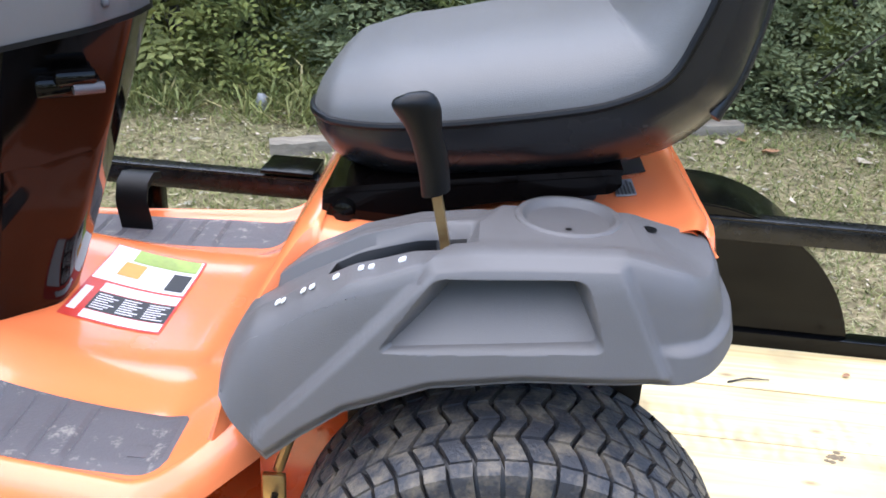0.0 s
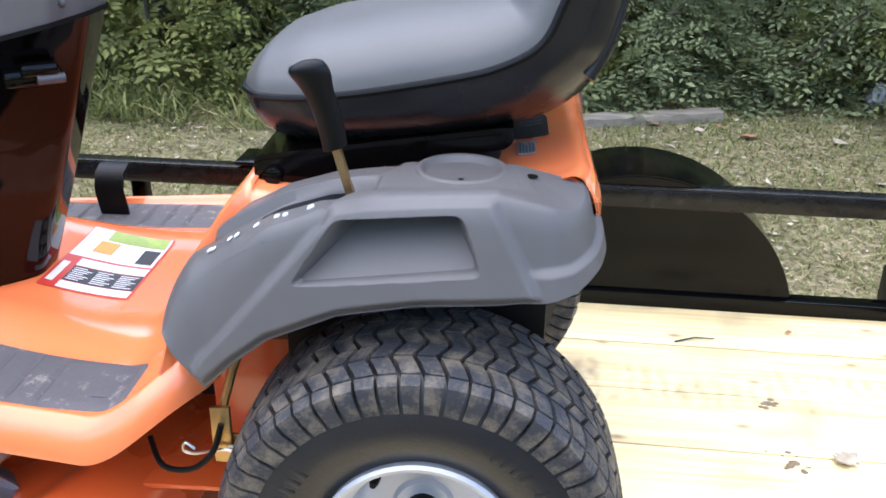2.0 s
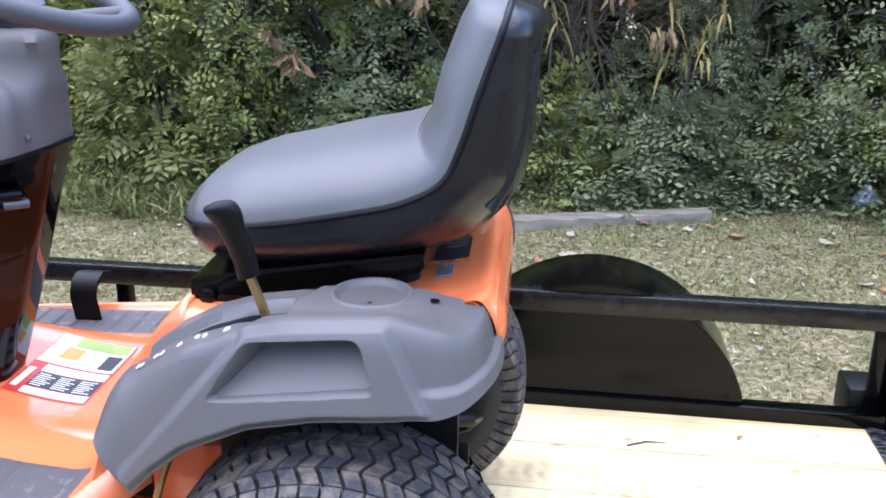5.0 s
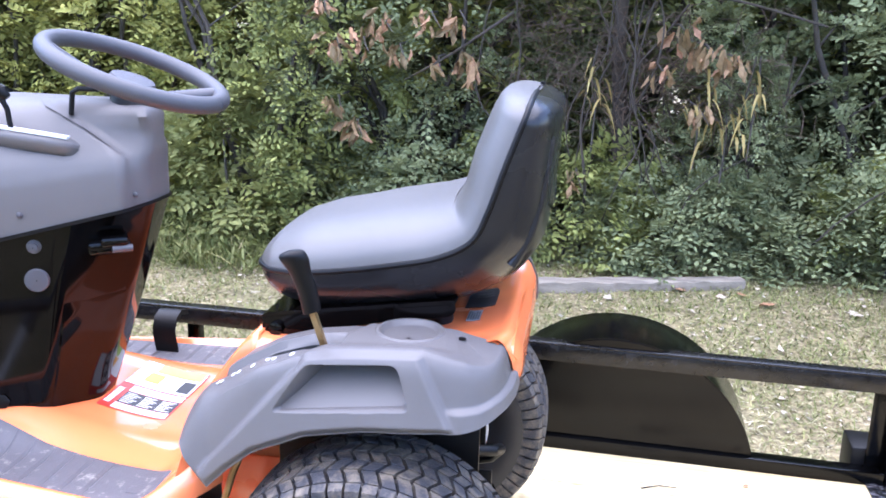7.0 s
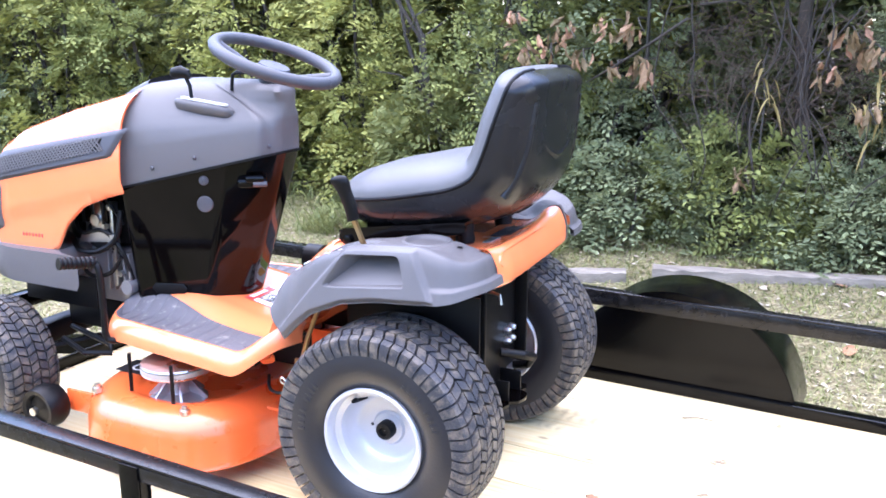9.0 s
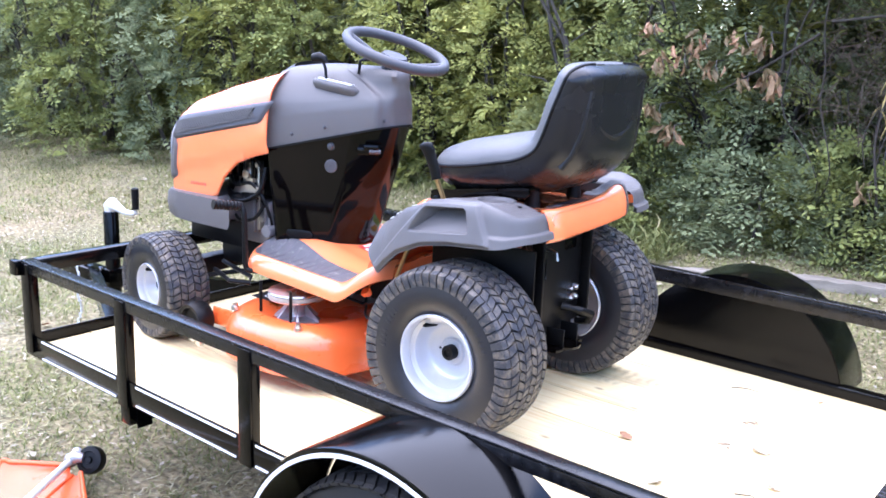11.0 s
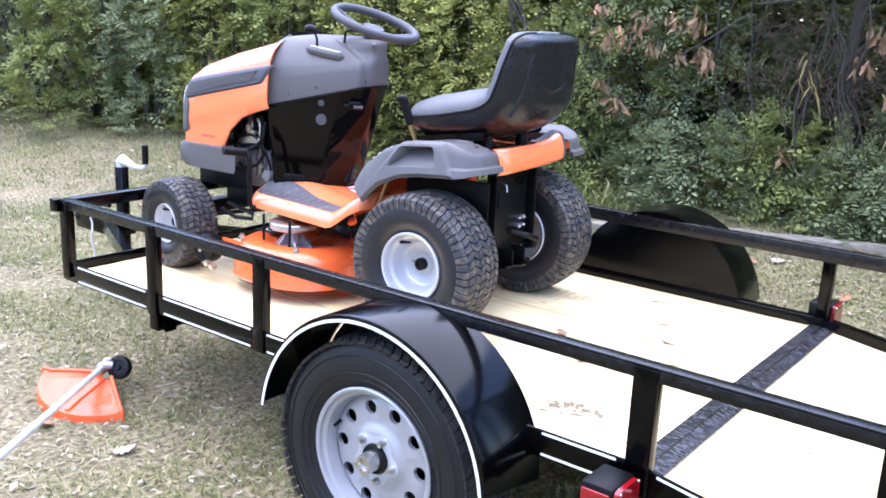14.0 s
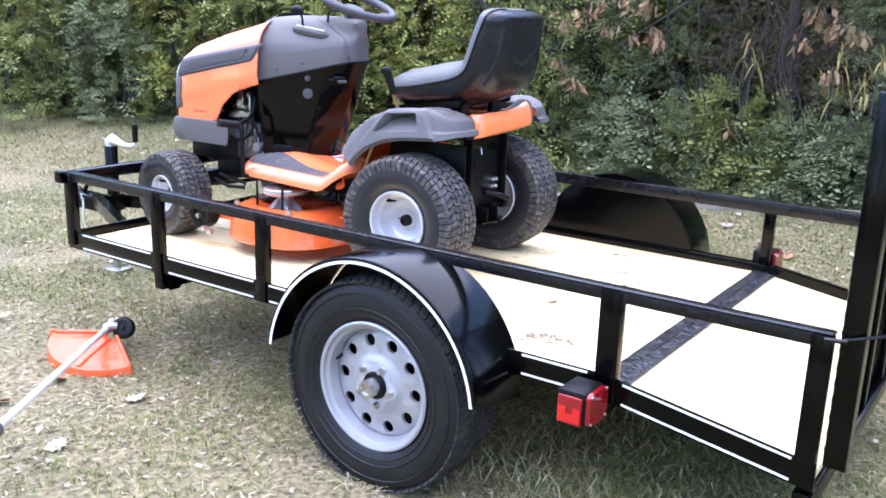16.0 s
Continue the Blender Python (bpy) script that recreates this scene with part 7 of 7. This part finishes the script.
def stems(seed, h, spread, n=7):
    r = random.Random(seed)
    s = Shape()
    for _ in range(n):
        a = r.uniform(0, math.tau)
        pts = [(r.uniform(-0.08, 0.08), r.uniform(-0.08, 0.08), -0.05)]
        for k in range(1, 6):
            t = k / 5
            pts.append((spread * t * math.cos(a) + r.uniform(-0.06, 0.06), spread * t * math.sin(a) + r.uniform(-0.06, 0.06), h * t))
        s.tube(pts, [0.022 * (1 - 0.8 * k / 5) + 0.003 for k in range(6)], 6)
        for k in (2, 3, 4):
            q = pts[k]
            b = r.uniform(0, math.tau)
            s.tube([q, (q[0] + 0.2 * math.cos(b), q[1] + 0.2 * math.sin(b), q[2] + 0.15), (q[0] + 0.38 * math.cos(b), q[1] + 0.38 * math.sin(b), q[2] + 0.18)], [0.007, 0.005, 0.002], 5)
    return to_mesh("trunk", s, BARK, 60)


CROWNS = [crown_mesh("crown", 25000, 31, 0.95, 0.60, 2.3, 0.021, LEAF_A, 210), crown_mesh("crown", 25000, 32, 0.95, 0.60, 2.3, 0.019, LEAF_B, 230),
          crown_mesh("crown", 20000, 33, 0.90, 0.60, 2.4, 0.026, LEAF_C, 180), crown_mesh("crown", 22000, 34, 1.0, 0.65, 2.3, 0.020, LEAF_E, 200)]
FAR_CROWNS = [crown_mesh("crown", 16000, 35 + k, 0.98, 0.62, 2.35, 0.026, q, 190) for k, q in enumerate((LEAF_A, LEAF_B, LEAF_C, LEAF_E))]
BACK_CROWNS = [crown_mesh("crown", 6000, 45 + k, 0.98, 0.62, 2.35, 0.044, q, 130) for k, q in enumerate((LEAF_A, LEAF_B, LEAF_C, LEAF_E))]
STEMS = [stems(41, 2.0, 0.7), stems(42, 1.9, 0.8)]
LABELS = ["dense green hedge shrub with small leaves", "bluish green hedge shrub with fine leaves", "yellowing shrub with larger leaves", "dark green tangled hedge shrub"]


def shrub(x, y, kind, turn, scale=1.0, crowns=FAR_CROWNS):
    sh = thing("shrub", LABELS[kind], "shrub", (x, y, ground_z(x, y)), turn, "shrubs of the hedge")
    sh.scale = (scale, scale, scale)
    part("trunk", STEMS[kind % 2], BARK, sh)
    part("crown", crowns[kind], LEAF_A, sh)


r = random.Random(77)
order = [1, 2, 1, 0, 1, 2, 0, 2, 2, 0, 1, 3, 1, 1, 3, 1, 3]
for i in range(17):                         # front row
    x = -10.2 + i * 0.92
    y = 4.78 + 0.15 * math.sin(i * 1.9) - 0.9 * smoothstep(-4.6, -6.6, x)
    shrub(x, y, order[i], 37 * i, {11: 0.52, 12: 0.60}.get(i, r.uniform(0.88, 1.05)), CROWNS if -6.0 < x < 3.5 else FAR_CROWNS)
for i in range(17):                         # rear row, taller
    x = -10.6 + i * 0.98
    shrub(x, 5.75 + 0.2 * math.sin(i * 1.3), order[(i * 5 + 2) % 17], 61 * i + 20, r.uniform(1.2, 1.5))
for i in range(13):                         # third row closes the gaps
    x = -8.5 + i * 1.3
    shrub(x, 7.0 + 0.2 * math.sin(i * 1.7), order[(i * 7 + 3) % 17], 47 * i, r.uniform(1.6, 1.9), BACK_CROWNS)
for i in range(8):                          # far left end of the lawn
    shrub(-14.0 - 0.3 * (i % 3), -5 + i * 1.4, order[i], 50 * i, 1.3, BACK_CROWNS)
for i in range(7):
    shrub(-15.4 - 0.2 * (i % 2), 2.2 + 0.8 * i, order[i + 1], 29 * i, 1.4, BACK_CROWNS)
for i in range(6):                          # far left corner
    shrub(-11.6 - 0.5 * i, 5.6 + 0.35 * (i % 2), order[i + 2], 43 * i, 1.35, BACK_CROWNS)
for i in range(14):                         # unseen row behind the viewer, added for reflections and to block low sky light
    shrub(-15.0 + i * 2.1, -8.5 + 0.5 * math.sin(i * 2.3), order[i], 71 * i, 1.5, BACK_CROWNS)
# unseen row added on the +x side, likewise mirrored in paint and blocking low sky
for i in range(7):
    shrub(13.5 + 0.4 * math.sin(i), -7.5 + i * 2.1, order[i + 3], 33 * i, 1.4, BACK_CROWNS)

# low growth at the foot of the hedge
LOW = [crown_mesh("crown", 5200, 71 + k, 0.55, 0.26, 0.62, 0.020, q, 60) for k, q in enumerate((LEAF_B, LEAF_A))]
LOW_STEM = to_mesh("trunk", Shape().tube([(0, 0, -0.03), (0.04, 0.02, 0.2), (0.02, 0.05, 0.45)], [0.014, 0.010, 0.004], 7).tube([(0, 0, -0.02), (-0.12, 0.03, 0.2), (-0.26, 0.02, 0.38)], [0.012, 0.008, 0.003], 7), BARK)
for i in range(7):
    x, y = -0.62 + 0.62 * i, 4.24 + 0.06 * math.sin(i * 2.1) + 0.04 * i
    low = thing("shrub", "low dark green shrub with small leaves at the hedge foot", "shrub", (x, y, ground_z(x, y)), 16 * math.sin(i * 3.3), "shrubs of the hedge")
    low.scale = (1.0, 1.0, 0.85 + 0.2 * math.sin(i * 1.7))
    part("trunk", LOW_STEM, BARK, low)
    part("crown", LOW[i % 3 % 2], LEAF_B, low)

# low broad-leaved bush in front of the hedge
bush = thing("shrub", "low light green bush with broad rounded leaves", "shrub", (-1.95, 4.02, ground_z(-1.95, 4.02)), 0, "shrubs of the hedge")
part("trunk", to_mesh("trunk", Shape().tube([(0, 0.1, -0.02), (0.03, 0.08, 0.3), (0.05, 0.0, 0.6)], [0.014, 0.010, 0.004], 7), BARK), BARK, bush)
part("crown", crown_mesh("crown", 2300, 61, 0.36, 0.20, 0.85, 0.027, LEAF_D, 34), LEAF_D, bush)


# ---------- dead leaves and bare twigs caught in the hedge ----------
def dead_leaf(seed):
    """A curled, drooping leaf that hangs from its stalk at the origin."""
    rows = []
    for i in range(9):
        t = i / 8
        w = 0.23 * math.sin(math.pi * min(1.0, t * 0.92 + 0.06)) ** 0.8 * (1 + 0.2 * math.sin(i * 2.3 + seed))
        bend = 0.25 * math.sin(t * 2.2 + seed)
        rows.append([(w * v * (0.75 + 0.2 * math.sin(i + seed)), bend * 0.4 + 0.28 * w * v * v * 2 + 0.04 * math.sin(5 * v + i), -t) for v in (-1, -0.6, -0.2, 0.2, 0.6, 1)])
    return to_mesh("leaf", Shape().rings(rows, False, False, False), DEAD_LEAF, 60)


DEAD = [dead_leaf(k) for k in range(5)]


def dead_cluster(x, y, z, n, spread, size, seed):
    r = random.Random(seed)
    th = thing("dead_leaf_cluster", "curled brown dead leaves hanging in the hedge", "dead leaves", (x, y, z), 0, "dead leaves in the hedge")
    part("twig", Shape().tube([(-spread * 0.4, 0.35, 0.05), (0, 0.08, 0.05), (spread * 0.5, 0.0, 0.01), (spread * 0.9, -0.02, -0.03)], [0.006, 0.005, 0.004, 0.002], 6), BARK, th)
    for k in range(n):
        lf = part("leaf", DEAD[r.randrange(5)], DEAD_LEAF, th)
        q = size * r.uniform(0.75, 1.5)
        lf.location = (r.gauss(0, spread * 0.5), r.uniform(-0.08, 0.05), r.gauss(0, spread * 0.45) + size * 0.4)
        lf.rotation_euler = (r.gauss(0, 0.35), r.gauss(0, 0.45), r.uniform(0, math.tau))
        lf.scale = (q, q, q)


for k, (x, z, n, sp, sz) in enumerate(((-1.26, 0.94, 6, 0.07, 0.11), (-0.915, 0.92, 6, 0.07, 0.10), (-0.73, 1.09, 5, 0.08, 0.10), (-0.585, 1.10, 6, 0.08, 0.11), (-0.70, 0.86, 3, 0.05, 0.09), (-0.52, 0.87, 6, 0.06, 0.15),
                                       (-1.25, 0.63, 5, 0.07, 0.11), (-1.15, 0.50, 7, 0.07, 0.12), (-1.32, 1.13, 4, 0.06, 0.10), (0.67, 0.97, 7, 0.08, 0.12), (0.54, 1.06, 5, 0.07, 0.12), (0.66, 0.66, 5, 0.06, 0.10), (0.07, 0.29, 3, 0.05, 0.09), (-1.0, 1.06, 6, 0.08, 0.10), (-1.10, 0.95, 6, 0.07, 0.10), (0.80, 0.92, 7, 0.08, 0.12), (0.45, 0.86, 4, 0.06, 0.10))):
    dead_cluster(x, 4.03 + 0.03 * math.sin(k * 2.1), z, round(n * 1.7), sp, sz * 0.70, 100 + k)


def branch(pts, radii, lab):
    tagged(part("bare_branch", Shape().tube(spline(pts, 16), [radii[0] + (radii[1] - radii[0]) * k / 15 for k in range(16)], 7), BARK_DARK), lab, "branch", "bare branches in the hedge")


branch([(-0.30, 4.10, 1.15), (-0.48, 4.06, 1.02), (-0.66, 4.05, 0.90), (-0.88, 4.12, 0.78)], (0.009, 0.004), "dark bare branch across the hedge")
branch([(-0.25, 4.12, 1.22), (0.25, 4.05, 1.27), (0.75, 4.08, 1.24), (1.25, 4.20, 1.12)], (0.008, 0.006), "dark bare branch across the hedge")
branch([(0.10, 4.3, -0.15), (0.12, 4.12, 0.25), (0.08, 4.08, 0.60), (0.14, 4.1, 1.0)], (0.010, 0.004), "thin grey bare stem in the hedge")
branch([(1.30, 4.15, 0.02), (1.42, 4.05, 0.20), (1.62, 4.05, 0.36), (1.95, 4.1, 0.46)], (0.006, 0.003), "thin grey bare twig at the foot of the hedge")
branch([(0.55, 4.2, -0.15), (0.60, 4.08, 0.10), (0.70, 4.08, 0.30), (0.95, 4.1, 0.48)], (0.006, 0.003), "thin grey bare twig at the foot of the hedge")
branch([(0.30, 4.2, 0.60), (0.42, 4.06, 0.85), (0.46, 4.05, 1.10), (0.40, 4.1, 1.32)], (0.007, 0.003), "thin grey bare stem in the hedge")

# a small tree whose low boughs overhang the hollow in the hedge
tree = thing("tree", "small grey-trunked tree with low yellow-green boughs over the hedge", "tree", (0.25, 4.75, ground_z(0.25, 4.75)), 0)
part("trunk", Shape().tube(spline([(0, 0, -0.05), (0.03, -0.05, 0.6), (-0.02, -0.08, 1.3), (0.05, -0.02, 2.2), (0.0, 0.05, 3.2)], 20), [0.055 - 0.0018 * k for k in range(20)], 10).tube([(-0.02, -0.08, 1.6), (-0.35, -0.25, 1.85), (-0.8, -0.4, 1.95)], [0.022, 0.016, 0.008], 7).tube([(0.0, -0.06, 1.75), (0.4, -0.25, 1.95), (0.85, -0.4, 2.0)], [0.022, 0.016, 0.008], 7), BARK_DARK, tree)
bough = part("crown", crown_mesh("crown", 16000, 88, 1.25, 0.62, 1.5, 0.026, LEAF_C, 150), LEAF_C, tree)
bough.location = (-0.1, -0.35, 1.62)

# vines and dry stems that hang in the hollow
r = random.Random(123)
for k in range(11):
    x = r.choice((0.12, 0.20, 0.30, 0.36, 0.42, -0.35, 0.75)) + r.gauss(0, 0.05)
    y = 4.12 + r.uniform(-0.05, 0.15)
    z1 = r.uniform(1.2, 1.5)
    z0 = r.uniform(-0.2, 0.5)
    pts = [(x + r.gauss(0, 0.035) + 0.08 * math.sin(q * 0.9 + k), y + r.gauss(0, 0.02), z1 + (z0 - z1) * q / 6) for q in range(7)]
    branch(pts, (0.0055, 0.003), "thin grey vine hanging in the hedge")


def twig_tangle(x, y, z, n, seed):
    """A bare, brown, finely branched bush top."""
    q = random.Random(seed)
    s = Shape()
    for _ in range(n):
        p = Vector((q.gauss(0, 0.24), q.uniform(-0.05, 0.2), q.gauss(0, 0.20)))
        d = Vector((q.gauss(0, 1), q.gauss(0, 0.5), q.gauss(0, 0.8))).normalized()
        L = q.uniform(0.08, 0.26)
        s.tube([p[:], (p + d * L * 0.5 + Vector((0, 0, q.gauss(0, 0.02))))[:], (p + d * L + Vector((q.gauss(0, 0.03), 0, q.gauss(0, 0.03))))[:]], [0.0032, 0.0024, 0.0010], 4, False)
    ob = part("bare_twigs", s, DRY_TWIG)
    ob.location = (x, y, z)
    tagged(ob, "bare brown twigs tangled in the hedge hollow", "twigs", kind="stuff")


twig_tangle(0.30, 4.30, 0.85, 260, 5)
twig_tangle(-0.15, 4.38, 0.95, 220, 6)
twig_tangle(0.70, 4.28, 0.80, 180, 7)


def cane(x, y, z, n, seed):
    """Narrow yellowing leaves that arch from one stalk."""
    q = random.Random(seed)
    s = Shape()
    for _ in range(n):
        a, L, w = q.uniform(0, math.tau), q.uniform(0.08, 0.20), q.uniform(0.005, 0.009)
        base = Vector((q.gauss(0, 0.05), 0, q.gauss(0, 0.06)))
        rows = []
        for i in range(7):
            t = i / 6
            c = base + Vector((math.cos(a) * L * 0.5 * t, math.sin(a) * L * 0.3 * t - 0.03 * t, L * (0.25 * t - 1.1 * t * t)))
            ww = w * math.sin(math.pi * min(1, t * 0.9 + 0.08))
            rows.append([(c.x - ww * math.sin(a), c.y + ww * math.cos(a), c.z), (c.x, c.y, c.z - ww * 0.4), (c.x + ww * math.sin(a), c.y - ww * math.cos(a), c.z)])
        s.rings(rows, False, False, False)
    th = thing("cane", "tuft of narrow yellowing leaves on a dry stalk", "plant", (x, y, z), 0, "canes in the hedge")
    part("stalk", Shape().tube([(0, 0.02, -0.35), (0.01, 0.0, -0.1), (0, 0, 0.03)], [0.005, 0.004, 0.002], 6), BARK, th)
    part("leaves", s, LEAF_F, th)


for k, (x, z, n) in enumerate(((0.14, 0.80, 14), (0.66, 0.74, 16), (0.80, 0.66, 12), (0.92, 0.80, 12))):
    cane(x, 4.06, z, n, 50 + k)

# single larger leaves on the lawn
r = random.Random(91)
spots = [(r.uniform(-3.6, -0.6), r.uniform(-1.1, -0.05)) for _ in range(26)] + [(r.uniform(-4.5, -1.9), r.uniform(-0.2, 3.0)) for _ in range(14)] + [(r.uniform(-0.3, 1.9), r.uniform(2.3, 3.9)) for _ in range(20)]
flat = [to_mesh("fallen_leaf", leaf_shape(1.0, k), q, 50) for k, q in ((1, DRY_LEAF), (2, LITTER), (3, LITTER), (4, DRY_LEAF))]
for k, (x, y) in enumerate(spots):
    ob = new("fallen_leaf", flat[k % 4])
    q = r.uniform(0.05, 0.10)
    ob.location, ob.rotation_euler, ob.scale = (x, y, ground_z(x, y) + 0.016), (r.gauss(0, 0.15), r.gauss(0, 0.15), r.uniform(0, math.tau)), (q, q, q)
    tagged(ob, "dry fallen leaf lying on the lawn", "leaf", "leaves on the lawn")
